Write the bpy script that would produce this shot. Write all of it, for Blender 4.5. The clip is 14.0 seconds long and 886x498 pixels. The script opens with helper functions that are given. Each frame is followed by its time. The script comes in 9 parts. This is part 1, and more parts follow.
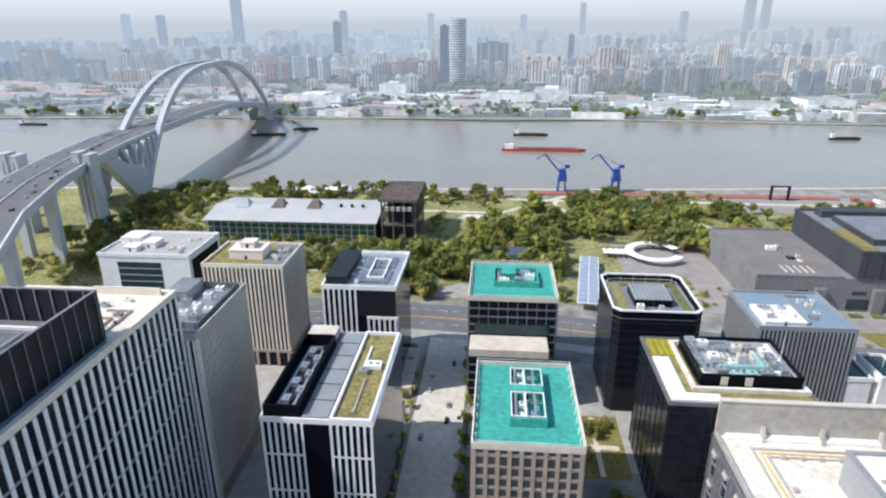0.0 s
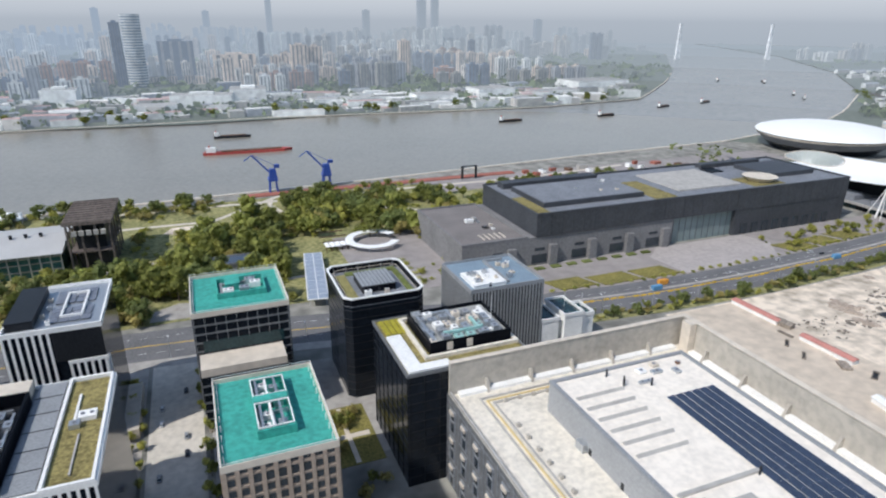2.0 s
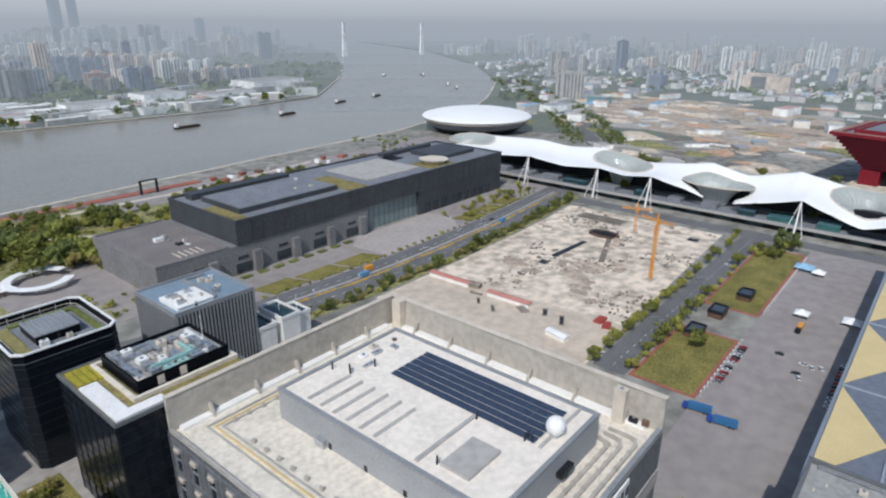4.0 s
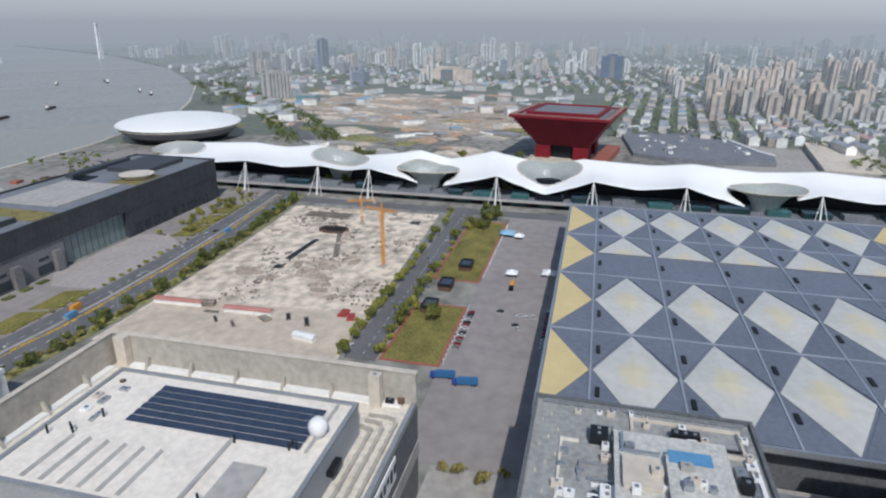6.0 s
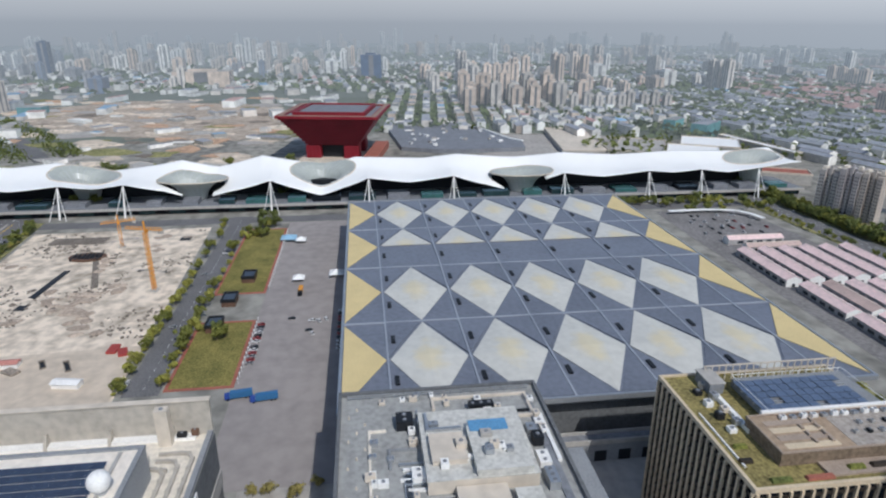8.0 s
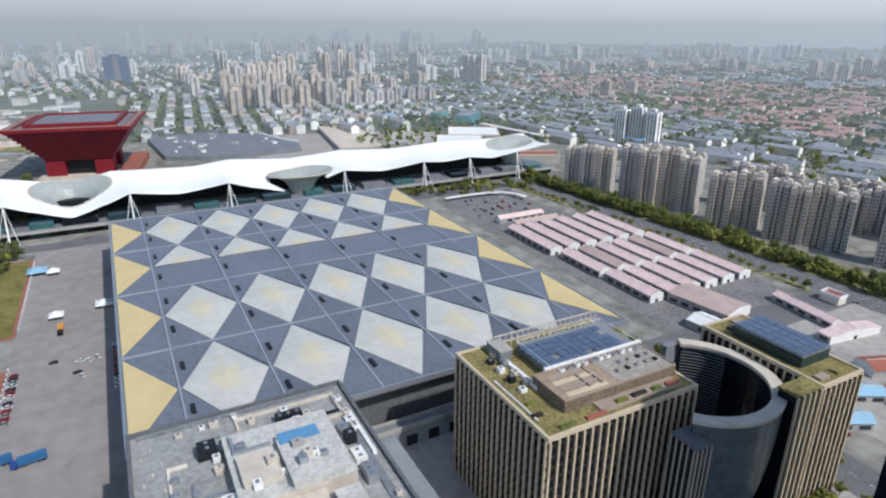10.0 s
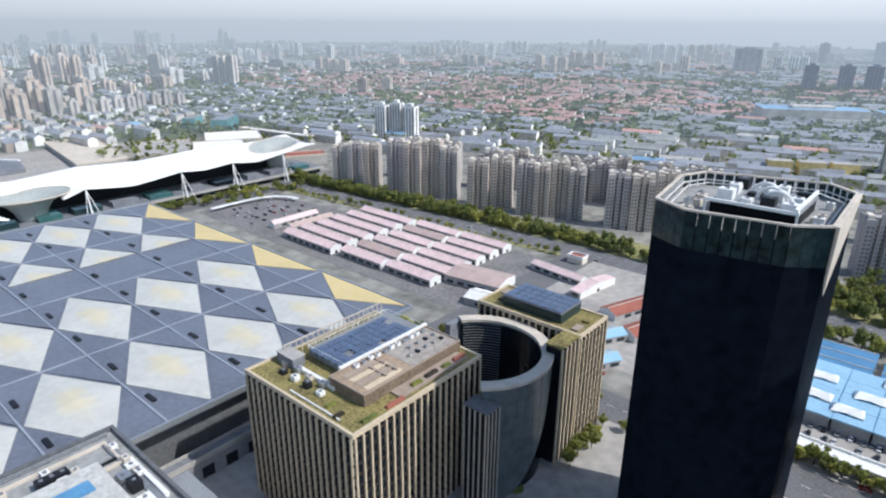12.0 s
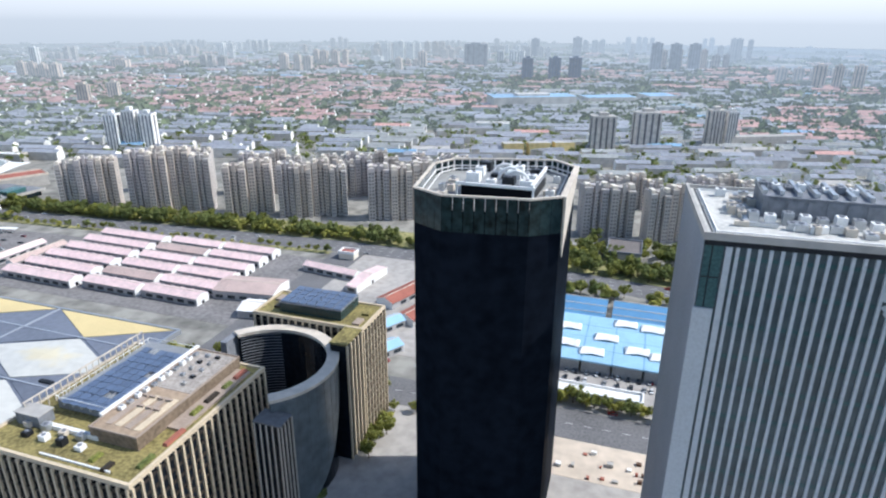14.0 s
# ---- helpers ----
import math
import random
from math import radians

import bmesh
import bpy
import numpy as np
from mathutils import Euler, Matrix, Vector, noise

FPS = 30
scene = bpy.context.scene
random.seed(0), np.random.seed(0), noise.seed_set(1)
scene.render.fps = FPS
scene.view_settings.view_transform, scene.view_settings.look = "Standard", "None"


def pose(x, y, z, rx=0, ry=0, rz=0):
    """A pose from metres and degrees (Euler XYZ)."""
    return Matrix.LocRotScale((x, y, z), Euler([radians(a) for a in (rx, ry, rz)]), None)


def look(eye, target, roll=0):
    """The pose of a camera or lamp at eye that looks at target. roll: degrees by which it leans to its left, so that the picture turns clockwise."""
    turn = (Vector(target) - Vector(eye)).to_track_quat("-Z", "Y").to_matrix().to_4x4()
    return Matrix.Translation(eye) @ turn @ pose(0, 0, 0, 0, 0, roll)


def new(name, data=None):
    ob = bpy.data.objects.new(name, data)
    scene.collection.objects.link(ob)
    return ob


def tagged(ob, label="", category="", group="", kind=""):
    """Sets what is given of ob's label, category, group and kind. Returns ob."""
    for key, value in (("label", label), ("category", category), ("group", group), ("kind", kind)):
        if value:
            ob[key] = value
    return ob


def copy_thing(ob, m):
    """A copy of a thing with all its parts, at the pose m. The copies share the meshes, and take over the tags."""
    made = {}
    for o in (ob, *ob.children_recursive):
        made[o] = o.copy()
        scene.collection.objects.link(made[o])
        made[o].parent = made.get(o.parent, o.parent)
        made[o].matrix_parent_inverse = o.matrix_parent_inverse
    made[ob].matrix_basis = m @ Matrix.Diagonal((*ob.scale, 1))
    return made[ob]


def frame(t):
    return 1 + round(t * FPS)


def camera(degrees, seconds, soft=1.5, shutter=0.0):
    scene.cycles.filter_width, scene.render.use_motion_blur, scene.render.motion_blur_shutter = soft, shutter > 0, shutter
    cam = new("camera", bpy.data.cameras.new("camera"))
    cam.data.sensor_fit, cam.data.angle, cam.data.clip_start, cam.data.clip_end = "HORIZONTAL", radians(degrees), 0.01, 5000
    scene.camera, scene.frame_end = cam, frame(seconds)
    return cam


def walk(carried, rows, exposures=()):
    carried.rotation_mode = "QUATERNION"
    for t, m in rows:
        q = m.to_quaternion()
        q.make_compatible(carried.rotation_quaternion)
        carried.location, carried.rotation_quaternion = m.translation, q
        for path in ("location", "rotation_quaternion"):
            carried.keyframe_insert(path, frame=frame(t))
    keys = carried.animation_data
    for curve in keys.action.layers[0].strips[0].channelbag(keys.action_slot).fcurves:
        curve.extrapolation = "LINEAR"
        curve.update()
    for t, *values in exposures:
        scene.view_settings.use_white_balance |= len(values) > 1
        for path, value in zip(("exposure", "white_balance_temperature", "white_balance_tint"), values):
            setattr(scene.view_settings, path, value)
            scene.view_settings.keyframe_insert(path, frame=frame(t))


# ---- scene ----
cam = camera(71.20, 14.0, soft=2.2)
PATH = [
    (0, pose(0, 0, 165, 69.67, 0.23, 5.00)),
    (0.5, pose(0, 0, 165, 69.59, -0.06, 1.02)),
    (1, pose(0, 0, 165, 69.54, -0.18, -6.71)),
    (1.5, pose(0, 0, 165, 69.50, -0.22, -14.28)),
    (2, pose(0, 0, 165, 69.47, -0.32, -21.73)),
    (2.5, pose(0, 0, 165, 69.47, -0.34, -28.45)),
    (3, pose(0, 0, 165, 69.51, -0.43, -36.09)),
    (3.5, pose(0, 0, 165, 69.51, -0.33, -42.74)),
    (3.7, pose(0, 0, 165, 69.54, -0.37, -45.81)),
    (5.8, pose(0, 0, 165, 69.66, -0.28, -73.45)),
    (6, pose(0, 0, 165, 69.66, -0.24, -76.20)),
    (6.5, pose(0, 0, 165, 69.68, -0.24, -81.61)),
    (7, pose(0, 0, 165, 69.69, -0.26, -86.95)),
    (7.5, pose(0, 0, 165, 69.69, -0.23, -91.89)),
    (8, pose(0, 0, 165, 69.70, -0.22, -97.28)),
    (8.2, pose(0, 0, 165, 69.75, -0.33, -99.12)),
    (10.3, pose(0, 0, 165, 69.66, -0.26, -120.93)),
    (10.5, pose(0, 0, 165, 69.69, -0.28, -122.93)),
    (11, pose(0, 0, 165, 69.68, -0.29, -128.17)),
    (11.5, pose(0, 0, 165, 69.67, -0.32, -133.45)),
    (12, pose(0, 0, 165, 69.65, -0.30, -139.37)),
    (12.5, pose(0, 0, 165, 69.64, -0.33, -144.90)),
    (13, pose(0, 0, 165, 69.64, -0.36, -150.78)),
    (13.5, pose(0, 0, 165, 69.63, -0.32, -155.85)),
    (14, pose(0, 0, 165, 69.61, -0.32, -161.74)),
]
walk(cam, PATH, [(0, 0.3, 6230, 10), (1.0, 0.1, 6230, 10), (3.0, -0.22, 6200, 10), (6.0, -0.45, 6150, 10), (8.2, -0.45, 6150, 10), (11.0, -0.04, 6130, 10), (12.5, 0.13, 6090, 10), (14.0, 0.33, 6070, 10)])

# world, sun
SUN_EL, SUN_SIDE = radians(48), radians(20)
world = bpy.data.worlds.new("world")
scene.world = world
world.use_nodes = True
wn = world.node_tree
sky = wn.nodes.new("ShaderNodeTexSky")
sky.sky_type, sky.sun_disc = "NISHITA", False
sky.sun_elevation, sky.sun_rotation = SUN_EL, radians(250)
sky.dust_density, sky.air_density = 1.0, 1.2
wn.links.new(sky.outputs[0], wn.nodes["Background"].inputs[0])
wn.nodes["Background"].inputs[1].default_value = 0.13
sun = new("sun", bpy.data.lights.new("sun", "SUN"))
sun.data.energy, sun.data.angle, sun.data.color = 3.5, radians(0.9), (1.0, 0.96, 0.9)
sun.matrix_world = look((-math.cos(SUN_SIDE) * math.cos(SUN_EL) * 500, -math.sin(SUN_SIDE) * math.cos(SUN_EL) * 500, math.sin(SUN_EL) * 500), (0, 0, 0))


# materials
def mat(name, col, rough=0.8, metal=0.0, var=0.25, scale=0.05, fine=1.5, bump=0.0, spec=0.4, tint=None, island=0.0):
    """Node material: base colour varied by two noises at real size, with a bump; island: spread between separate pieces."""
    m = bpy.data.materials.new(name)
    m.use_nodes = True
    nt = m.node_tree
    b = nt.nodes["Principled BSDF"]
    b.inputs["Roughness"].default_value, b.inputs["Metallic"].default_value = rough, metal
    b.inputs["Specular IOR Level"].default_value = spec
    geo = nt.nodes.new("ShaderNodeNewGeometry")
    n1, n2 = nt.nodes.new("ShaderNodeTexNoise"), nt.nodes.new("ShaderNodeTexNoise")
    n1.inputs["Scale"].default_value, n2.inputs["Scale"].default_value = scale, fine
    n1.inputs["Detail"].default_value = 5
    for n in (n1, n2):
        nt.links.new(geo.outputs["Position"], n.inputs["Vector"])
    mx = nt.nodes.new("ShaderNodeMath")
    mx.operation = "MULTIPLY_ADD"
    nt.links.new(n1.outputs["Fac"], mx.inputs[0])
    mx.inputs[1].default_value = 0.65
    nt.links.new(n2.outputs["Fac"], mx.inputs[2])
    ramp = nt.nodes.new("ShaderNodeValToRGB")
    lo = [c * (1 - var) for c in col]
    hi = [min(0.95, c * (1 + var)) for c in (tint or col)]
    ramp.color_ramp.elements[0].position, ramp.color_ramp.elements[1].position = 0.55, 1.1 if var < 0.2 else 1.0
    ramp.color_ramp.elements[0].color, ramp.color_ramp.elements[1].color = (*lo, 1), (*hi, 1)
    nt.links.new(mx.outputs[0], ramp.inputs[0])
    out = ramp.outputs[0]
    if island:
        hsv = nt.nodes.new("ShaderNodeHueSaturation")
        info = nt.nodes.new("ShaderNodeObjectInfo")
        add = nt.nodes.new("ShaderNodeMath")
        add.operation = "ADD"
        nt.links.new(geo.outputs["Random Per Island"], add.inputs[0])
        nt.links.new(info.outputs["Random"], add.inputs[1])
        rng = nt.nodes.new("ShaderNodeMapRange")
        rng.inputs["From Max"].default_value = 2.0
        rng.inputs["To Min"].default_value, rng.inputs["To Max"].default_value = 1 - island, 1 + island
        nt.links.new(add.outputs[0], rng.inputs[0])
        nt.links.new(rng.outputs[0], hsv.inputs["Value"])
        nt.links.new(out, hsv.inputs["Color"])
        out = hsv.outputs[0]
    nt.links.new(out, b.inputs["Base Color"])
    if bump:
        bp = nt.nodes.new("ShaderNodeBump")
        bp.inputs["Strength"].default_value, bp.inputs["Distance"].default_value = bump, 0.3
        nt.links.new(n2.outputs["Fac"], bp.inputs["Height"])
        nt.links.new(bp.outputs[0], b.inputs["Normal"])
    return m


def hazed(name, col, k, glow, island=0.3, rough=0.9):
    """For the far distance alone: the surface mixed with an emission that imitates haze."""
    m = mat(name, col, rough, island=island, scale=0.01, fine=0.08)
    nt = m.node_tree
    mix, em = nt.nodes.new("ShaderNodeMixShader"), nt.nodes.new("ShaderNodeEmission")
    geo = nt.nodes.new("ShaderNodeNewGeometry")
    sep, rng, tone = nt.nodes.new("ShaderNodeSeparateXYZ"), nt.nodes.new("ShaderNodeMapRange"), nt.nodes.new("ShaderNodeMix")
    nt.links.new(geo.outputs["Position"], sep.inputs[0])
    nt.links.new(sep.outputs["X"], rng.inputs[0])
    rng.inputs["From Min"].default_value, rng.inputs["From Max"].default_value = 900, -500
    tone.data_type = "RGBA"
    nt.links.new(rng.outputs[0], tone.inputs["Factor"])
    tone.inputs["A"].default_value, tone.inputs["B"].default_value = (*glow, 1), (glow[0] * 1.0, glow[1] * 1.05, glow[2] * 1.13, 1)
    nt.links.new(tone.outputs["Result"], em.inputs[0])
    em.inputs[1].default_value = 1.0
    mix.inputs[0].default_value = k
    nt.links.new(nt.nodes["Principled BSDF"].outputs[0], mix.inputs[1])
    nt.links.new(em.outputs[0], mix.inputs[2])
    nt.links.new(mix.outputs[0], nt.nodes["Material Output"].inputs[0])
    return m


# emission colour of the painted haze
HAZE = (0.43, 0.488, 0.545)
M_ground = mat("city_ground", (0.19, 0.185, 0.165), 0.95, var=0.35, scale=0.012, fine=0.08, tint=(0.26, 0.25, 0.22))
M_paving = mat("paving", (0.38, 0.355, 0.325), 0.9, var=0.18, scale=0.03, fine=0.2)
M_plaza = mat("plaza_asphalt", (0.31, 0.28, 0.265), 0.9, var=0.14, scale=0.02, fine=0.12)
M_asphalt = mat("asphalt", (0.15, 0.148, 0.15), 0.9, var=0.3, scale=0.05, fine=0.9)
M_line = mat("road_paint", (0.7, 0.7, 0.67), 0.7)
M_yellow = mat("yellow_road_paint", (0.75, 0.48, 0.06), 0.7)
M_dirt = mat("bare_earth", (0.5, 0.42, 0.325), 0.95, var=0.28, scale=0.03, fine=0.12, tint=(0.66, 0.565, 0.455), bump=0.1)
M_sand = mat("pale_sand", (0.58, 0.49, 0.39), 0.95, var=0.16, scale=0.03, fine=0.15)
M_rubble = mat("rubble", (0.2, 0.17, 0.14), 0.95, var=0.5, scale=0.1, fine=0.8, island=0.4)
M_grass = mat("lawn", (0.13, 0.14, 0.035), 0.95, var=0.45, scale=0.08, fine=1.2, tint=(0.2, 0.17, 0.05))
M_scrub = mat("park_grass", (0.15, 0.175, 0.055), 0.95, var=0.4, scale=0.03, fine=0.3, tint=(0.27, 0.25, 0.11))
M_bluegrass = mat("pale_tower_glass", (0.085, 0.11, 0.118), 0.15, var=0.25, scale=0.05, fine=0.3, spec=0.5)
M_hallglass = mat("hall_glass", (0.045, 0.125, 0.12), 0.15, var=0.3, scale=0.1, spec=0.5)
M_deckgrey = mat("roof_deck", (0.37, 0.275, 0.19), 0.85, var=0.2, scale=0.1, fine=0.6)
M_water = mat("river_water", (0.28, 0.255, 0.21), 0.22, var=0.1, scale=0.006, fine=0.25, bump=0.25, spec=0.5)
M_leaf = [mat("leaves", c, 0.8, var=0.45, scale=0.15, fine=1.3, island=0.5) for c in ((0.25, 0.265, 0.065), (0.36, 0.35, 0.085), (0.18, 0.21, 0.065), (0.36, 0.31, 0.11))]
for m_ in M_leaf:
    # sunlight passes through the leaves
    nt = m_.node_tree
    tr_, mix_ = nt.nodes.new("ShaderNodeBsdfTranslucent"), nt.nodes.new("ShaderNodeMixShader")
    pb_ = nt.nodes["Principled BSDF"]
    nt.links.new(pb_.inputs["Base Color"].links[0].from_socket, tr_.inputs["Color"])
    mix_.inputs[0].default_value = 0.4
    nt.links.new(pb_.outputs[0], mix_.inputs[1])
    nt.links.new(tr_.outputs[0], mix_.inputs[2])
    nt.links.new(mix_.outputs[0], nt.nodes["Material Output"].inputs[0])
M_bark = mat("bark", (0.12, 0.09, 0.06), 0.95)
M_white = mat("white_paint", (0.84, 0.83, 0.8), 0.6, var=0.1, scale=0.2)
M_cream = mat("cream_cladding", (0.74, 0.67, 0.56), 0.65, var=0.12, scale=0.1)
M_gold = mat("gold_stone", (0.62, 0.51, 0.36), 0.6, var=0.15, scale=0.1)
M_concrete = mat("concrete", (0.42, 0.4, 0.37), 0.85, var=0.14, scale=0.05, fine=0.3)
M_pale = mat("pale_concrete", (0.62, 0.55, 0.46), 0.85, var=0.12, scale=0.05, fine=0.25)
M_steel = mat("brushed_steel", (0.5, 0.52, 0.54), 0.4, 0.7, var=0.12)
M_grey = mat("grey_cladding", (0.27, 0.28, 0.29), 0.6, var=0.18, scale=0.1)
M_slate = mat("slate_roof", (0.2, 0.21, 0.23), 0.7, var=0.25, scale=0.08, fine=0.6)
M_dark = mat("dark_metal", (0.022, 0.024, 0.028), 0.45, 0.2, var=0.25, spec=0.25)
M_black = mat("black_cladding", (0.006, 0.007, 0.01), 0.3, var=0.3, scale=0.2, spec=0.04)
M_glass = mat("dark_glass", (0.01, 0.013, 0.018), 0.12, var=0.3, scale=0.15, fine=0.6, spec=0.2)
M_teal = mat("teal_glass", (0.02, 0.045, 0.05), 0.12, var=0.3, scale=0.1, spec=0.4)
M_green = mat("teal_roof_coating", (0.055, 0.34, 0.28), 0.7, var=0.24, scale=0.08, fine=0.5)
M_brown = mat("brown_stone", (0.37, 0.295, 0.235), 0.75, var=0.15, scale=0.2)
M_moss = mat("sedum_roof", (0.17, 0.14, 0.055), 0.95, var=0.4, scale=0.15, fine=0.9, tint=(0.24, 0.2, 0.075), bump=0.4)
M_solar = mat("solar_panel", (0.02, 0.035, 0.085), 0.15, 0.1, var=0.25, scale=0.3, spec=0.8, island=0.15)
M_pv = mat("roof_solar_field", (0.18, 0.195, 0.235), 0.4, 0.1, var=0.14, scale=0.05, fine=0.4, spec=0.5, island=0.14)
M_sky = mat("skylight_membrane", (0.59, 0.58, 0.53), 0.45, var=0.07, scale=0.08, fine=0.3)
M_butter = mat("yellow_panel", (0.68, 0.54, 0.27), 0.6, var=0.1, scale=0.1)
M_mem = mat("white_membrane", (0.92, 0.91, 0.88), 0.55, var=0.05, scale=0.03)
M_red = mat("vermilion_paint", (0.21, 0.012, 0.022), 0.5, var=0.2, scale=0.05)
M_redroof = mat("red_roof", (0.34, 0.12, 0.085), 0.8, var=0.25, scale=0.1)
M_pink = mat("pink_sheet_roof", (0.78, 0.59, 0.565), 0.7, var=0.12, scale=0.1, fine=0.4, island=0.08)
M_blue = mat("blue_sheet_roof", (0.12, 0.3, 0.5), 0.55, var=0.15, scale=0.1)
M_pblue = mat("pale_blue_roof", (0.31, 0.52, 0.68), 0.6, var=0.12, scale=0.1)
M_cblue = mat("crane_blue", (0.03, 0.07, 0.3), 0.5, var=0.2)
M_orange = mat("site_orange", (0.75, 0.33, 0.05), 0.5, var=0.15)
M_rust = mat("rusted_steel", (0.13, 0.075, 0.05), 0.85, var=0.4, scale=0.1)
M_hull = mat("red_hull", (0.38, 0.06, 0.05), 0.6, var=0.2)
M_apt = mat("beige_render", (0.53, 0.47, 0.415), 0.85, var=0.15, scale=0.06, island=0.1)
M_aptb = mat("grey_render", (0.5, 0.46, 0.425), 0.85, var=0.15, scale=0.06, island=0.1)
M_navy = mat("navy_glass", (0.008, 0.011, 0.017), 0.4, var=0.35, scale=0.05, fine=0.25, spec=0.01)
M_navy.node_tree.nodes["Principled BSDF"].inputs["IOR"].default_value = 1.12
M_tealb = mat("dull_teal_glass", (0.06, 0.12, 0.12), 0.2, var=0.25, scale=0.1, spec=0.4)
M_finp = mat("blue_grey_stone", (0.5, 0.53, 0.55), 0.7, var=0.1, scale=0.05)
M_wall2 = mat("grey_stone_wall", (0.33, 0.35, 0.38), 0.75, var=0.12, scale=0.05)
M_plant = mat("plant_roof", (0.54, 0.53, 0.49), 0.85, var=0.2, scale=0.2, fine=0.7)
M_seam = mat("pale_steel_seam", (0.38, 0.41, 0.46), 0.5, 0.2, var=0.1)
M_lorry = mat("lorry_blue", (0.04, 0.15, 0.32), 0.5, var=0.15)
M_street = mat("pale_street_concrete", (0.6, 0.55, 0.475), 0.85, var=0.16, scale=0.04, fine=0.3)
M_bronze = mat("bronze_spandrel", (0.045, 0.036, 0.028), 0.5, 0.2, var=0.25)
M_wall = mat("dark_grey_panels", (0.14, 0.145, 0.15), 0.6, var=0.2, scale=0.15, fine=0.6)
M_terrace = mat("cream_roof_screed", (0.72, 0.66, 0.56), 0.9, var=0.16, scale=0.12, fine=0.5)
M_dull = mat("weathered_render", (0.44, 0.405, 0.35), 0.9, var=0.16, scale=0.12, fine=0.35)
M_stor = mat("storey_cladding", (0.34, 0.345, 0.35), 0.7, var=0.12, scale=0.1)
M_roofw = mat("white_roof_membrane", (0.84, 0.765, 0.665), 0.8, var=0.1, scale=0.12, fine=0.5)
M_solard = mat("dark_solar_panel", (0.05, 0.068, 0.11), 0.2, 0.1, var=0.2, scale=0.3, spec=0.5, island=0.12)
M_solarl = mat("blue_solar_panel", (0.115, 0.155, 0.235), 0.3, 0.1, var=0.2, scale=0.3, spec=0.5, island=0.15)
M_shell = mat("blue_grey_cladding", (0.13, 0.155, 0.165), 0.3, 0.1, var=0.25, scale=0.06, fine=0.3, spec=0.5)
M_greyroof = mat("grey_roof_felt", (0.32, 0.32, 0.305), 0.9, var=0.2, scale=0.1, fine=0.45)
M_win = mat("window_glass", (0.03, 0.04, 0.05), 0.15, var=0.3, spec=0.6)
M_tyre = mat("tyre", (0.02, 0.02, 0.02), 0.9)


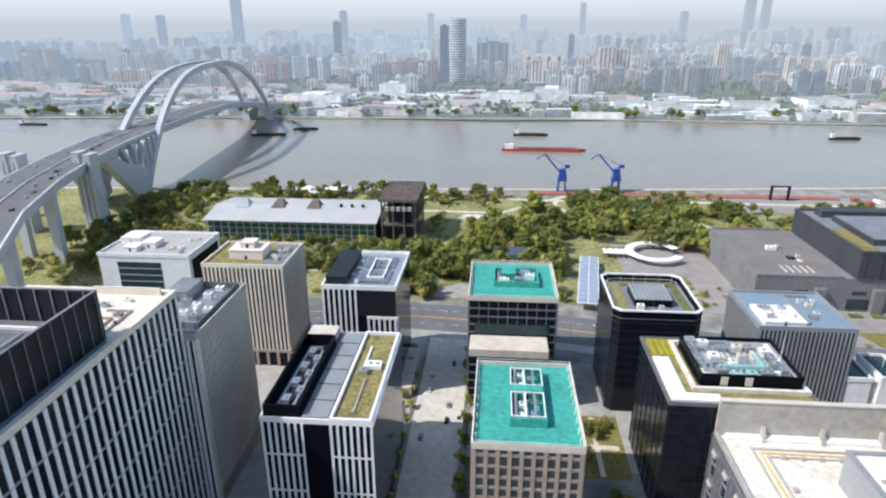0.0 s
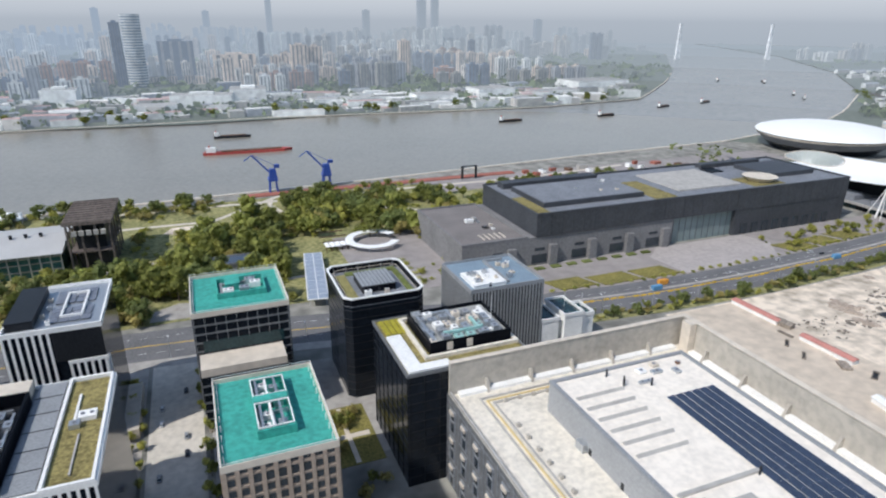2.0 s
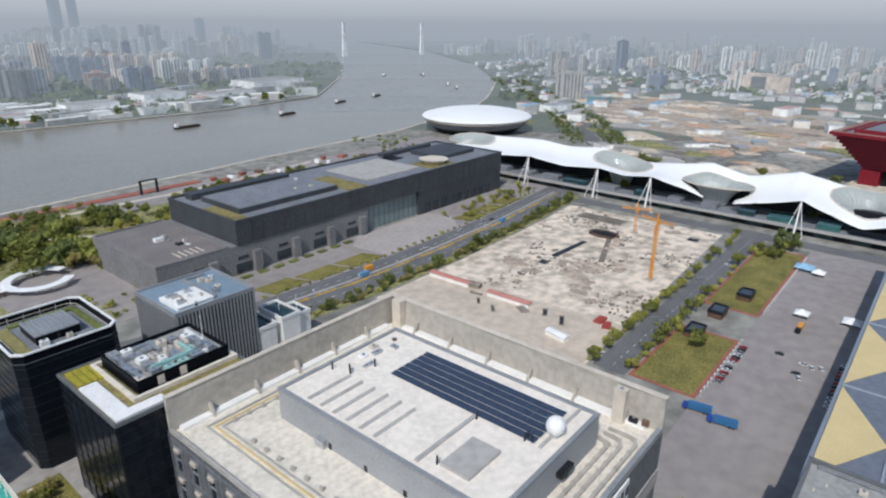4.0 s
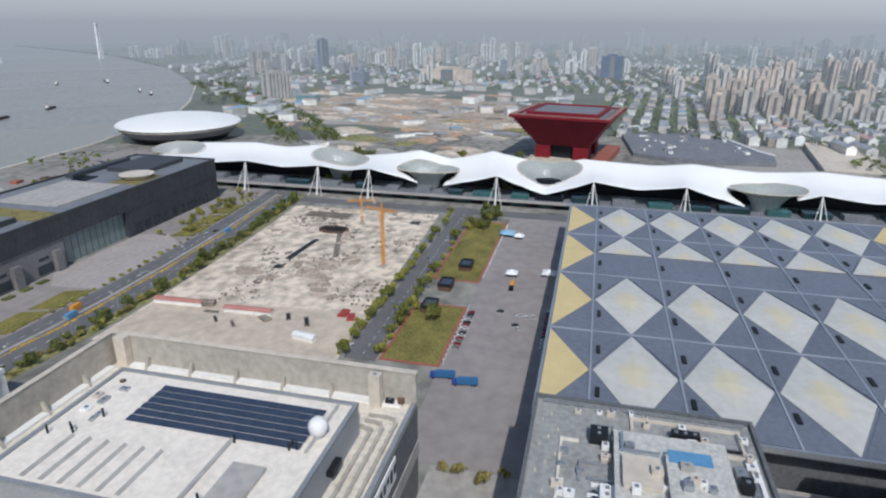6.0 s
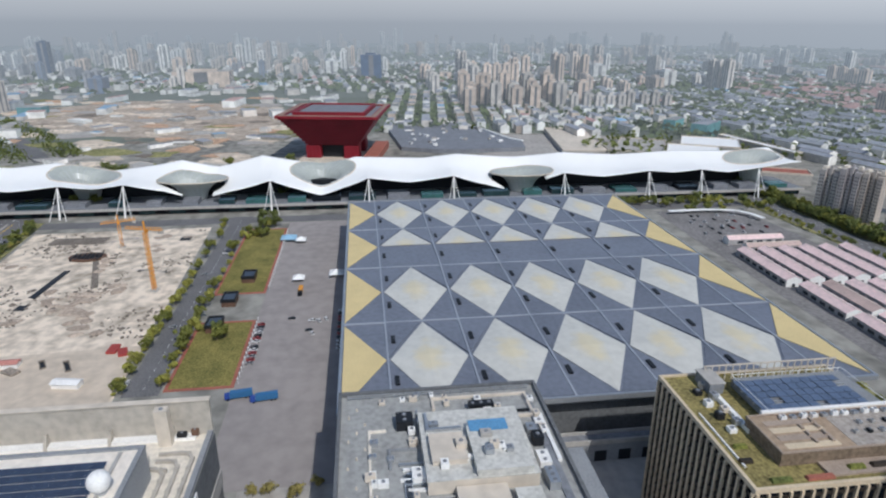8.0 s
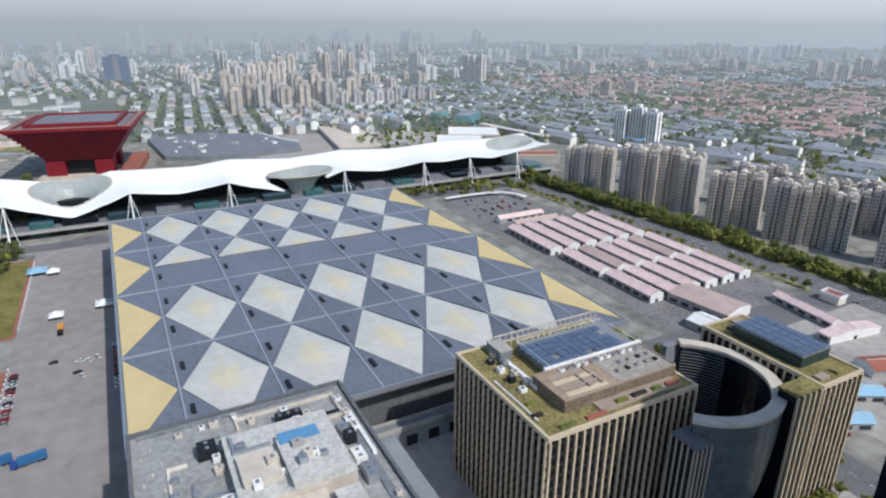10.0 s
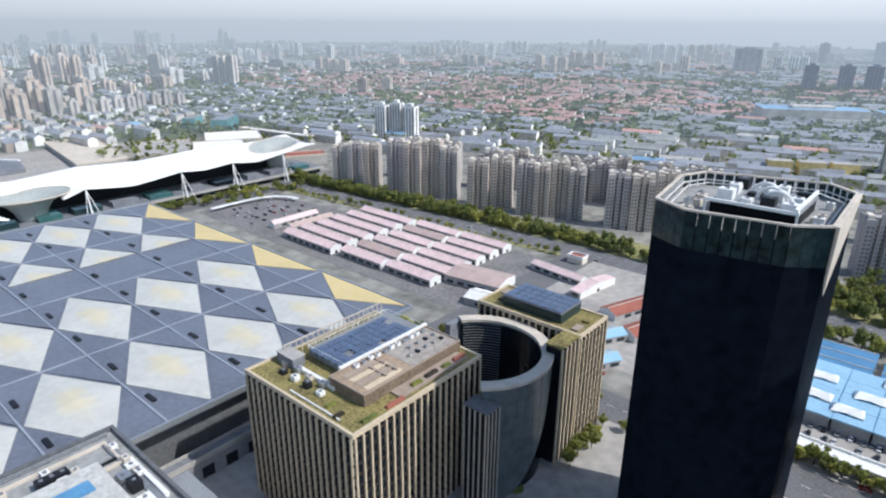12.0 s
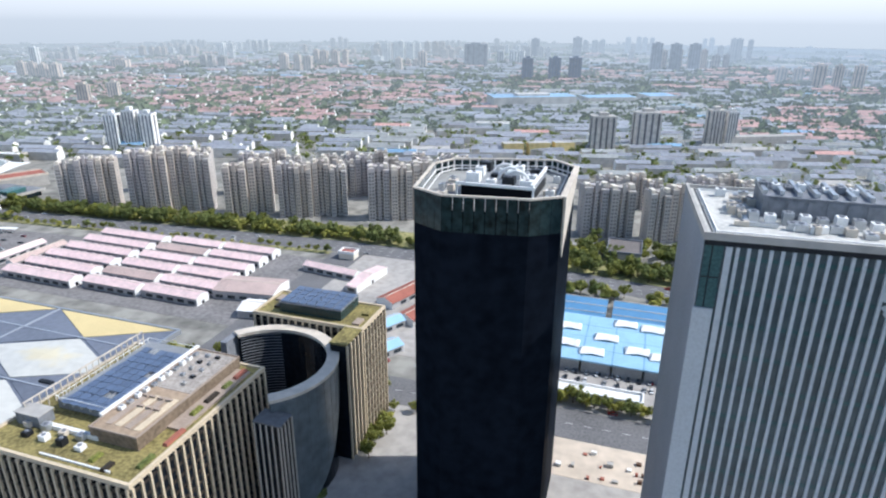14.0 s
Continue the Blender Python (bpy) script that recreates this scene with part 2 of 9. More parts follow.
class Shape:
    """Collects boxes, prisms and tubes into one mesh."""

    def __init__(self):
        self.v, self.f = [], []

    def add(self, vs, fs):
        k = len(self.v)
        self.v += [tuple(p) for p in vs]
        self.f += [tuple(i + k for i in f) for f in fs]
        return self

    def box(self, x0, x1, y0, y1, z0, z1):
        return self.add([(x, y, z) for z in (z0, z1) for x, y in ((x0, y0), (x1, y0), (x1, y1), (x0, y1))],
                        [(3, 2, 1, 0), (4, 5, 6, 7), (0, 1, 5, 4), (1, 2, 6, 5), (2, 3, 7, 6), (3, 0, 4, 7)])

    def prism(self, ring, z0, z1, top=None):
        n = len(ring)
        top = top or ring
        return self.add([(x, y, z0) for x, y in ring] + [(x, y, z1) for x, y in top],
                        [tuple(range(n - 1, -1, -1)), tuple(range(n, 2 * n))] + [(i, (i + 1) % n, n + (i + 1) % n, n + i) for i in range(n)])

    def wall(self, ring, t, z0, z1):
        """A closed wall of thickness t inside a convex ring."""
        cx, cy = sum(p[0] for p in ring) / len(ring), sum(p[1] for p in ring) / len(ring)
        r = max(math.hypot(x - cx, y - cy) for x, y in ring)
        inner = [(cx + (x - cx) * (1 - t * 1.3 / max(abs(x - cx), 1)) if abs(x - cx) > t * 2 else x, cy + (y - cy) * (1 - t * 1.3 / max(abs(y - cy), 1)) if abs(y - cy) > t * 2 else y) for x, y in ring]
        n = len(ring)
        vs = [(x, y, z) for z in (z0, z1) for rr in (ring, inner) for x, y in rr]
        fs = []
        for i in range(n):
            j = (i + 1) % n
            fs += [(i, j, 2 * n + j, 2 * n + i), (n + j, n + i, 3 * n + i, 3 * n + j), (2 * n + i, 2 * n + j, 3 * n + j, 3 * n + i), (j, i, n + i, n + j)]
        return self.add(vs, fs)

    def ring4(self, x0, x1, y0, y1, t, z0, z1):
        """Four walls round a rectangle, butted end to end."""
        o = [(x0, y0), (x1, y0), (x1, y1), (x0, y1)]
        n = [(x0 + t, y0 + t), (x1 - t, y0 + t), (x1 - t, y1 - t), (x0 + t, y1 - t)]
        fs = []
        for i in range(4):
            j = (i + 1) % 4
            fs += [(i, j, 8 + j, 8 + i), (4 + j, 4 + i, 12 + i, 12 + j), (8 + i, 8 + j, 12 + j, 12 + i), (j, i, 4 + i, 4 + j)]
        return self.add([(*p, z) for z in (z0, z1) for p in o + n], fs)

    def tube(self, a, b, r, r2=None, n=8):
        a, b = Vector(a), Vector(b)
        r2 = r if r2 is None else r2
        q = (b - a).to_track_quat("Z", "Y")
        cs = [(math.cos(2 * math.pi * i / n), math.sin(2 * math.pi * i / n)) for i in range(n)]
        vs = [a + q @ Vector((c * r, s * r, 0)) for c, s in cs] + [b + q @ Vector((c * r2, s * r2, 0)) for c, s in cs]
        return self.add(vs, [tuple(range(n - 1, -1, -1)), tuple(range(n, 2 * n))] + [(i, (i + 1) % n, n + (i + 1) % n, n + i) for i in range(n)])

    def beam(self, a, b, w, h):
        """A straight bar of rectangular section between two points."""
        a, b = Vector(a), Vector(b)
        d = (b - a).normalized()
        s = d.cross(Vector((0, 0, 1)))
        s = s.normalized() if s.length > 0.01 else Vector((1, 0, 0))
        u = s.cross(d)
        vs = [p + s * (w / 2 * i) + u * (h / 2 * j) for p in (a, b) for i, j in ((-1, -1), (1, -1), (1, 1), (-1, 1))]
        return self.add(vs, [(3, 2, 1, 0), (4, 5, 6, 7), (0, 1, 5, 4), (1, 2, 6, 5), (2, 3, 7, 6), (3, 0, 4, 7)])

    def flat(self, ring, z):
        return self.add([(x, y, z) for x, y in ring], [tuple(range(len(ring)))])

    def mesh(self, name, material):
        me = bpy.data.meshes.new(name)
        me.from_pydata(self.v, [], self.f)
        me.materials.append(material)
        me.validate()
        return me


def part(name, shape, material, parent=None, label="", at=None):
    """One mesh object; shape is a Shape or a mesh that is shared."""
    ob = new(name, shape.mesh(name, material) if isinstance(shape, Shape) else shape)
    if parent:
        ob.parent = parent
    if at:
        ob.location = at
    return tagged(ob, label)


def thing(name, x, y, z, label, category, group="", kind="", turn=0):
    ob = new(name)
    ob.location, ob.rotation_euler = (x, y, z), (0, 0, radians(turn))
    ob.empty_display_size = 1
    return tagged(ob, label, category, group, kind)


def setting(name, shape, material, label, category="ground"):
    return tagged(part(name, shape, material), label, category, kind="structure")


R = random.Random(7)

# ---- ground, river, roads ----
NEAR_BANK = [(-4900, 330), (-1200, 560), (-350, 604), (-100, 618), (160, 634), (473, 664), (707, 676), (1000, 752), (1169, 840), (1514, 1058), (2000, 1500), (2613, 2257), (3000, 2950), (4900, 6500)]
FAR_BANK = [(-4900, 900), (-903, 1065), (-387, 1101), (118, 1116), (634, 1079), (915, 1124), (1226, 1410), (1500, 1700), (2207, 2560), (2500, 3200), (4900, 9000)]


def bank(line, x):
    return float(np.interp(x, [p[0] for p in line], [p[1] for p in line]))


def ground_sheet():
    s = Shape()
    xs = [-4900, -3500, -2200, -1500, -1200] + list(range(-1000, 1700, 100)) + [1800, 2000, 2200, 2400, 2613, 3000, 3600, 4900]
    rows = []
    for x in xs:
        n, f = min(bank(NEAR_BANK, x), 4800), min(bank(FAR_BANK, x), 4850)
        rows.append([(x, -4900, 0), (x, -1500, 0), (x, 0, 0), (x, n, 0), (x, n + 0.4, -4), (x, f - 0.4, -4), (x, f, 0), (x, max(f + 10, 1500), 0), (x, 4900, 0)])
    for r in rows:
        s.v += r
    k = len(rows[0])
    for i in range(len(rows) - 1):
        for j in range(k - 1):
            s.f.append((i * k + j, (i + 1) * k + j, (i + 1) * k + j + 1, i * k + j + 1))
    return s


setting("ground", ground_sheet(), M_ground, "grey and brown city ground reaching the horizon")
w = Shape()
wx = [-4800, -2200, -1200] + list(range(-1000, 1600, 100)) + [1600, 1800, 2000, 2300, 2613]
for a, b in zip(wx, wx[1:]):
    w.add([(a, bank(NEAR_BANK, a) + 0.3, -1.6), (b, bank(NEAR_BANK, b) + 0.3, -1.6), (b, min(bank(FAR_BANK, b), 4800) - 0.3, -1.6), (a, bank(FAR_BANK, a) - 0.3, -1.6)], [(0, 1, 2, 3)])
setting("water", w, M_water, "wide grey-brown river with faint ripples", "river")

# stone embankments along both banks
for line, side, nm in ((NEAR_BANK, -1, "embankment_near"), (FAR_BANK, 1, "embankment_far")):
    s = Shape()
    ex = list(range(-1400, 1500, 50))
    for a, b in zip(ex, ex[1:]):
        ya, yb = bank(line, a), bank(line, b)
        o = side * 4
        lo, hi = (min(0, o), max(0, o))
        s.add([(a, ya + lo, 0.01), (b, yb + lo, 0.01), (b, yb + hi, 0.01), (a, ya + hi, 0.01), (a, ya + lo, 0.9), (b, yb + lo, 0.9), (b, yb + hi, 0.9), (a, ya + hi, 0.9)],
              [(4, 5, 6, 7), (0, 1, 5, 4), (2, 3, 7, 6)])
    setting(nm, s, M_pale, "pale stone river embankment wall", "embankment")


def slab(name, x0, x1, y0, y1, z, material, label, category="ground", base=0.0):
    return setting(name, Shape().box(x0, x1, y0, y1, base, z), material, label, category)


# roads lie 6 cm proud, pavements a kerb higher
AVENUE = [(-1200, 331), (-400, 331), (-60, 330), (-10, 326), (40, 318.5), (120, 304), (200, 291.5), (250, 287), (300, 285.5), (350, 286), (411, 288.5), (470, 293), (520, 298), (560, 302)]


SOUTH = [(-1200, -330), (-200, -375), (-23, -388), (28, -395), (100, -400), (213, -402), (450, -385), (560, -377), (1500, -330)]


def line_y(line, x):
    return float(np.interp(x, [p[0] for p in line], [p[1] for p in line]))


def avenue_y(x):
    return line_y(AVENUE, x)


def south_y(x):
    return line_y(SOUTH, x)


def strip(line, x0, x1, o0, o1, z0, z1):
    """A solid strip that follows a road between two offsets from its centre line."""
    s = Shape()
    xs = [x0] + [p[0] for p in line if x0 < p[0] < x1] + [x1]
    for x in xs:
        y = line_y(line, x)
        s.v += [(x, y + o0, z0), (x, y + o1, z0), (x, y + o1, z1), (x, y + o0, z1)]
    for i in range(len(xs) - 1):
        a, b = 4 * i, 4 * i + 4
        s.f += [(a + 3, b + 3, b + 2, a + 2), (a, b, b + 3, a + 3), (a + 1, a + 2, b + 2, b + 1)]
    e = 4 * (len(xs) - 1)
    s.f += [(0, 3, 2, 1), (e, e + 1, e + 2, e + 3)]
    return s


setting("road_avenue", strip(AVENUE, -1200, 560, -17, 17, 0, 0.06), M_asphalt, "wide asphalt avenue with lane lines", "road")
slab("road_site", 262, 545, 100, 117, 0.06, M_asphalt, "asphalt service road between building site and lawns", "road")
slab("road_street", -34, -12, -60, 310, 0.05, M_street, "narrow pale concrete street between office blocks", "road")
setting("road_south", strip(SOUTH, -1200, 1500, -12, 12, 0, 0.06), M_asphalt, "wide asphalt road below the apartment towers", "road")
slab("road_lower", -300, 180, -243, -222, 0.06, M_asphalt, "asphalt road beside market sheds", "road")
slab("road_link", 190, 214, -388, -222, 0.05, M_asphalt, "asphalt link road", "road")
slab("road_axis", 526, 543, -366, 282, 0.05, M_asphalt, "asphalt road along the covered promenade", "road")
slab("plaza", 193, 524, 15, 66, 0.1, M_plaza, "broad grey asphalt forecourt with parked cars", "plaza")
setting("pavement_museum", Shape().prism([(165, 315), (200, 309), (250, 304.4), (300, 303), (350, 303.4), (411, 306), (470, 310.4), (520, 315.4), (560, 319.4), (560, 354), (165, 354)], 0, 0.16), M_plaza, "pale stone pavement before the museum", "pavement")
setting("forecourt_museum", Shape().prism([(304, 304.6), (345, 304), (392, 307), (410, 330), (404, 353), (318, 353), (300, 338)], 0.16, 0.24), mat("pinkish_paving", (0.41, 0.37, 0.35), 0.9, var=0.12, scale=0.05, fine=0.3), "pale pinkish stone museum forecourt", "pavement")
setting("pavement_blocks", strip(AVENUE, -150, 118, -25, -17.1, 0, 0.14), M_paving, "grey paved footway between blocks and avenue", "pavement")
slab("pavement_offices", -9, 108, 200, 281, 0.1, M_paving, "grey paved ground between office blocks", "pavement")
slab("pavement_west", -160, -36, 150, 304, 0.1, M_paving, "grey paved ground between office blocks", "pavement")
slab("pavement_mid", 60, 196, -221.5, 52, 0.08, M_paving, "grey paved ground round the offices", "pavement")
slab("pavement_tower", -200, 59.9, -221.5, -60, 0.08, M_paving, "pale paved ground at the foot of towers", "pavement")
slab("lane_hall", 200, 545, -222, -209, 0.06, M_street, "pale concrete lane beside the exhibition hall", "road")
slab("verge_hall", 214.2, 520, -236, -226, 0.12, M_scrub, "narrow planted verge beside the lane", "verge")
slab("garden_lawn", 33, 55, 196, 236, 0.16, M_grass, "small lawn between dark office blocks", "lawn")
slab("garden_path", 35, 53, 213, 216, 0.2, M_pale, "pale garden path across a lawn", "path")
slab("garden_path_cross", 43, 45, 197, 235, 0.21, M_pale, "pale garden path across a lawn", "path")
slab("riverside_deck", 215, 700, 560, 610, 0.1, M_plaza, "grey paved riverside terrace", "pavement")

s = Shape()
for x in range(-600, 555, 9):
    for o in (-9, 9):
        y = avenue_y(x + 2) + o
        s.box(x, x + 4, y - 0.12, y + 0.12, 0.061, 0.075)
for x in range(268, 540, 8):
    s.box(x, x + 3.5, 108.4, 108.6, 0.061, 0.075)
for x in range(-900, 1200, 9):
    for o in (-6, 0, 6):
        y = south_y(x + 2) + o
        s.box(x, x + 4, y - 0.12, y + 0.12, 0.061, 0.075)
for x in range(-280, 170, 8):
    s.box(x, x + 3.5, -232.6, -232.4, 0.061, 0.075)
setting("lane_lines", s, M_line, "white dashed lane lines", "road marking")
setting("median", strip(AVENUE, 150, 545, 2.2, 4.6, 0.061, 0.16), M_paving, "pale raised kerb strip along the avenue", "kerb")
setting("centre_line", strip(AVENUE, -600, 545, -0.9, -0.3, 0.061, 0.08), M_yellow, "yellow double centre line", "road marking")

# park ground
setting("park", Shape().box(-700, 214, 352.2, 600, 0, 0.12), M_scrub, "green park ground beside the river", "park")
setting("park_east", Shape().box(214.1, 545, 441, 559, 0, 0.12), M_scrub, "green park ground behind the museum", "park")
setting("verge_avenue", strip(AVENUE, 180, 545, -26, -17.2, 0, 0.2), M_scrub, "planted verge along the avenue", "verge")
setting("verge_south", strip(SOUTH, 216, 545, 12.1, 18, 0, 0.2), M_scrub, "planted verge along the road", "verge")
setting("verge_far", strip(SOUTH, -500, 900, -48, -12.1, 0, 0.2), M_scrub, "green strip below the apartment towers", "verge")
setting("building_site", Shape().prism([(246, 119), (517, 130), (514, 268), (470, 264), (411, 260.5), (300, 257.5), (246, 258)], 0, 0.15), M_dirt, "bare trampled earth of a building site", "building site")
setting("site_apron", Shape().prism([(248, 121), (312, 123), (304, 256), (248, 256.5)], 0.15, 0.24), M_sand, "pale levelled sand of the building site", "building site")


def path(name, pts, width, z=0.2):
    s = Shape()
    for (a, b), (c, d) in zip(pts, pts[1:]):
        v = Vector((c - a, d - b)).normalized() * (width / 2)
        s.add([(a - v.y * -1 * -1, b + v.x, z), (a + v.y, b - v.x, z), (c + v.y, d - v.x, z), (c - v.y, d + v.x, z)], [(0, 1, 2, 3)])
    return setting(name, s, M_pale, "pale winding park path", "path")


PA = [(-90, 541), (-56, 543), (4, 541), (25, 561), (66, 601), (95, 606)]
PB = [(60, 592), (56, 576), (63, 548), (95, 540), (150, 535), (190, 505), (200, 470), (214, 452)]
PG = [(-110, 462), (-85, 453), (-63, 445), (-43, 452), (-24, 466)]
path("path_a", PA, 5)
path("path_b", PB, 4.5, 0.23)
path("path_g", PG, 3.5, 0.24)
setting("bare_earth", Shape().prism([(-34, 520), (-20, 513), (2, 517), (10, 527), (-4, 536), (-28, 534)], 0.1, 0.19), M_dirt, "bare earth patch in the park", "ground")
setting("park_square", Shape().prism([(-38, 356), (-6, 355), (-4, 372), (-22, 378), (-36, 370)], 0.1, 0.2), M_paving, "pale paved corner of the park", "pavement")
path("path_c", [(-150, 392), (-60, 398), (40, 392), (120, 400)], 4, 0.21)
path("path_d", [(-90, 590), (60, 586), (200, 588), (330, 585), (470, 600)], 6, 0.21)
path("path_f", [(230, 500), (300, 520), (380, 510), (450, 545)], 5, 0.21)

# two lawns with red borders
for i, (x0, x1) in enumerate(((266, 334), (376, 505))):
    s = Shape().box(x0, x1, 68, 97, 0, 0.25)
    setting("lawn", s, M_grass, "olive lawn inside a red planted border", "lawn")
    b = Shape().ring4(x0 - 1.6, x1 + 1.6, 66.4, 98.6, 1.6, 0.02, 0.5)
    setting("border", b, M_redroof, "clipped red hedge border", "hedge")

# ---- office blocks ----
def fins(parent, face, a0, a1, c, z0, z1, pitch, wdt, depth, material, name="fin", share={}):
    """Upright fins on one face of a block (local coordinates); each is a piece of its own."""
    key = (round(wdt, 2), round(depth, 2), round(z1 - z0, 2), face in "xX", material.name)
    if key not in share:
        s = Shape()
        if face in "xX":
            s.box(-depth / 2, depth / 2, -wdt / 2, wdt / 2, 0, z1 - z0)
        else:
            s.box(-wdt / 2, wdt / 2, -depth / 2, depth / 2, 0, z1 - z0)
        share[key] = s.mesh(name, material)
    n = max(1, round((a1 - a0) / pitch))
    for i in range(n + 1):
        a = a0 + (a1 - a0) * i / n
        o = depth / 2 * (1 if face in "XY" else -1)
        part(name, share[key], None, parent, at=(c + o, a, z0) if face in "xX" else (a, c + o, z0))


def block(name, x0, x1, y0, y1, h, label, body=M_glass, cap=M_slate, rim=M_white, rim_h=1.2, rim_t=0.7, turn=0, category="office building"):
    """A block with body, floors shown by slab edges, roof and parapet; returns thing, width, depth."""
    w, d = x1 - x0, y1 - y0
    t = thing(name, (x0 + x1) / 2, (y0 + y1) / 2, 0, label, category, turn=turn)
    part("body", Shape().box(-w / 2, w / 2, -d / 2, d / 2, 0, h - 0.3), body, t)
    part("roof", Shape().box(-w / 2, w / 2, -d / 2, d / 2, h - 0.296, h), cap, t)
    part("parapet", Shape().ring4(-w / 2 - 0.35, w / 2 + 0.35, -d / 2 - 0.35, d / 2 + 0.35, rim_t, h - 0.8, h + rim_h), rim, t)
    return t, w, d


def unit(x, y, z, w, d, h, turn=0, material=M_white, label="pale rooftop air handling unit with fan housings"):
    t = thing("air_unit", x, y, z, label, "air unit", "rooftop air units", turn=turn)
    part("casing", Shape().box(-w / 2, w / 2, -d / 2, d / 2, 0.15, h).box(-w / 2 + 0.1, w / 2 - 0.1, -d / 2 + 0.1, d / 2 - 0.1, 0, 0.15), material, t)
    n = max(1, int(max(w, d) / 2.2))
    for i in range(n):
        o = (i - (n - 1) / 2) * (max(w, d) / n)
        c = (o, 0) if w >= d else (0, o)
        r = min(w, d, 2.2) * 0.3
        part("fan", Shape().tube((*c, h), (*c, h + 0.25), r, r * 0.9, 10), M_slate, t)
    return t


def duct(pts, z, r=0.5, material=M_steel, label="grey steel rooftop duct"):
    s = Shape()
    for a, b in zip(pts, pts[1:]):
        s.beam((*a, z + r), (*b, z + r), 2 * r, 2 * r)
    for i, p in enumerate(pts):
        s.box(p[0] - r * 1.08, p[0] + r * 1.08, p[1] - r * 1.08, p[1] + r * 1.08, z, z + 2.1 * r)
    return tagged(part("duct", s, material), label, "duct", "rooftop ducts")


def hut(x0, x1, y0, y1, z, h, material=M_concrete, label="pale plant room on the roof", top=M_slate):
    t = thing("plant_room", (x0 + x1) / 2, (y0 + y1) / 2, z, label, "plant room", "rooftop plant rooms")
    w, d = (x1 - x0) / 2, (y1 - y0) / 2
    part("shell", Shape().box(-w, w, -d, d, 0, h), material, t)
    part("roof", Shape().box(-w - 0.25, w + 0.25, -d - 0.25, d + 0.25, h + 0.002, h + 0.35), top, t)
    part("door", Shape().box(-0.6, 0.6, -d - 0.06, -d - 0.004, 0, 2.1), M_dark, t)
    return t


def panels(x0, x1, y0, y1, z, nx, ny, tilt=0.0, label="blue-black rooftop solar array in rows", material=M_solar):
    t = thing("solar_array", (x0 + x1) / 2, (y0 + y1) / 2, z, label, "solar array")
    pw, pd = (x1 - x0) / nx, (y1 - y0) / ny
    me = Shape().add([(-pw * 0.44, -pd * 0.46, 0.5), (pw * 0.44, -pd * 0.46, 0.5), (pw * 0.44, pd * 0.46, 0.5 + tilt), (-pw * 0.44, pd * 0.46, 0.5 + tilt),
                      (-pw * 0.44, -pd * 0.46, 0.42), (pw * 0.44, -pd * 0.46, 0.42), (pw * 0.44, pd * 0.46, 0.42 + tilt), (-pw * 0.44, pd * 0.46, 0.42 + tilt)],
                     [(0, 1, 2, 3), (7, 6, 5, 4), (0, 4, 5, 1), (1, 5, 6, 2), (2, 6, 7, 3), (3, 7, 4, 0)]).mesh("panel", material)
    s = Shape()
    for j in range(ny):
        for i in range(nx):
            part("panel", me, None, t, at=((i + 0.5) * pw - (x1 - x0) / 2, (j + 0.5) * pd - (y1 - y0) / 2, 0))
        yy = (j + 0.5) * pd - (y1 - y0) / 2
        s.box(-(x1 - x0) / 2, (x1 - x0) / 2, yy - 0.1, yy + 0.1, 0, 0.4)
    part("rack", s, M_steel, t)
    return t


def clutter(x0, x1, y0, y1, z, n, seed):
    r = random.Random(seed)
    for i in range(n):
        w, d = r.uniform(1.2, 3.2), r.uniform(1.2, 2.6)
        unit(r.uniform(x0 + w, x1 - w), r.uniform(y0 + d, y1 - d), z, w, d, r.uniform(1.0, 2.2), r.choice((0, 90)), r.choice((M_white, M_steel, M_pale)))


# A: tall block with white fins and a black roof screen
HA = 84
t, w, d = block("office_tower", -150, -100.4, 46, 170.8, HA, "tall dark glass office tower with close white upright fins", rim_h=1.2, rim_t=1.5, cap=M_terrace, rim=M_cream)
fins(t, "X", -d / 2 + 0.6, d / 2 - 0.6, w / 2, 0, HA - 1.1, 3.3, 1.15, 0.3, M_white)
fins(t, "Y", -w / 2 + 0.6, w / 2 - 0.6, d / 2, 0, HA - 1.1, 3.3, 1.15, 0.3, M_white)
for z in range(12, HA - 8, 12):
    part("spandrel", Shape().ring4(-w / 2 - 0.16, w / 2 + 0.16, -d / 2 - 0.16, d / 2 + 0.16, 0.18, z, z + 0.6), M_grey, t)
    part("shadow_gap", Shape().box(w / 2 + 0.17, w / 2 + 0.32, -d / 2, d / 2, z + 0.1, z + 0.4), M_concrete, t)
part("gutter", Shape().box(w / 2 - 4.4, w / 2 - 1.3, -d / 2 + 2, d / 2 - 32, HA + 0.004, HA + 0.3), M_slate, t)
# black louvred screen
t = thing("roof_screen", -126.5, 94, HA, "tall black louvred screen round rooftop plant", "screen")
part("cladding", Shape().ring4(-20, 22.2, -46, 46.6, 0.5, 0, 14.4), M_dark, t)
for i in range(22):
    part("post", Shape().box(22.21, 22.5, -0.15, 0.15, 0, 14.6), M_wall, t, at=(0, -45 + i * 4.3, 0))
    part("inner_post", Shape().box(-19.5, -19.2, -0.15, 0.15, 5, 14.6), M_slate, t, at=(0, -45 + i * 4.3, 0))
for i in range(9):
    part("post", Shape().box(-0.15, 0.15, 46.61, 46.9, 0, 14.6), M_slate, t, at=(-18 + i * 4.6, 0, 0))
    part("inner_post", Shape().box(-0.2, 0.2, 45.8, 46.09, 5, 14.6), M_slate, t, at=(-18 + i * 4.6, 0, 0))
part("top_rail", Shape().ring4(-20.1, 22.3, -46.1, 46.7, 0.7, 14.404, 14.7), M_slate, t)
part("floor", Shape().box(-19.4, 21.6, -45.4, 46.0, 0.02, 5.0), M_wall, t)
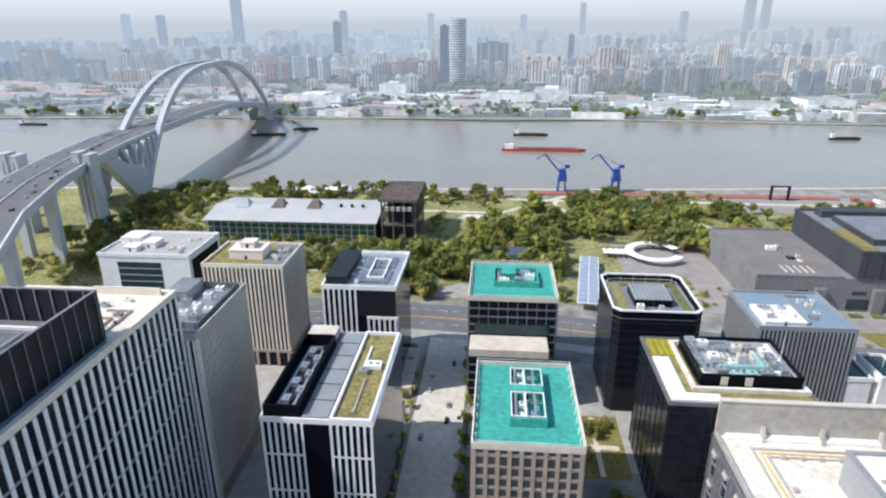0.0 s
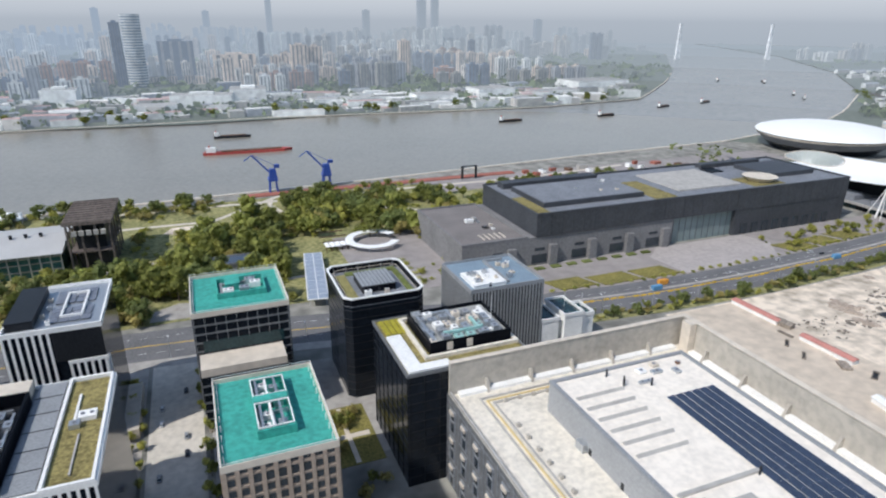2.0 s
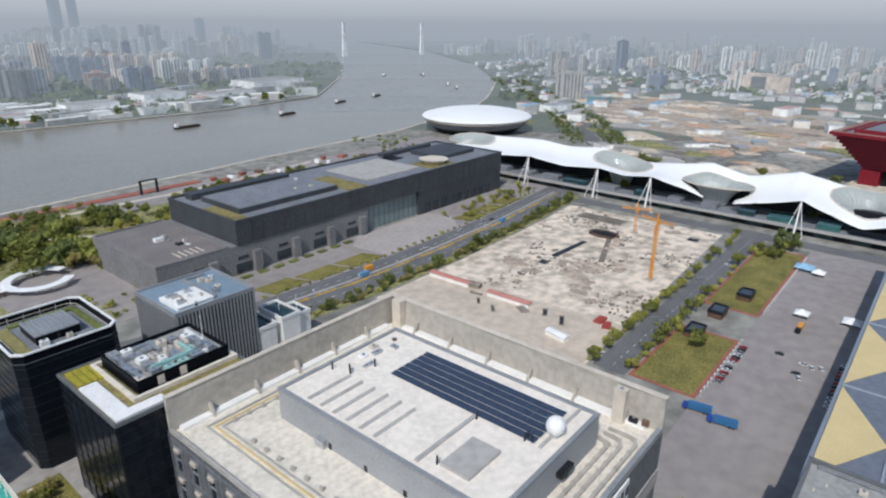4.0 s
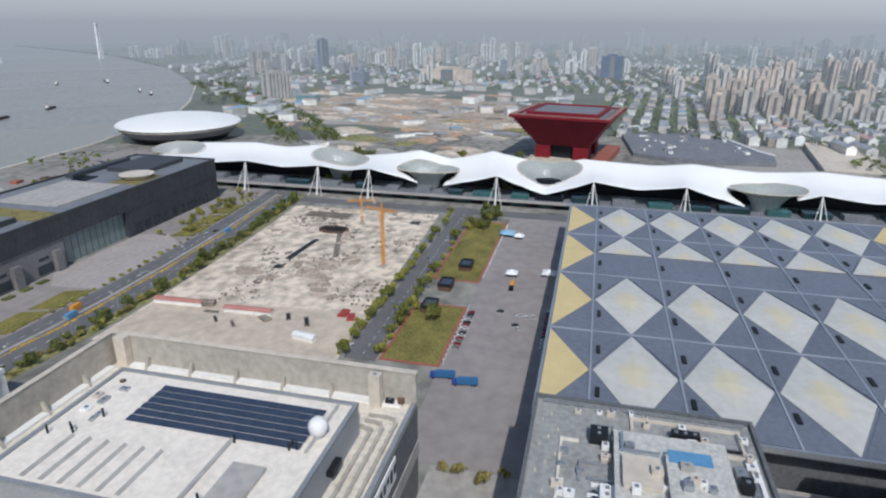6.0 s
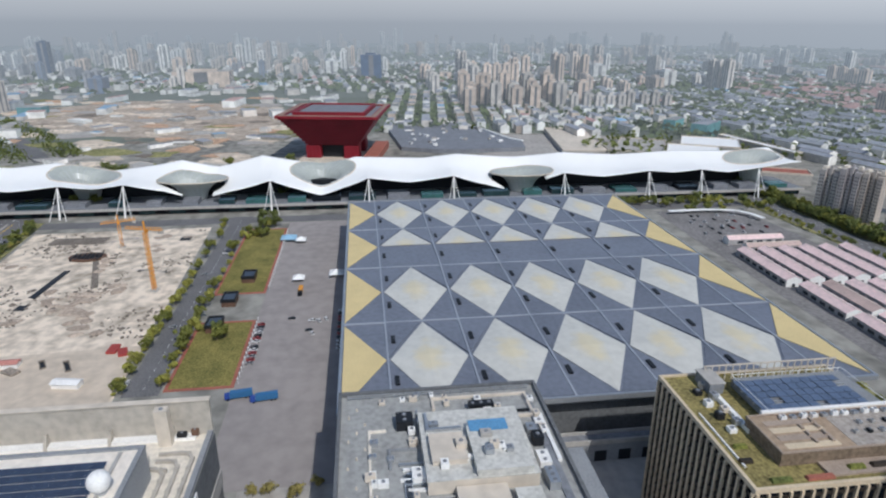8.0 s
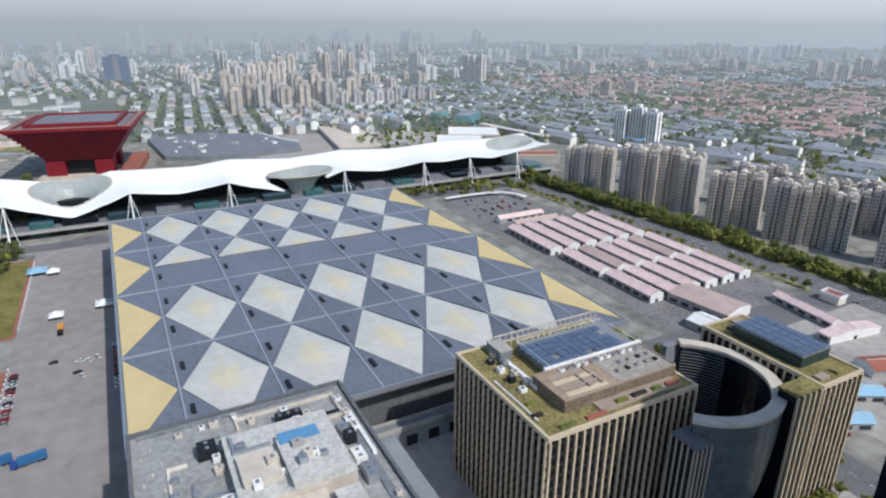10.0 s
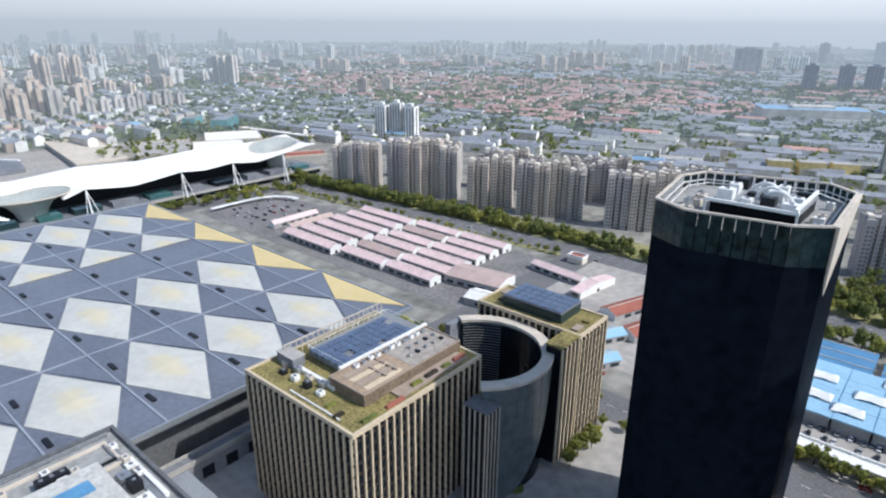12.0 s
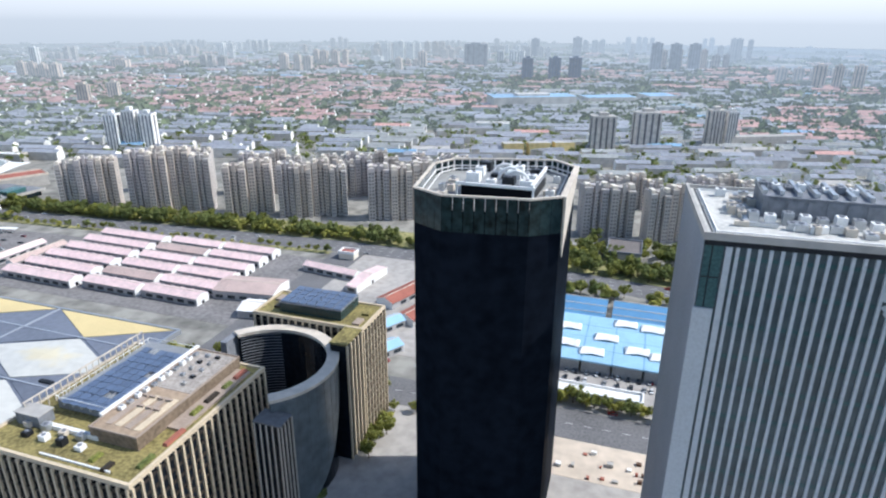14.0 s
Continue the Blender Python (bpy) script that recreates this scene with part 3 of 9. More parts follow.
for i, (x, y) in enumerate(((-131, 128), (-124, 122), (-130, 114), (-121, 108), (-131, 102))):
    unit(x, y, HA + 5, 5, 3.4, 2.2, 90, M_steel if i % 2 else M_lorry, "blue and steel cooling unit on the tower roof")
duct([(-134, 135), (-118, 135), (-118, 104)], HA + 5, 0.45, M_white, "white sheet-metal rooftop duct")
duct([(-134, 132), (-121, 132), (-121, 112)], HA + 5, 0.4, M_steel)
for x, y, m in ((-117, 160, M_steel), (-109, 154, M_steel), (-112, 164, M_white)):
    unit(x, y, HA, 2.4, 1.7, 1.2, 0, m)
unit(-123.5, 159, HA, 4.4, 2.6, 3.2, 0, M_lorry, "blue water tank on the tower roof")
tagged(part("roof_upstand", Shape().box(-126, -104, 168.6, 169.2, HA, HA + 2.6), M_cream), "cream upstand wall at the roof end", "upstand")
duct([(-107, 144), (-107, 157), (-114, 157)], HA, 0.3, M_brown, "brown pipe run on the roof")
duct([(-110, 146), (-110, 152), (-118, 152)], HA, 0.3, M_brown, "brown pipe run on the roof")
for i in range(6):
    tagged(part("roof_vent", Shape().tube((-119 + i * 2.4, 147 + (i % 2) * 2, HA), (-119 + i * 2.4, 147 + (i % 2) * 2, HA + 1.1), 0.5, 0.4, 8), M_rust if i % 2 else M_brown), "small brown roof vent", "vent", "roof vents")

# A2: slim block with close fins
t, w, d = block("office_block", -121, -96.6, 171.2, 213.3, 68, "slim office block with close grey upright fins", rim=M_concrete, cap=M_slate)
fins(t, "X", -d / 2 + 2.2, d / 2 - 0.4, w / 2, 6, 67.1, 1.75, 0.75, 0.4, M_cream)
fins(t, "y", -w / 2 + 0.4, w / 2 - 0.4, -d / 2, 0, 67.1, 2.1, 1.1, 0.4, M_white)
part("corner_pier", Shape().box(w / 2 - 0.3, w / 2 + 0.42, -d / 2 - 0.42, -d / 2 + 1.6, 0, 67.1), M_cream, t)
part("base", Shape().box(w / 2 + 0.01, w / 2 + 0.6, -d / 2 + 1.7, d / 2, 0, 5.9), M_brown, t)
for z in range(10, 66, 4):
    part("spandrel", Shape().box(w / 2 + 0.01, w / 2 + 0.2, -d / 2 + 1.7, d / 2, z, z + 0.7), M_grey, t)
part("roof_well", Shape().ring4(-w / 2 + 1.2, w / 2 - 1.4, -d / 2 + 6, d / 2 - 2, 0.5, 68.004, 70.4), M_wall, t)
for x, y in ((-101, 178), (-103, 184), (-100.5, 190), (-106, 193), (-108, 187), (-101, 199), (-106, 202), (-111, 196), (-104, 208)):
    unit(x, y, 68, 3.0, 2.2, 2.0, 0, M_steel if int(x) % 2 else M_white)
duct([(-99.5, 178), (-99.5, 206), (-108, 206)], 68)
tagged(part("roof_sphere_vent", Shape().tube((-103, 187, 68), (-103, 187, 71), 1.1, 1.0, 10).tube((-103, 187, 71), (-103, 187, 72.2), 1.3, 0.5, 10), M_white), "white capped roof ventilator", "vent")
hut(-120, -112, 198, 211, 68, 3.5)

# B: cream fins, planted roof
t, w, d = block("office_block", -141, -101, 267, 299, 54, "square office block with cream upright fins and planted roof", rim=M_cream, cap=M_moss)
for f, a, c in (("y", w / 2, -d / 2), ("X", d / 2, w / 2), ("Y", w / 2, d / 2)):
    fins(t, f, -a + 0.5, a - 0.5, c, 9, 53.1, 2.05, 0.95, 0.6, M_cream)
part("base", Shape().ring4(-w / 2 - 0.9, w / 2 + 0.9, -d / 2 - 0.9, d / 2 + 0.9, 0.95, 8, 9.2), M_brown, t)
fins(t, "y", -w / 2 + 1, w / 2 - 1, -d / 2, 0, 8, 5.2, 1.4, 1.0, M_brown, "pier")
fins(t, "X", -d / 2 + 1, d / 2 - 1, w / 2, 0, 8, 5.2, 1.4, 1.0, M_brown, "pier")
hut(-131, -114, 276, 288, 54, 4.5, M_cream, "cream stone plant room on a planted roof", M_cream)
hut(-126, -119, 279, 286, 58.9, 2.6, M_cream, "cream stone plant room on a planted roof", M_cream)
clutter(-112, -103, 272, 296, 54, 7, 3)
s = Shape().box(-113, -101.5, 268, 298.5, 54.004, 54.05)
tagged(part("roof_paving", s, M_slate), "grey paved part of the roof", "paving")

# C: dark block with white fins and steel roof
t, w, d = block("office_block", -76, -43, 246, 290, 54, "dark glass office block with groups of white fins", rim=M_white, cap=M_steel)
fins(t, "y", -w / 2 + 0.4, -w / 2 + 15, -d / 2, 32, 53.1, 2.3, 0.9, 0.5, M_white)
fins(t, "X", -d / 2 + 0.4, -d / 2 + 2, w / 2, 6, 40, 2.0, 0.9, 0.9, M_white)
fins(t, "y", 4, w / 2 - 0.4, -d / 2, 4, 40, 2.5, 0.9, 0.9, M_white)
fins(t, "y", -w / 2 + 0.4, -w / 2 + 15, -d / 2, 4, 31, 2.3, 0.9, 0.5, M_white)
part("band", Shape().box(3.4, w / 2 + 0.9, -d / 2 - 0.92, -d / 2 - 0.02, 39.3, 40.6), M_white, t)
part("band", Shape().box(-w / 2, -w / 2 + 16, -d / 2 - 0.95, -d / 2 - 0.02, 31.0, 31.9), M_white, t)
part("recess", Shape().box(-w / 2 + 16, w / 2 + 0.05, -d / 2 - 0.4, -d / 2 - 0.02, 40.7, 53.1), M_dark, t)
part("podium", Shape().box(w / 2 - 8, w / 2 + 6, -d / 2 - 1.5, d / 2 - 8, 0, 5), M_pale, t)
hut(-75, -66, 250, 284, 54, 3.2, M_dark, "dark steel plant enclosure on the roof", M_dark)
panels(-62, -47, 252, 266, 54, 4, 3, 0.0, "grey-blue steel roof panels in rows", M_pv)
panels(-62, -47, 270, 284, 54, 4, 3, 0.0, "grey-blue steel roof panels in rows", M_pv)
s = Shape().ring4(-58, -50, 256, 280, 0.7, 54, 55.4)
tagged(part("roof_kerb", s, M_white), "white raised roof kerb", "kerb")
clutter(-66, -60, 248, 288, 54, 4, 8)

# D: low block with white fins, three roof strips
t, w, d = block("office_block", -70.5, -35.5, 155, 211, 50, "office block with white upright fins and three roof strips", rim=M_white, cap=M_slate, rim_h=0.9)
for a, b in ((-w / 2 + 0.4, -w / 2 + 13), (w / 2 - 13, w / 2 - 0.4)):
    fins(t, "y", a, b, -d / 2, 0, 49.1, 2.05, 0.75, 0.5, M_white)
    for z in range(9, 48, 14):
        part("spandrel", Shape().box(a, b, -d / 2 - 0.35, -d / 2 - 0.02, z, z + 0.5), M_white, t)
part("glass_link", Shape().box(-w / 2 + 13.4, w / 2 - 13.4, -d / 2 - 0.5, -d / 2 - 0.02, 0, 49.1), M_black, t)
part("plant_well", Shape().ring4(-w / 2 + 0.6, -w / 2 + 12, -d / 2 + 1, d / 2 - 9, 0.7, 50, 54.5), M_black, t)
part("plant_floor", Shape().box(-w / 2 + 1.4, -w / 2 + 11.2, -d / 2 + 1.8, d / 2 - 9.8, 50.004, 50.3), M_dark, t)
part("planted_strip", Shape().box(w / 2 - 12.4, w / 2 - 1.2, -d / 2 + 1, d / 2 - 1, 50.004, 50.4), M_moss, t)
part("kerb", Shape().ring4(w / 2 - 13.4, w / 2 - 0.3, -d / 2 - 0.3, d / 2 + 0.3, 0.9, 50.0, 51.5), M_white, t)
part("stair_hut", Shape().box(-w / 2 + 1, -w / 2 + 11.5, d / 2 - 8.6, d / 2 - 0.7, 50.004, 54), M_pale, t)
part("deck", Shape().box(-w / 2 + 13, w / 2 - 14, -d / 2 + 0.6, d / 2 - 0.6, 50.004, 51.2), M_grey, t)
for i in range(5):
    part("deck_seam", Shape().box(-w / 2 + 13.02, w / 2 - 14.02, -d / 2 + 9.5 + i * 9.3, -d / 2 + 9.8 + i * 9.3, 51.2, 51.32), M_dark, t)
for i in range(7):
    unit(-65 + (i % 2) * 3, 164 + i * 5, 50.3, 2.4, 3.6, 1.9, 0, M_steel)
duct([(-62, 160), (-62, 196)], 50.3, 0.4)
duct([(-67, 162), (-67, 198), (-63, 198)], 50.3, 0.45)
duct([(-44.5, 200), (-44.5, 182)], 50.4, 0.35, M_white, "white sheet-metal rooftop duct")
unit(-41, 187, 50.4, 5, 4, 1.6, 0, M_white)
unit(-44, 183, 50.4, 3, 3, 1.6, 0, M_steel)
duct([(-42.5, 160), (-42.5, 178)], 50.4, 0.25, M_concrete, "grey concrete channel on planted roof")

# E: white block with green glass, low
t, w, d = block("office_block", -226, -172, 312, 352, 40, "white office block with a dark green glazed front", body=M_white, rim=M_white, cap=M_concrete)
part("glazing", Shape().box(-w / 2 + 11, w / 2 - 17, -d / 2 - 0.12, -d / 2 - 0.01, 4, 36), M_teal, t)
part("glazing", Shape().box(w / 2 + 0.01, w / 2 + 0.12, -d / 2 + 3, d / 2 - 3, 4, 37), M_black, t)
for z in range(8, 36, 4):
    part("spandrel", Shape().box(-w / 2 + 11, w / 2 - 17, -d / 2 - 0.24, -d / 2 - 0.13, z, z + 0.5), M_concrete, t)
hut(-222, -210, 330, 342, 40, 4, M_white, "white plant room on a grey roof", M_white)
hut(-206, -198, 324, 334, 40, 3.2, M_white, "white plant room on a grey roof", M_white)
hut(-214, -206, 318, 326, 40, 2.4, M_white, "white plant room on a grey roof", M_white)
clutter(-196, -176, 316, 348, 40, 6, 4)


# green roofed twins
def green_block(x0, x1, y0, y1, h, label, front):
    t, w, d = block("office_block", x0, x1, y0, y1, h, label, body=M_brown if front else M_glass, cap=M_green, rim=M_pale, rim_h=1.5, rim_t=0.5)
    for i in range(9):
        y = -d / 2 + 3 + i * (d - 6) / 8
        for sx in (-1, 1):
            part("bracket", Shape().box(sx * (w / 2 - 0.9) - 0.15, sx * (w / 2 - 0.9) + 0.15, y - 0.1, y + 0.1, h, h + 2.4), M_white, t)
    part("rail", Shape().ring4(-w / 2 - 0.3, w / 2 + 0.3, -d / 2 - 0.3, d / 2 + 0.3, 0.12, h + 2.2, h + 2.35), M_white, t)
    return t, w, d


t, w, d = green_block(-5, 27.5, 150, 196, 48, "brown stone office block with bright teal flat roof", True)
me = Shape().box(-1.05, 1.05, -0.1, 0.35, 0, 2.2).mesh("window", M_win)
side_win = Shape().box(-0.06, 0.06, -1.05, 1.05, 0, 2.2).mesh("window", M_win)
for z in np.arange(3, 46, 3.9):
    for i in range(9):
        if 2 <= i <= 6 and 39 < z < 44:
            continue
        x = -w / 2 + 2.2 + i * (w - 4.4) / 8
        part("window", me, None, t, at=(x, -d / 2 - 0.01, z))
part("long_window", Shape().box(-8.6, 8.6, -d / 2 - 0.12, -d / 2 + 0.3, 41.2, 44.4), M_win, t)
for z in np.arange(2.2, 48, 3.9):
    part("sill_course", Shape().ring4(-w / 2 - 0.3, w / 2 + 0.3, -d / 2 - 0.3, d / 2 + 0.3, 0.29, z - 0.2, z + 0.35), M_brown, t)
fins(t, "y", -w / 2 + 0.5, w / 2 - 0.5, -d / 2, 0, 47, (w - 4.4) / 8, 1.2, 0.45, M_brown, "pilaster")
for f in ("x", "X"):
    fins(t, f, -d / 2 + 0.5, d / 2 - 0.5, w / 2 * (1 if f == "X" else -1), 0, 47, 3.8, 1.2, 0.45, M_brown, "pilaster")
    for z in np.arange(3, 46, 3.9):
        for i in range(11):
            part("window", side_win, None, t, at=((w / 2 + 0.03) * (1 if f == "X" else -1), -d / 2 + 2.4 + i * 4.1, z))
s = Shape().ring4(6, 17.5, 160, 190, 0.7, 48, 51)
tagged(part("plant_screen", s, M_green), "teal-painted concrete screen round roof plant", "screen")
for i, (x, y) in enumerate(((9, 164), (14, 165), (10, 170), (14, 176), (9, 181), (13.5, 185), (10, 187))):
    unit(x, y, 48, 2.8, 2.2, 1.9, 0, M_steel if i % 2 else M_white)
duct([(7.5, 163), (7.5, 186)], 48, 0.6, M_grey)
duct([(11.5, 163), (11.5, 172), (16, 172)], 48, 0.5, M_steel)
hut(6.8, 16.6, 175, 178, 48.02, 3.2, M_green, "teal plant room inside a roof screen", M_green)
for y0, y1 in ((161, 174.5), (178.5, 189)):
    tagged(part("screen_frame", Shape().ring4(6.4, 17.1, y0, y1, 0.35, 51.02, 51.4), M_white), "white steel frame over roof plant", "frame")
    for i in range(3):
        duct([(8 + i * 3, y0 + 1), (8 + i * 3, y1 - 1)], 50.2 + 0.1 * i, 0.35, M_white if i % 2 else M_steel)

t, w, d = green_block(-11, 28.5, 252, 294, 48, "dark glass office block with bright teal flat roof", False)
for z in range(3, 47, 4):
    part("spandrel", Shape().ring4(-w / 2 - 0.25, w / 2 + 0.25, -d / 2 - 0.25, d / 2 + 0.25, 0.24, z, z + 0.8), M_wall, t)
for f, a, c in (("y", w / 2, -d / 2), ("X", d / 2, w / 2), ("x", d / 2, -w / 2)):
    fins(t, f, -a + 0.4, a - 0.4, c, 0, 47.1, 4.2, 0.18, 0.32, M_grey, "mullion")
part("sky_lobby", Shape().box(-w / 2 + 3, w / 2 - 3, -d / 2 - 0.5, -d / 2 - 0.26, 31, 36), M_teal, t)
part("terrace", Shape().box(-w / 2 + 1, w / 2 - 4, -d / 2 - 13.5, -d / 2 - 0.3, 0, 30), M_pale, t)
part("terrace_glass", Shape().ring4(-w / 2 + 0.9, w / 2 - 3.9, -d / 2 - 13.6, -d / 2 - 0.27, 0.09, 2, 26.5), M_glass, t)
for z in range(6, 26, 4):
    part("terrace_spandrel", Shape().ring4(-w / 2 + 0.8, w / 2 - 3.8, -d / 2 - 13.7, -d / 2 - 0.26, 0.09, z, z + 0.9), M_wall, t)
s = Shape().ring4(0, 21, 266, 284, 0.6, 48, 50.6)
tagged(part("plant_screen", s, M_green), "teal-painted concrete screen round roof plant", "screen")
for i, (x, y) in enumerate(((5, 270), (12, 271), (17, 276), (15, 280))):
    unit(x, y, 48, 4.5, 3.2, 2.8, 0, M_steel if i % 2 else M_white)
duct([(2, 268), (2, 281), (12, 281)], 48, 0.6, M_grey)
hut(4, 10, 274, 281, 48.02, 3.2, M_green, "teal plant room inside a roof screen", M_green)

# BL: black block with rounded white rim
def chamfered(x, y, c):
    return [(-x + c, -y), (x - c, -y), (x, -y + c), (x, y - c), (x - c, y), (-x + c, y), (-x, y - c), (-x, -y + c)]


M_sedum2 = mat("dry_sedum", (0.26, 0.23, 0.09), 0.9, var=0.3, scale=0.3)
t = thing("office_block", 69.5, 261.5, 0, "black glass office block with a white roof ring", "office building")
part("body", Shape().prism(chamfered(18.5, 20.5, 3), 0, 46), M_glass, t)
part("roof", Shape().prism(chamfered(18.4, 20.4, 3), 46.004, 46.3), M_slate, t)
part("screen", Shape().wall(chamfered(18.4, 20.4, 3), 0.25, 46.3, 49.6), M_black, t)
part("ring", Shape().wall(chamfered(18.8, 20.8, 3.2), 0.7, 49.6, 50.2), M_white, t)
part("inner_rail", Shape().wall(chamfered(16.2, 18.2, 3), 0.15, 48.3, 48.5), M_pale, t)
for z in range(4, 46, 4):
    part("spandrel", Shape().wall(chamfered(18.62, 20.62, 3), 0.1, z, z + 0.4), M_dark, t)
part("planting", Shape().box(-15.5, -10.5, -15, 15, 46.304, 46.9), M_sedum2, t)
part("planting", Shape().box(-10, 15, 14, 17, 46.304, 47.2), M_leaf[2], t)
part("planting", Shape().box(13, 15.5, -15, 13.6, 46.304, 47.2), M_leaf[2], t)
for i in range(12):
    part("rail_post", Shape().box(-0.1, 0.1, -0.1, 0.1, 46.3, 49.6), M_steel, t, at=(-15 + (i % 6) * 6, -18.4 if i < 6 else 18.4, 0))
hut(62, 78, 253, 270, 46.3, 3.4, M_black, "dark plant enclosure with slatted steel top", M_grey)
for i in range(9):
    duct([(62.5 + i * 1.85, 253), (62.5 + i * 1.85, 270)], 50.05, 0.14, M_steel, "grey steel louvre bar")
unit(64, 250.5, 46.3, 3, 2.2, 2.4, 0, M_white)
unit(73, 250.5, 46.3, 2, 2, 2.0, 0, M_pale)
tagged(part("notice_board", Shape().box(84, 88.5, 238, 238.3, 3, 7).box(85, 85.3, 238.05, 238.25, 0.1, 3).box(87, 87.3, 238.05, 238.25, 0.1, 3), M_white), "white sign board beside the block", "sign")

# K: black tower with planted corner and white plant deck
t, w, d = block("office_block", 58, 106, 177, 221, 48, "black glass office block with planted roof edge and white decks", rim=M_wall, cap=M_moss, rim_h=0.5)
for z in range(4, 47, 4):
    part("spandrel", Shape().ring4(-w / 2 - 0.12, w / 2 + 0.12, -d / 2 - 0.12, d / 2 + 0.12, 0.11, z, z + 0.3), M_dark, t)
for f, a, c in (("y", w / 2, -d / 2), ("x", d / 2, -w / 2)):
    fins(t, f, -a + 0.4, a - 0.4, c, 0, 47.1, 6.0, 0.14, 0.2, M_dark, "mullion")
M_sedum = mat("yellow_sedum", (0.34, 0.3, 0.03), 0.9, var=0.35, scale=0.3)
for i in range(4):
    part("planter", Shape().box(-w / 2 + 1.6 + i * 2.3, -w / 2 + 3.3 + i * 2.3, 8, d / 2 - 1.6, 48.004, 48.6), M_sedum, t)
part("white_deck", Shape().box(-w / 2 + 0.8, -w / 2 + 6.5, -d / 2 + 5, 6.5, 48.02, 48.9), M_white, t)
part("white_deck", Shape().box(-w / 2 + 0.8, -w / 2 + 17, -d / 2 + 0.6, -d / 2 + 4.96, 48.02, 49.0), M_white, t)
part("kerb", Shape().ring4(-w / 2 + 9.4, w / 2 - 0.6, -d / 2 + 7.4, d / 2 - 3.4, 1.4, 48.004, 49.4), M_terrace, t)
part("plant_wall", Shape().ring4(-w / 2 + 12.4, w / 2 - 2.4, -d / 2 + 10.4, d / 2 - 6.4, 0.6, 48.004, 53), M_black, t)
part("plant_deck", Shape().box(-w / 2 + 13.1, w / 2 - 3.1, -d / 2 + 11.1, d / 2 - 7.1, 48.004, 51.6), M_greyroof, t)
for x_ in (-w / 2 + 19, -w / 2 + 27):
    part("louvre", Shape().box(x_, x_ + 2.4, -d / 2 + 10.2, -d / 2 + 10.38, 49, 52.2), M_pale, t)
M_ptea = mat("pale_teal_casing", (0.3, 0.5, 0.47), 0.6, var=0.15)
R3 = random.Random(31)
for i in range(26):
    unit(73 + (i % 6) * 5.0 + R3.uniform(-0.6, 0.6), 190.5 + (i // 6) * 5.2 + R3.uniform(-0.8, 0.8), 51.6, R3.uniform(2.4, 4.6), R3.uniform(2.0, 3.8), R3.uniform(1.0, 2.6), R3.choice((0, 90)), R3.choice((M_white, M_steel, M_steel, M_ptea, M_pale, M_grey)))
duct([(73, 190), (73, 211), (86, 211), (86, 204)], 51.6, 0.7, M_steel)
duct([(95, 191), (100, 191), (100, 210)], 51.6, 0.6, M_white, "white sheet-metal rooftop duct")
duct([(78, 192), (92, 192), (92, 200)], 53.2, 0.5, M_ptea, "pale teal rooftop duct")
tagged(part("roof_mast", Shape().tube((101, 200, 51.6), (101, 200, 62), 0.18, 0.08, 6), M_white), "thin white mast on the roof", "mast")

# F: grey finned block behind it
t, w, d = block("office_block", 112, 151, 243, 280, 43, "low grey block with close upright fins and bluish roof", body=M_dark, rim=M_grey, cap=mat("blue_grey_roof", (0.22, 0.29, 0.35), 0.5, var=0.2))
for f, a, c in (("y", w / 2, -d / 2), ("X", d / 2, w / 2), ("x", d / 2, -w / 2)):
    fins(t, f, -a + 0.4, a - 0.4, c, 0, 42.1, 1.7, 0.75, 0.6, M_grey)
hut(115, 132, 246, 263, 43, 1.4, M_white, "white plant deck on a bluish roof", M_white)
clutter(115, 131, 246, 262, 44.76, 11, 5)
clutter(134, 149, 250, 276, 43, 6, 6)
duct([(134, 248), (134, 276), (144, 276)], 43, 0.6, M_grey)
# light roof frames beyond
for x0, x1, y0, y1, h in ((152, 162, 243, 261, 20), (165, 176, 242, 262, 21.5), (177.5, 184, 244, 258, 19)):
    t, w, d = block("pavilion_block", x0, x1, y0, y1, h, "low white pavilion with teal glass roof panes", body=M_white, rim=M_white, cap=M_teal, category="pavilion")
    part("mast", Shape().tube((0, 0, h), (0, 0, h + 9), 0.15, 0.08, 6), M_white, t)

# ---- W: broad building with a sunken cream roof terrace, solar rows and dome ----
RW = 38.2
t = thing("office_building", 125.5, 114.2, 0, "broad dark grey panelled building with a walled cream roof terrace", "office building")
w, d = 105, 123.5
part("body", Shape().box(-w / 2, w / 2, -d / 2, d / 2, 0, RW - 0.3), M_wall, t)
part("roof", Shape().box(-w / 2, w / 2, -d / 2, d / 2, RW - 0.296, RW), M_terrace, t)
part("parapet", Shape().box(-w / 2, w / 2, d / 2 - 1.4, d / 2, RW, 51), M_dull, t)
part("parapet", Shape().box(w / 2 - 1.4, w / 2, -d / 2, d / 2 - 1.4, RW, 51), M_dull, t)
part("parapet", Shape().box(-w / 2, -w / 2 + 0.8, -d / 2, d / 2 - 1.4, RW, RW + 1.2), M_concrete, t)
part("parapet", Shape().box(-w / 2 + 0.8, w / 2 - 1.4, -d / 2, -d / 2 + 1.6, RW, RW + 1.4), M_grey, t)
part("coping", Shape().box(-w / 2, w / 2 + 0.4, d / 2 - 1.7, d / 2 + 0.3, 51.002, 51.4), M_pale, t)
part("coping", Shape().box(w / 2 - 1.9, w / 2 + 0.4, -d / 2 - 0.2, d / 2 - 1.7, 51.002, 51.4), M_pale, t)
part("ledge", Shape().box(w / 2 - 4.2, w / 2 - 1.42, -d / 2 + 5, d / 2 - 6, RW + 0.002, RW + 1.1), M_white, t)
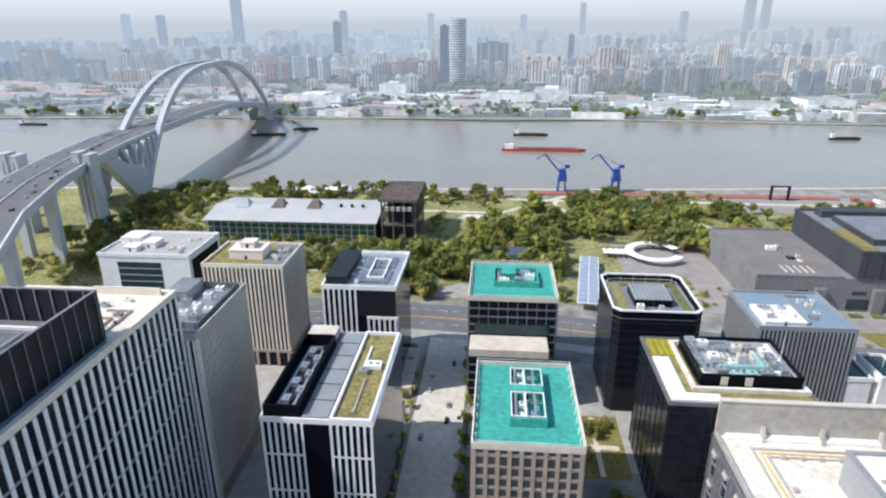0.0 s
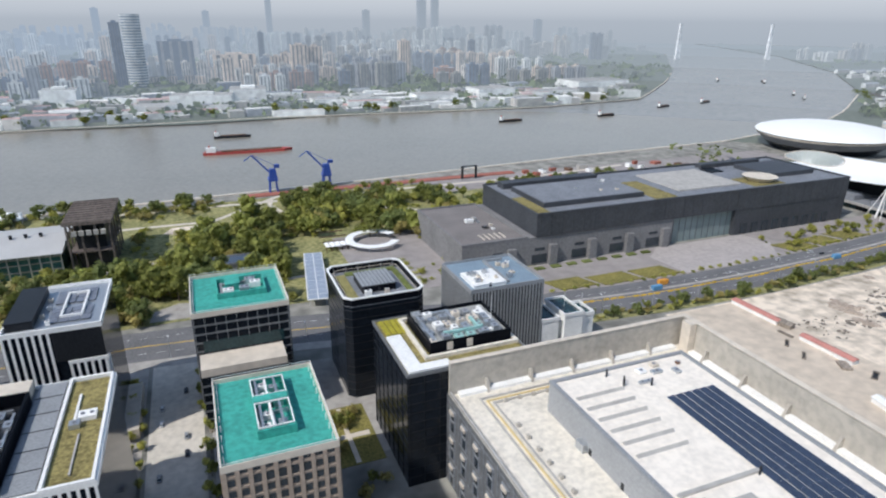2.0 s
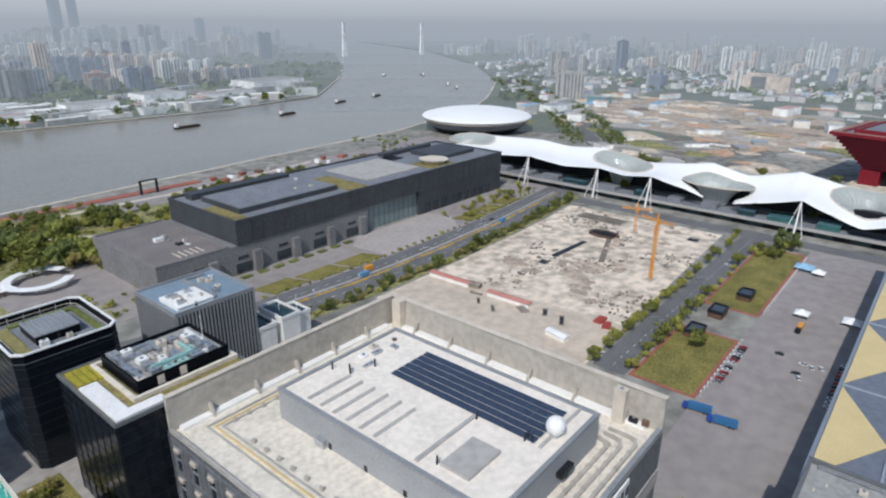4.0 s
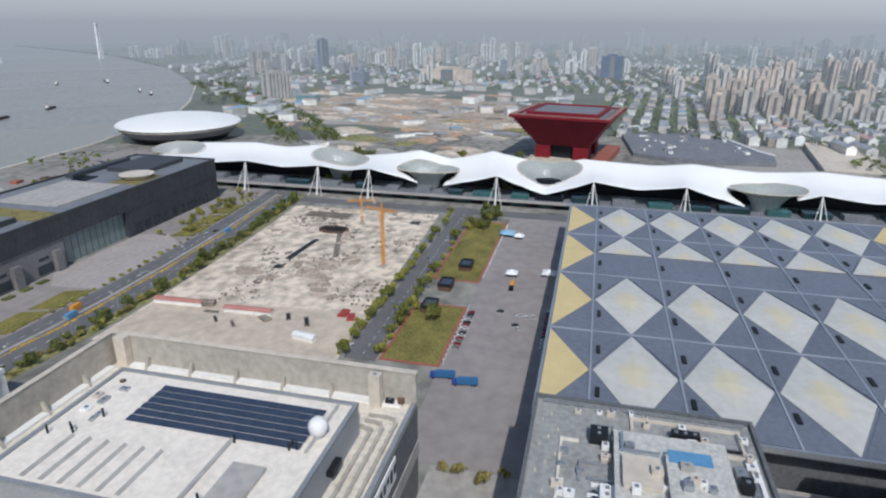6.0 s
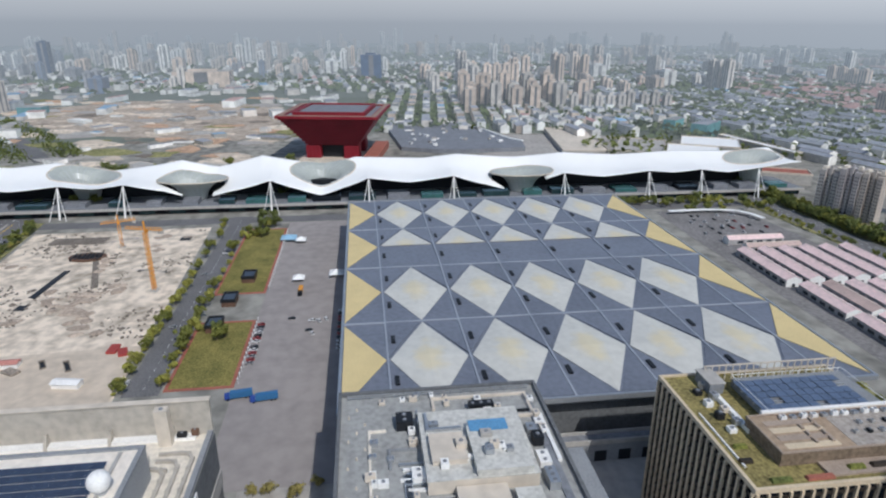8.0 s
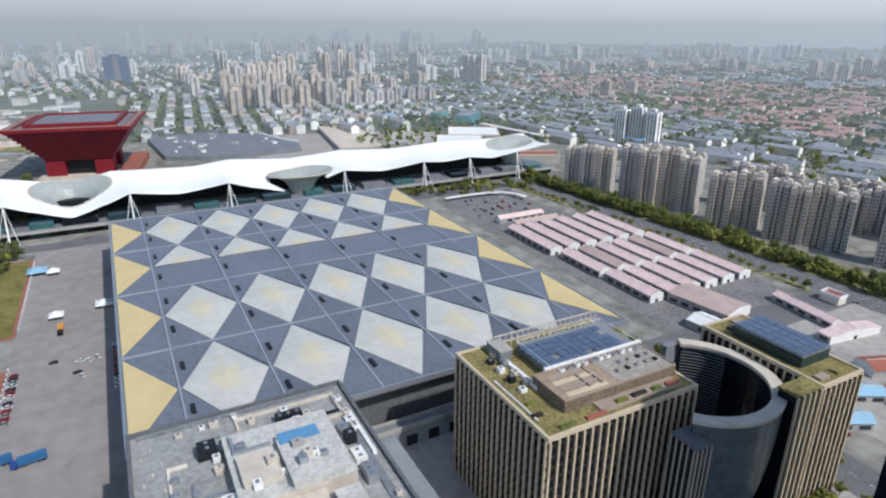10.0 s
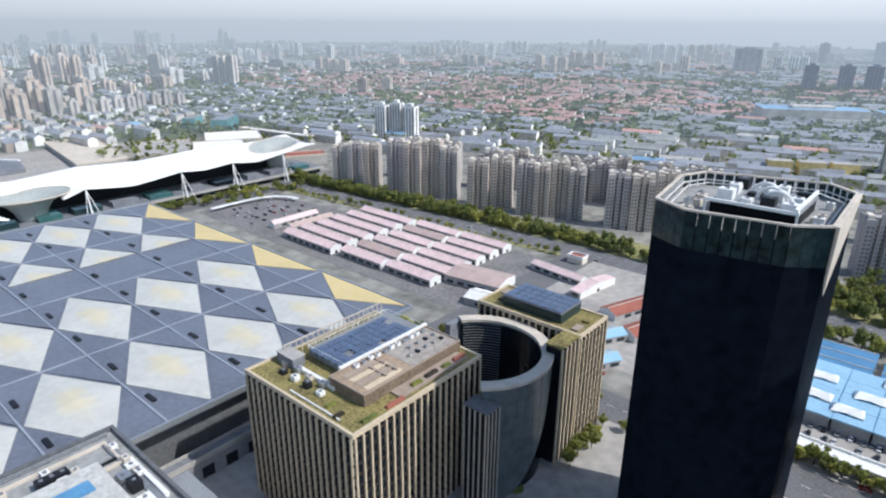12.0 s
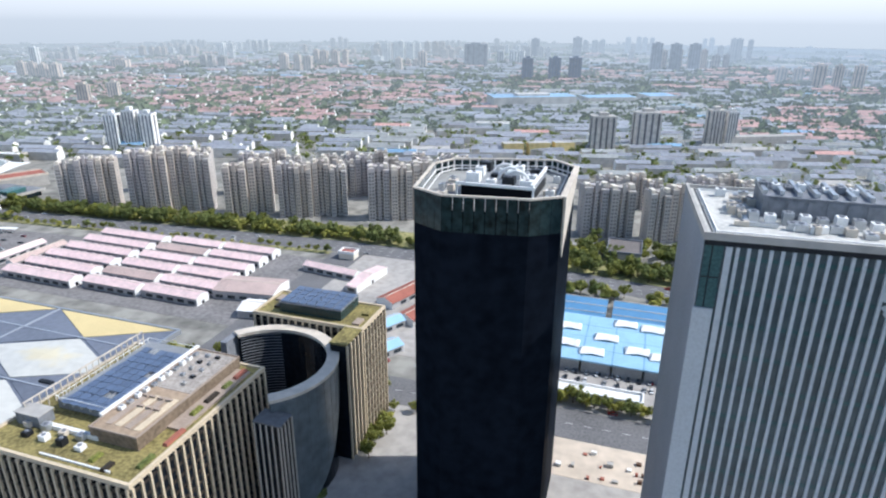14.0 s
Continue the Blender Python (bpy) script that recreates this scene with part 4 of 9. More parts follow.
part("ledge", Shape().box(-w / 2 + 3, w / 2 - 6, d / 2 - 4.2, d / 2 - 1.42, RW + 0.002, RW + 1.1), M_white, t)
part("stair_pier", Shape().box(w / 2 - 5, w / 2 - 1.76, d / 2 - 9, d / 2 - 4.4, RW + 0.002, 51.2), M_pale, t)
but = Shape().add([(-3.0, -0.5, 0), (0, -0.5, 0), (0, -0.5, 4.6), (-1.0, -0.5, 4.6), (-3.0, 0.5, 0), (0, 0.5, 0), (0, 0.5, 4.6), (-1.0, 0.5, 4.6)],
                  [(0, 1, 2, 3), (7, 6, 5, 4), (0, 4, 5, 1), (1, 5, 6, 2), (2, 6, 7, 3), (3, 7, 4, 0)]).mesh("buttress", M_dull)
for i in range(6):
    part("buttress", but, None, t, at=(w / 2 - 1.8, -d / 2 + 12 + i * 19, RW + 0.002))
for i in range(5):
    part("buttress", but, None, t, at=(-w / 2 + 14 + i * 18, d / 2 - 1.8, RW + 0.002)).rotation_euler = (0, 0, radians(90))
bay_frame = Shape().box(-0.5, 0.05, -2.3, -1.75, -9.4, 0).box(-0.5, 0.05, 1.75, 2.3, -9.4, 0).box(-0.5, 0.05, -1.74, 1.74, -0.5, 0).mesh("bay_window", M_slate)
pane = Shape().box(-0.06, 0.04, -1.74, 1.74, -9.4, -0.51).mesh("pane", M_win)
# pale box imitates the sunlit glint at the top of each bay
hood = Shape().box(-1.1, -0.51, -1.5, 1.5, -1.5, -0.3).mesh("hood", M_pale)
transom = Shape().box(-0.3, -0.07, -1.74, 1.74, -5.2, -4.6).mesh("transom", M_grey)
course = Shape().box(-0.12, -0.01, -d / 2, d / 2, 0, 0.35).mesh("course", M_slate)
for z in (34.0, 22.2, 10.4):
    part("course", course, None, t, at=(-w / 2, 0, z + 1.4))
    for i in range(12):
        o = part("bay_window", bay_frame, None, t, at=(-w / 2, -d / 2 + 6.5 + i * 10.2, z))
        for nm, me_ in (("pane", pane), ("hood", hood), ("transom", transom)):
            part(nm, me_, None, o)
for i in range(13):
    part("panel_rib", Shape().box(-w / 2 - 0.25, -w / 2 - 0.13, -0.2, 0.2, 0, RW), M_slate, t, at=(0, -d / 2 + 1.4 + i * 10.2, 0))
part("fascia_sign", Shape().box(-20, 26, -d / 2 - 0.5, -d / 2 - 0.02, 28, 36.4), M_white, t, "white fascia with dark plain bars")
for i in range(14):
    part("bar", Shape().box(-18 + i * 3.2, -16 + i * 3.2, -d / 2 - 0.62, -d / 2 - 0.5, 30 + (i % 3), 34.4), M_dark, t)
part("band", Shape().box(-w / 2, w / 2, -d / 2 - 0.4, -d / 2 - 0.02, 17, 23), M_concrete, t)

# roof storey
t = thing("roof_storey", 129, 110, RW, "grey roof storey with a white membrane roof", "roof storey")
w, d, zs = 56, 88, 11.0
part("storey_body", Shape().box(-w / 2, w / 2, -d / 2, d / 2, 0.004, zs), M_stor, t)
part("roof", Shape().box(-w / 2 + 1.2, w / 2 - 1.2, -d / 2 + 1.2, d / 2 - 1.2, zs + 0.004, zs + 0.2), M_roofw, t)
part("kerb", Shape().ring4(-w / 2 - 0.2, w / 2 + 0.2, -d / 2 - 0.2, d / 2 + 0.2, 1.4, zs + 0.004, zs + 0.9), M_grey, t)
for i in range(6):
    part("skylight", Shape().add([(-25, -0.8, 0), (-7, -0.8, 0), (-7, 0.8, 0), (-25, 0.8, 0), (-25, 0, 0.9), (-7, 0, 0.9)], [(0, 1, 5, 4), (2, 3, 4, 5), (1, 2, 5), (3, 0, 4)]), M_concrete, t, at=(0, 32 - i * 6.0, zs + 0.2))
part("hatch", Shape().box(-22, -7, -31, -21, zs + 0.2, zs + 1.3), M_concrete, t)
part("kerb_strip", Shape().box(-25, 2.6, -15.4, -14.2, zs + 0.2, zs + 0.9), M_concrete, t)
part("kerb_strip", Shape().box(2.0, 26, -38.6, -37.6, zs + 0.2, zs + 0.7), M_concrete, t)
for x, y in ((-6, 33), (-5, 34.4), (3, 30), (1.5, -16), (2.2, -33), (3.6, -33.4), (3, -35), (-22, -20), (-8, 40)):
    part("vent_pipe", Shape().tube((x, y, zs + 0.2), (x, y, zs + 3.1), 0.32, 0.32, 8), M_dark, t)
for i in range(4):
    part("door", Shape().box(-w / 2 - 0.1, -w / 2 - 0.01, -30 + i * 16, -28.6 + i * 16, 0.01, 2.3), M_dark, t)
part("door", Shape().box(8, 9.4, -d / 2 - 0.1, -d / 2 - 0.01, 0.01, 2.3), M_dark, t)
part("wall_duct", Shape().box(-w / 2 - 2, -w / 2 - 0.02, 20, 24, 0.3, 3), M_steel, t)
part("wall_duct", Shape().box(2, 9, -d / 2 - 2, -d / 2 - 0.02, 4.3, 6), M_dark, t)
tt = thing("solar_array", 141.2, 103, RW + zs + 0.2, "dark blue solar panels in six long rows on white roof", "solar array")
pm = Shape().add([(-1.35, -1.9, 0.55), (1.35, -1.9, 0.75), (1.35, 1.9, 0.75), (-1.35, 1.9, 0.55), (-1.35, -1.9, 0.47), (1.35, -1.9, 0.67), (1.35, 1.9, 0.67), (-1.35, 1.9, 0.47)],
                 [(0, 1, 2, 3), (7, 6, 5, 4), (0, 4, 5, 1), (1, 5, 6, 2), (2, 6, 7, 3), (3, 7, 4, 0)]).mesh("panel", M_solard)
rk_ = Shape().box(-0.1, 0.1, -29, 29, 0, 0.5).mesh("rack", M_steel)
for i in range(6):
    part("rack", rk_, None, tt, at=((i - 2.5) * 3.3 + 0.9, 0, 0))
    part("rack", rk_, None, tt, at=((i - 2.5) * 3.3 - 0.9, 0, -0.06))
    for j in range(15):
        part("panel", pm, None, tt, at=((i - 2.5) * 3.3, (j - 7) * 3.87, 0))
s = thing("radome", 139.1, 71.4, RW + zs + 0.2, "white spherical antenna dome on a short base", "radome")
ball = Shape()
for i in range(9):
    for j in range(20):
        a0, a1 = math.pi * (i / 9 - 0.5), math.pi * ((i + 1) / 9 - 0.5)
        b0, b1 = 2 * math.pi * j / 20, 2 * math.pi * (j + 1) / 20
        ball.add([(3 * math.cos(a) * math.cos(b), 3 * math.cos(a) * math.sin(b), 3.6 + 3 * math.sin(a)) for a, b in ((a0, b0), (a0, b1), (a1, b1), (a1, b0))], [(0, 1, 2, 3)])
sh = part("shell", ball, M_white, s)
for p_ in sh.data.polygons:
    p_.use_smooth = True
part("base", Shape().tube((0, 0, 0), (0, 0, 1.4), 1.6, 1.2, 12), M_steel, s)
# winding roof pipes on the terrace
def pipe_block(x, y, a, b):
    tagged(part("pipe_block", Shape().prism([(x - a / 2, y - b / 2), (x + a / 2, y - b / 2), (x + a / 2, y + b / 2), (x - a / 2, y + b / 2)], RW, RW + 1.25, [(x - a / 2.6, y - b / 2.6), (x + a / 2.6, y - b / 2.6), (x + a / 2.6, y + b / 2.6), (x - a / 2.6, y + b / 2.6)]), M_dull), "small concrete pipe block", "pipe block", "pipe blocks")


for k in range(3):
    o = k * 1.8
    duct([(82 + o, 66), (82 + o, 168 - o), (150, 168 - o)], RW, 0.28, M_concrete if k != 1 else M_butter, "grey roof pipe on low blocks")
for k in range(3):
    o = k * 3.4
    duct([(100, 56 + o), (164 - o, 56 + o), (166.5 - o, 57.5 + o), (167 - o, 60 + o), (167 - o, 66 if k < 2 else 65.9)], RW, 0.5, M_dull, "grey-brown roof pipe on low blocks")
    for i in range(13):
        pipe_block(104 + i * 4.6, 56.1 + o, 1.2, 1.5)
for i in range(12):
    pipe_block(90 + i * 5.6, 164, 1.6, 1.2)
for i in range(14):
    pipe_block(87.5, 64 + i * 6.6, 1.2, 1.6)
unit(173, 66, RW, 3.0, 4, 13, 0, M_pale, "pale concrete stair hut by the parapet")
unit(174.6, 61.5, RW + 1.1, 1.5, 3, 1.6, 0, M_dark, "dark louvre box on the terrace")
unit(175, 57.5, RW + 1.1, 1.2, 2.2, 2.2, 0, M_rust, "rusty door box on the terrace")
for x, y, ww, dd, m_ in ((134, 148, 3, 3, M_white), (139, 146, 4, 2, M_steel), (146, 144, 2, 3, M_steel), (141, 150, 3, 2.4, M_pale), (131, 142, 5, 1.2, M_steel), (150, 148, 1.4, 1.4, M_rust)):
    unit(x, y, RW + zs + 0.2, ww, dd, 0.9, 0, m_)

# ---- Y: grey roof with plant ----
t, w, d = block("office_building", 96, 190, -58, 12, 40, "grey office building with a pale plant-covered roof", body=M_grey, rim=M_wall, cap=M_greyroof, rim_h=1.5, rim_t=1.1)
part("glazing", Shape().box(w / 2 + 0.01, w / 2 + 0.2, -d / 2 + 4, d / 2 - 4, 4, 36), M_glass, t)
part("glazing", Shape().box(-w / 2 + 4, w / 2 - 4, d / 2 + 0.01, d / 2 + 0.2, 4, 36), M_glass, t)
fins(t, "Y", -w / 2 + 2, w / 2 - 2, d / 2 + 0.2, 3, 38, 3.0, 0.5, 0.6, M_grey)
part("wing", Shape().box(-w / 2 + 5, w / 2 - 32, -d / 2 - 8, -d / 2 - 0.4, 0, 36), M_grey, t)
part("walkway", Shape().box(-w / 2 + 6, w / 2 - 6, -d / 2 + 3.5, -d / 2 + 6, 40.02, 40.5), M_slate, t)
hut(138, 170, -46, -14, 40, 4.6, M_pale, "pale plant house with a flat white roof", M_plant)
hut(138, 158, -44, -28, 45, 2.2, M_plant, "pale stepped plant house", M_plant)
hut(144, 156, -26, -16, 45, 1.6, M_pale, "pale stepped plant house", M_pale)
hut(131, 137, -36, -22, 40, 2.6, M_concrete, "low pale plant house", M_pale)
hut(126, 134, -45, -38, 40, 3.2, M_plant, "low pale plant house", M_plant)
tagged(part("roof_panel", Shape().box(155, 160.5, -40.5, -28.5, 47.6, 47.75).box(155.3, 155.6, -40, -39.7, 45, 47.6).box(160, 160.3, -40, -39.7, 45, 47.6).box(155.3, 155.6, -29.2, -28.9, 45, 47.6).box(160, 160.3, -29.2, -28.9, 45, 47.6), M_blue), "blue sheet panel on short legs", "panel")
unit(170.5, -9.5, 40, 5.5, 5.5, 3.6, 0, M_dark, "dark cooling tower on the roof")
unit(176.5, -36, 40, 3, 8.5, 3.0, 0, M_dark, "dark cooling tower on the roof")
unit(150, -25, 47, 3.2, 3.2, 1.6, 0, M_pale, "round-topped pale ventilator housing")
unit(153, -33, 47.6, 2.6, 3.4, 1.4, 0, M_concrete)
unit(145, -12, 40, 5, 4, 2.4, 0, M_white)
unit(139, -50, 40, 7, 3.2, 3.0, 0, M_steel, "grey steel rooftop air handler")
unit(148, -50, 40, 6, 3.6, 2.2, 0, M_white)
unit(157, -50.5, 40, 4, 3.2, 3.4, 0, M_dark, "dark metal tank on the roof")
unit(163, -50, 40, 4, 3, 2.0, 0, M_steel, "grey steel rooftop air handler")
clutter(126, 186, -56, -52, 40, 7, 11)
clutter(128, 168, -8, 8, 40, 9, 12)
clutter(176, 188, -30, 4, 40, 7, 13)
clutter(123, 130, -34, -6, 40, 6, 14)
clutter(139, 169, -44, -16, 45, 6, 15)
for k in range(5):
    duct([(136 - k * 1.1, -21), (136 - k * 1.1, -8 - k * 0.4), (146, -8 - k * 0.4)], 40, 0.35, M_steel)
for k in range(3):
    duct([(122 + k * 1.2, -8), (133 + k * 1.2, -8)], 40.0, 0.3, M_concrete, "grey roof pipe run")
duct([(128, 2), (168, 2), (168, -3)], 40, 0.4, M_terrace, "pale low concrete roof kerb")
duct([(171, -48), (171, -53), (184, -53), (184, -20), (178, -20)], 40, 0.45, M_pale, "pale low concrete roof kerb")
duct([(174, -52), (174, -22)], 40, 0.4, M_dark, "dark low roof channel")
duct([(148, -55), (170, -55)], 40, 0.6, M_white, "white sheet-metal rooftop duct")
duct([(158, -12), (158, -4), (150, -4)], 40, 0.4, M_grey, "grey steel rooftop duct")
t = thing("roof_rail", 187, -23, 40, "grey double rail along the roof edge", "rail")
for i in range(17):
    part("post", Shape().box(-0.12, 0.12, -0.12, 0.12, 0, 1.8), M_steel, t, at=(0, -32 + i * 4, 0))
part("rail", Shape().box(-0.1, 0.1, -32, 32, 1.7, 1.9), M_steel, t)
part("rail", Shape().box(-0.1, 0.1, -32, 32, 0.8, 1.0), M_steel, t)
for i in range(14):
    tagged(part("roof_vent", Shape().tube((126 + i * 4.2, 8.6 - (i % 3) * 2.6, 40), (126 + i * 4.2, 8.6 - (i % 3) * 2.6, 41.0), 0.35, 0.25, 7), M_pale), "small pale roof vent", "vent", "roof vents")

clutter(139, 157, -43, -29, 47.6, 5, 16)
clutter(132, 170, -14, -9, 40, 5, 17)
clutter(171, 186, -46, -33, 40, 4, 18)
for k in range(6):
    duct([(140 + k * 2.2, -13.5), (140 + k * 2.2, -9 + (k % 3))], 40, 0.4, M_steel if k % 2 else M_white, "short steel rooftop duct")
for k in range(3):
    duct([(171.5 + k, -30), (171.5 + k, -14), (176 + k, -14)], 40, 0.3, M_steel if k else M_white, "grey steel rooftop pipe")
duct([(139, -30), (146, -30), (146, -26.5)], 45, 0.6, M_white, "white sheet-metal rooftop duct")
duct([(160, -26), (160, -16), (168, -16)], 45, 0.5, M_steel)

# ---- exhibition hall with lozenge roof ----
X0, X1, Y0, Y1, ZR = 199.0, 485.0, -207.0, 13.0, 27.0
hall = thing("exhibition_hall", 342, -97, 0, "vast exhibition hall with blue solar roof and pale lozenge skylights", "exhibition hall")
part("body", Shape().box(-135, 135, -100, 98, 0, 24.5), M_grey, hall)
for a in ((-135.3, 135.3, -100.3, -100.01), (-135.3, 135.3, 98.01, 98.3), (-135.3, -135.01, -100, 98), (135.01, 135.3, -100, 98)):
    part("glass_front", Shape().box(*a, 1, 18), M_wall, hall)
for i in range(23):
    for sy in (-1, 1):
        part("column", Shape().tube((-138 + i * 12.5, sy * 106, 0), (-138 + i * 12.5, sy * 106, 25), 0.6, 0.6, 8), M_concrete, hall)
PX, PY, YA = 71.5, 36.05, -6.7


field = Shape().box(X0 - 342, X1 - 342, Y0 + 97, Y1 + 97, 24.6, ZR)
part("roof_field", field, M_pv, hall, "blue-grey solar roof")
for a in ((-144.2, 144.2, -111.2, -110.01), (-144.2, 144.2, 110.01, 111.2), (-144.2, -143.01, -110, 110), (143.01, 144.2, -110, 110)):
    part("eave_board", Shape().box(*a, 25.2, ZR + 0.5), M_steel, hall)
nodes = [X1 - PX * i for i in range(5)]
seam_x = Shape().box(-143, 143, -0.42, 0.42, 0, 0.6).mesh("roof_seam", M_seam)
seam_y = Shape().box(-0.42, 0.42, -110, 110, 0, 0.55).mesh("roof_seam", M_seam)
for k in range(6):
    part("roof_seam", seam_x, None, hall, at=(0, YA - PY * k + 97, ZR + 0.004))
for x in nodes[1:4]:
    part("roof_seam", seam_y, None, hall, at=(x - 342, 0, ZR + 0.004))
nt = M_sky.node_tree
tc, ln, mr2, mx2 = nt.nodes.new("ShaderNodeTexCoord"), nt.nodes.new("ShaderNodeVectorMath"), nt.nodes.new("ShaderNodeMapRange"), nt.nodes.new("ShaderNodeMix")
ln.operation = "LENGTH"
sc = nt.nodes.new("ShaderNodeVectorMath")
sc.operation = "MULTIPLY"
sc.inputs[1].default_value = (0.075, 0.15, 0)
nt.links.new(tc.outputs["Object"], sc.inputs[0])
nt.links.new(sc.outputs[0], ln.inputs[0])
mr2.inputs["From Min"].default_value, mr2.inputs["From Max"].default_value = 1.95, 1.2
mr2.inputs["To Max"].default_value = 0.75
wob, wadd = nt.nodes.new("ShaderNodeTexNoise"), nt.nodes.new("ShaderNodeMath")
wob.inputs["Scale"].default_value = 0.16
wadd.operation = "MULTIPLY_ADD"
wadd.inputs[1].default_value = 1.5
wgeo = nt.nodes.new("ShaderNodeNewGeometry")
nt.links.new(wgeo.outputs["Position"], wob.inputs["Vector"])
nt.links.new(wob.outputs["Fac"], wadd.inputs[0])
nt.links.new(ln.outputs["Value"], wadd.inputs[2])
nt.links.new(wadd.outputs[0], mr2.inputs[0])
mx2.data_type = "RGBA"
old = nt.nodes["Principled BSDF"].inputs["Base Color"].links[0].from_socket
nt.links.new(mr2.outputs[0], mx2.inputs["Factor"])
nt.links.new(old, mx2.inputs["A"])
mx2.inputs["B"].default_value = (0.7, 0.61, 0.4, 1)
nt.links.new(mx2.outputs["Result"], nt.nodes["Principled BSDF"].inputs["Base Color"])
lozenge = Shape().add([(-34.6, 0, 0.1), (0, -17.0, 0.5), (34.6, 0, 0.1), (0, 17.0, 0.5), (0, 0, 2.2), (-34.6, 0, 0), (0, -17.0, 0), (34.6, 0, 0), (0, 17.0, 0)],
                      [(0, 1, 4), (1, 2, 4), (2, 3, 4), (3, 0, 4), (5, 6, 1, 0), (6, 7, 2, 1), (7, 8, 3, 2), (8, 5, 0, 3)]).mesh("skylight", M_sky)
half = Shape().add([(1.5, -16.2, 0.5), (34.4, 0, 0.1), (1.5, 16.2, 0.5), (1.5, -16.2, 0), (34.4, 0, 0), (1.5, 16.2, 0)], [(0, 1, 2), (3, 4, 1, 0), (4, 5, 2, 1), (5, 3, 0, 2)]).mesh("skylight", M_sky)
facets = []
for sx, sy in ((1, 1), (1, -1), (-1, -1), (-1, 1)):
    ring = [(sx * 35.2, sy * 17.45), (sx * 35.2, sy * 1.05), (sx * 2.2, sy * 17.45)]
    up = (0.5 if sx * sy > 0 else 0.2, 0.2, 0.75 if sx > 0 else 0.3)
    f_ = Shape().add([(*q_, 0) for q_ in ring] + [(*q_, z_) for q_, z_ in zip(ring, up)], [(3, 4, 5) if sx * sy < 0 else (5, 4, 3), (0, 1, 4, 3), (1, 2, 5, 4), (2, 0, 3, 5)])
    facets.append(f_.mesh("roof_facet", M_pv))
louvre = Shape().box(-3.2, 3.2, -0.9, 0.9, 0, 0.7).mesh("smoke_vent", M_dark)
for r in range(4):
    cx = X1 - PX * (r + 0.5) - 342
    for k in range(5):
        cy = YA - PY * (k + 0.5) + 97
        for n_, (sx, sy) in enumerate(((1, 1), (1, -1), (-1, -1), (-1, 1))):
            if r == 1 and sx < 0:
                continue
            part("roof_facet", facets[n_], None, hall, at=(cx, cy, ZR + 0.008))
        if r == 1:
            part("skylight", half, None, hall, at=(cx, cy, ZR + 0.35))
        else:
            part("skylight", lozenge, None, hall, at=(cx, cy, ZR + 0.01))
        part("smoke_vent", louvre, None, hall, at=(cx + 17, cy + 15, ZR + 0.6))
        part("smoke_vent", louvre, None, hall, at=(cx - 17, cy + 15, ZR + 0.3))
    for y, sgn in ((Y1 + 97, -1), (Y0 + 97, 1)):
        part("yellow_panel", Shape().add([(-34, 0, 0.3), (34, 0, 0.3), (0, sgn * 18.6, 0.3), (-34, 0, 0), (34, 0, 0), (0, sgn * 18.6, 0)], [(0, 1, 2) if sgn > 0 else (2, 1, 0), (0, 3, 4, 1), (1, 4, 5, 2), (2, 5, 3, 0)]),
             M_butter, hall, "pale yellow triangular roof panel", at=(cx, y - sgn * -0.4, ZR + 0.01))
# loading side below the near eaves
t, w, d = block("service_building", 193, 198.5, -205, -60, 9, "low grey service range below the hall", body=M_grey, rim=M_concrete, cap=M_slate, category="service building")
for i in range(14):
    part("shutter", Shape().box(-w / 2 - 0.1, -w / 2 - 0.01, -d / 2 + 4 + i * 10, -d / 2 + 9 + i * 10, 0, 5), M_dark, t)


# ---- G: gold-finned blocks and curved link ----
def gold_block(x0, x1, y0, y1, h, label):
    t, w, d = block("office_block", x0, x1, y0, y1, h, label, body=M_glass, rim=M_gold, cap=M_moss, rim_h=0.6, rim_t=1.0)
    for f, a, c in (("x", d / 2, -w / 2), ("X", d / 2, w / 2), ("y", w / 2, -d / 2), ("Y", w / 2, d / 2)):
        fins(t, f, -a + 0.5, a - 0.5, c, 0, h - 0.9, 3.15, 0.7, 0.75, M_gold)
    for z in range(4, int(h), 4):
        part("spandrel", Shape().ring4(-w / 2 - 0.3, w / 2 + 0.3, -d / 2 - 0.3, d / 2 + 0.3, 0.29, z, z + 0.9), M_bronze, t)
    return t, w, d


gold_block(117, 172, -158, -97, 51, "office block with gold upright fins and a planted roof")
t = thing("roof_deck", 140, -130, 51, "brown-grey raised roof deck with planter beds and white rails", "roof deck")
part("deck", Shape().box(-15, 1.9, -26, 21, 0.01, 4.0), mat("dark_stone_cladding", (0.2, 0.15, 0.105), 0.8, var=0.3, scale=0.2, fine=0.8), t)
part("deck_top", Shape().box(-14.6, 1.5, -25.6, 20.6, 4.004, 4.2), M_deckgrey, t)
part("paved_half", Shape().box(-14.2, 1.1, -25.2, -2, 4.204, 4.3), mat("grey_roof_pavers", (0.36, 0.32, 0.28), 0.9, var=0.25, scale=0.25, fine=1.0), t)
part("edge_kerb", Shape().ring4(-15.1, 2.0, -26.1, 21.1, 0.4, 4.204, 4.6), M_brown, t)
part("low_terrace", Shape().box(-20.5, -15.1, -24, 10, 0.01, 0.7), M_brown, t)
part("white_wall", Shape().box(2.0, 3.1, -27, 16, 0.01, 5.2), M_white, t)
part("base", Shape().box(3.2, 24, -27, 12, 0.01, 3.0), M_grey, t)
part("rail", Shape().ring4(3.3, 24, -27, 12.4, 0.14, 4.2, 4.4), M_white, t)
for i in range(14):
    part("post", Shape().box(23.7, 23.86, -0.08, 0.08, 3.004, 4.2), M_white, t, at=(0, -26 + i * 2.9, 0))
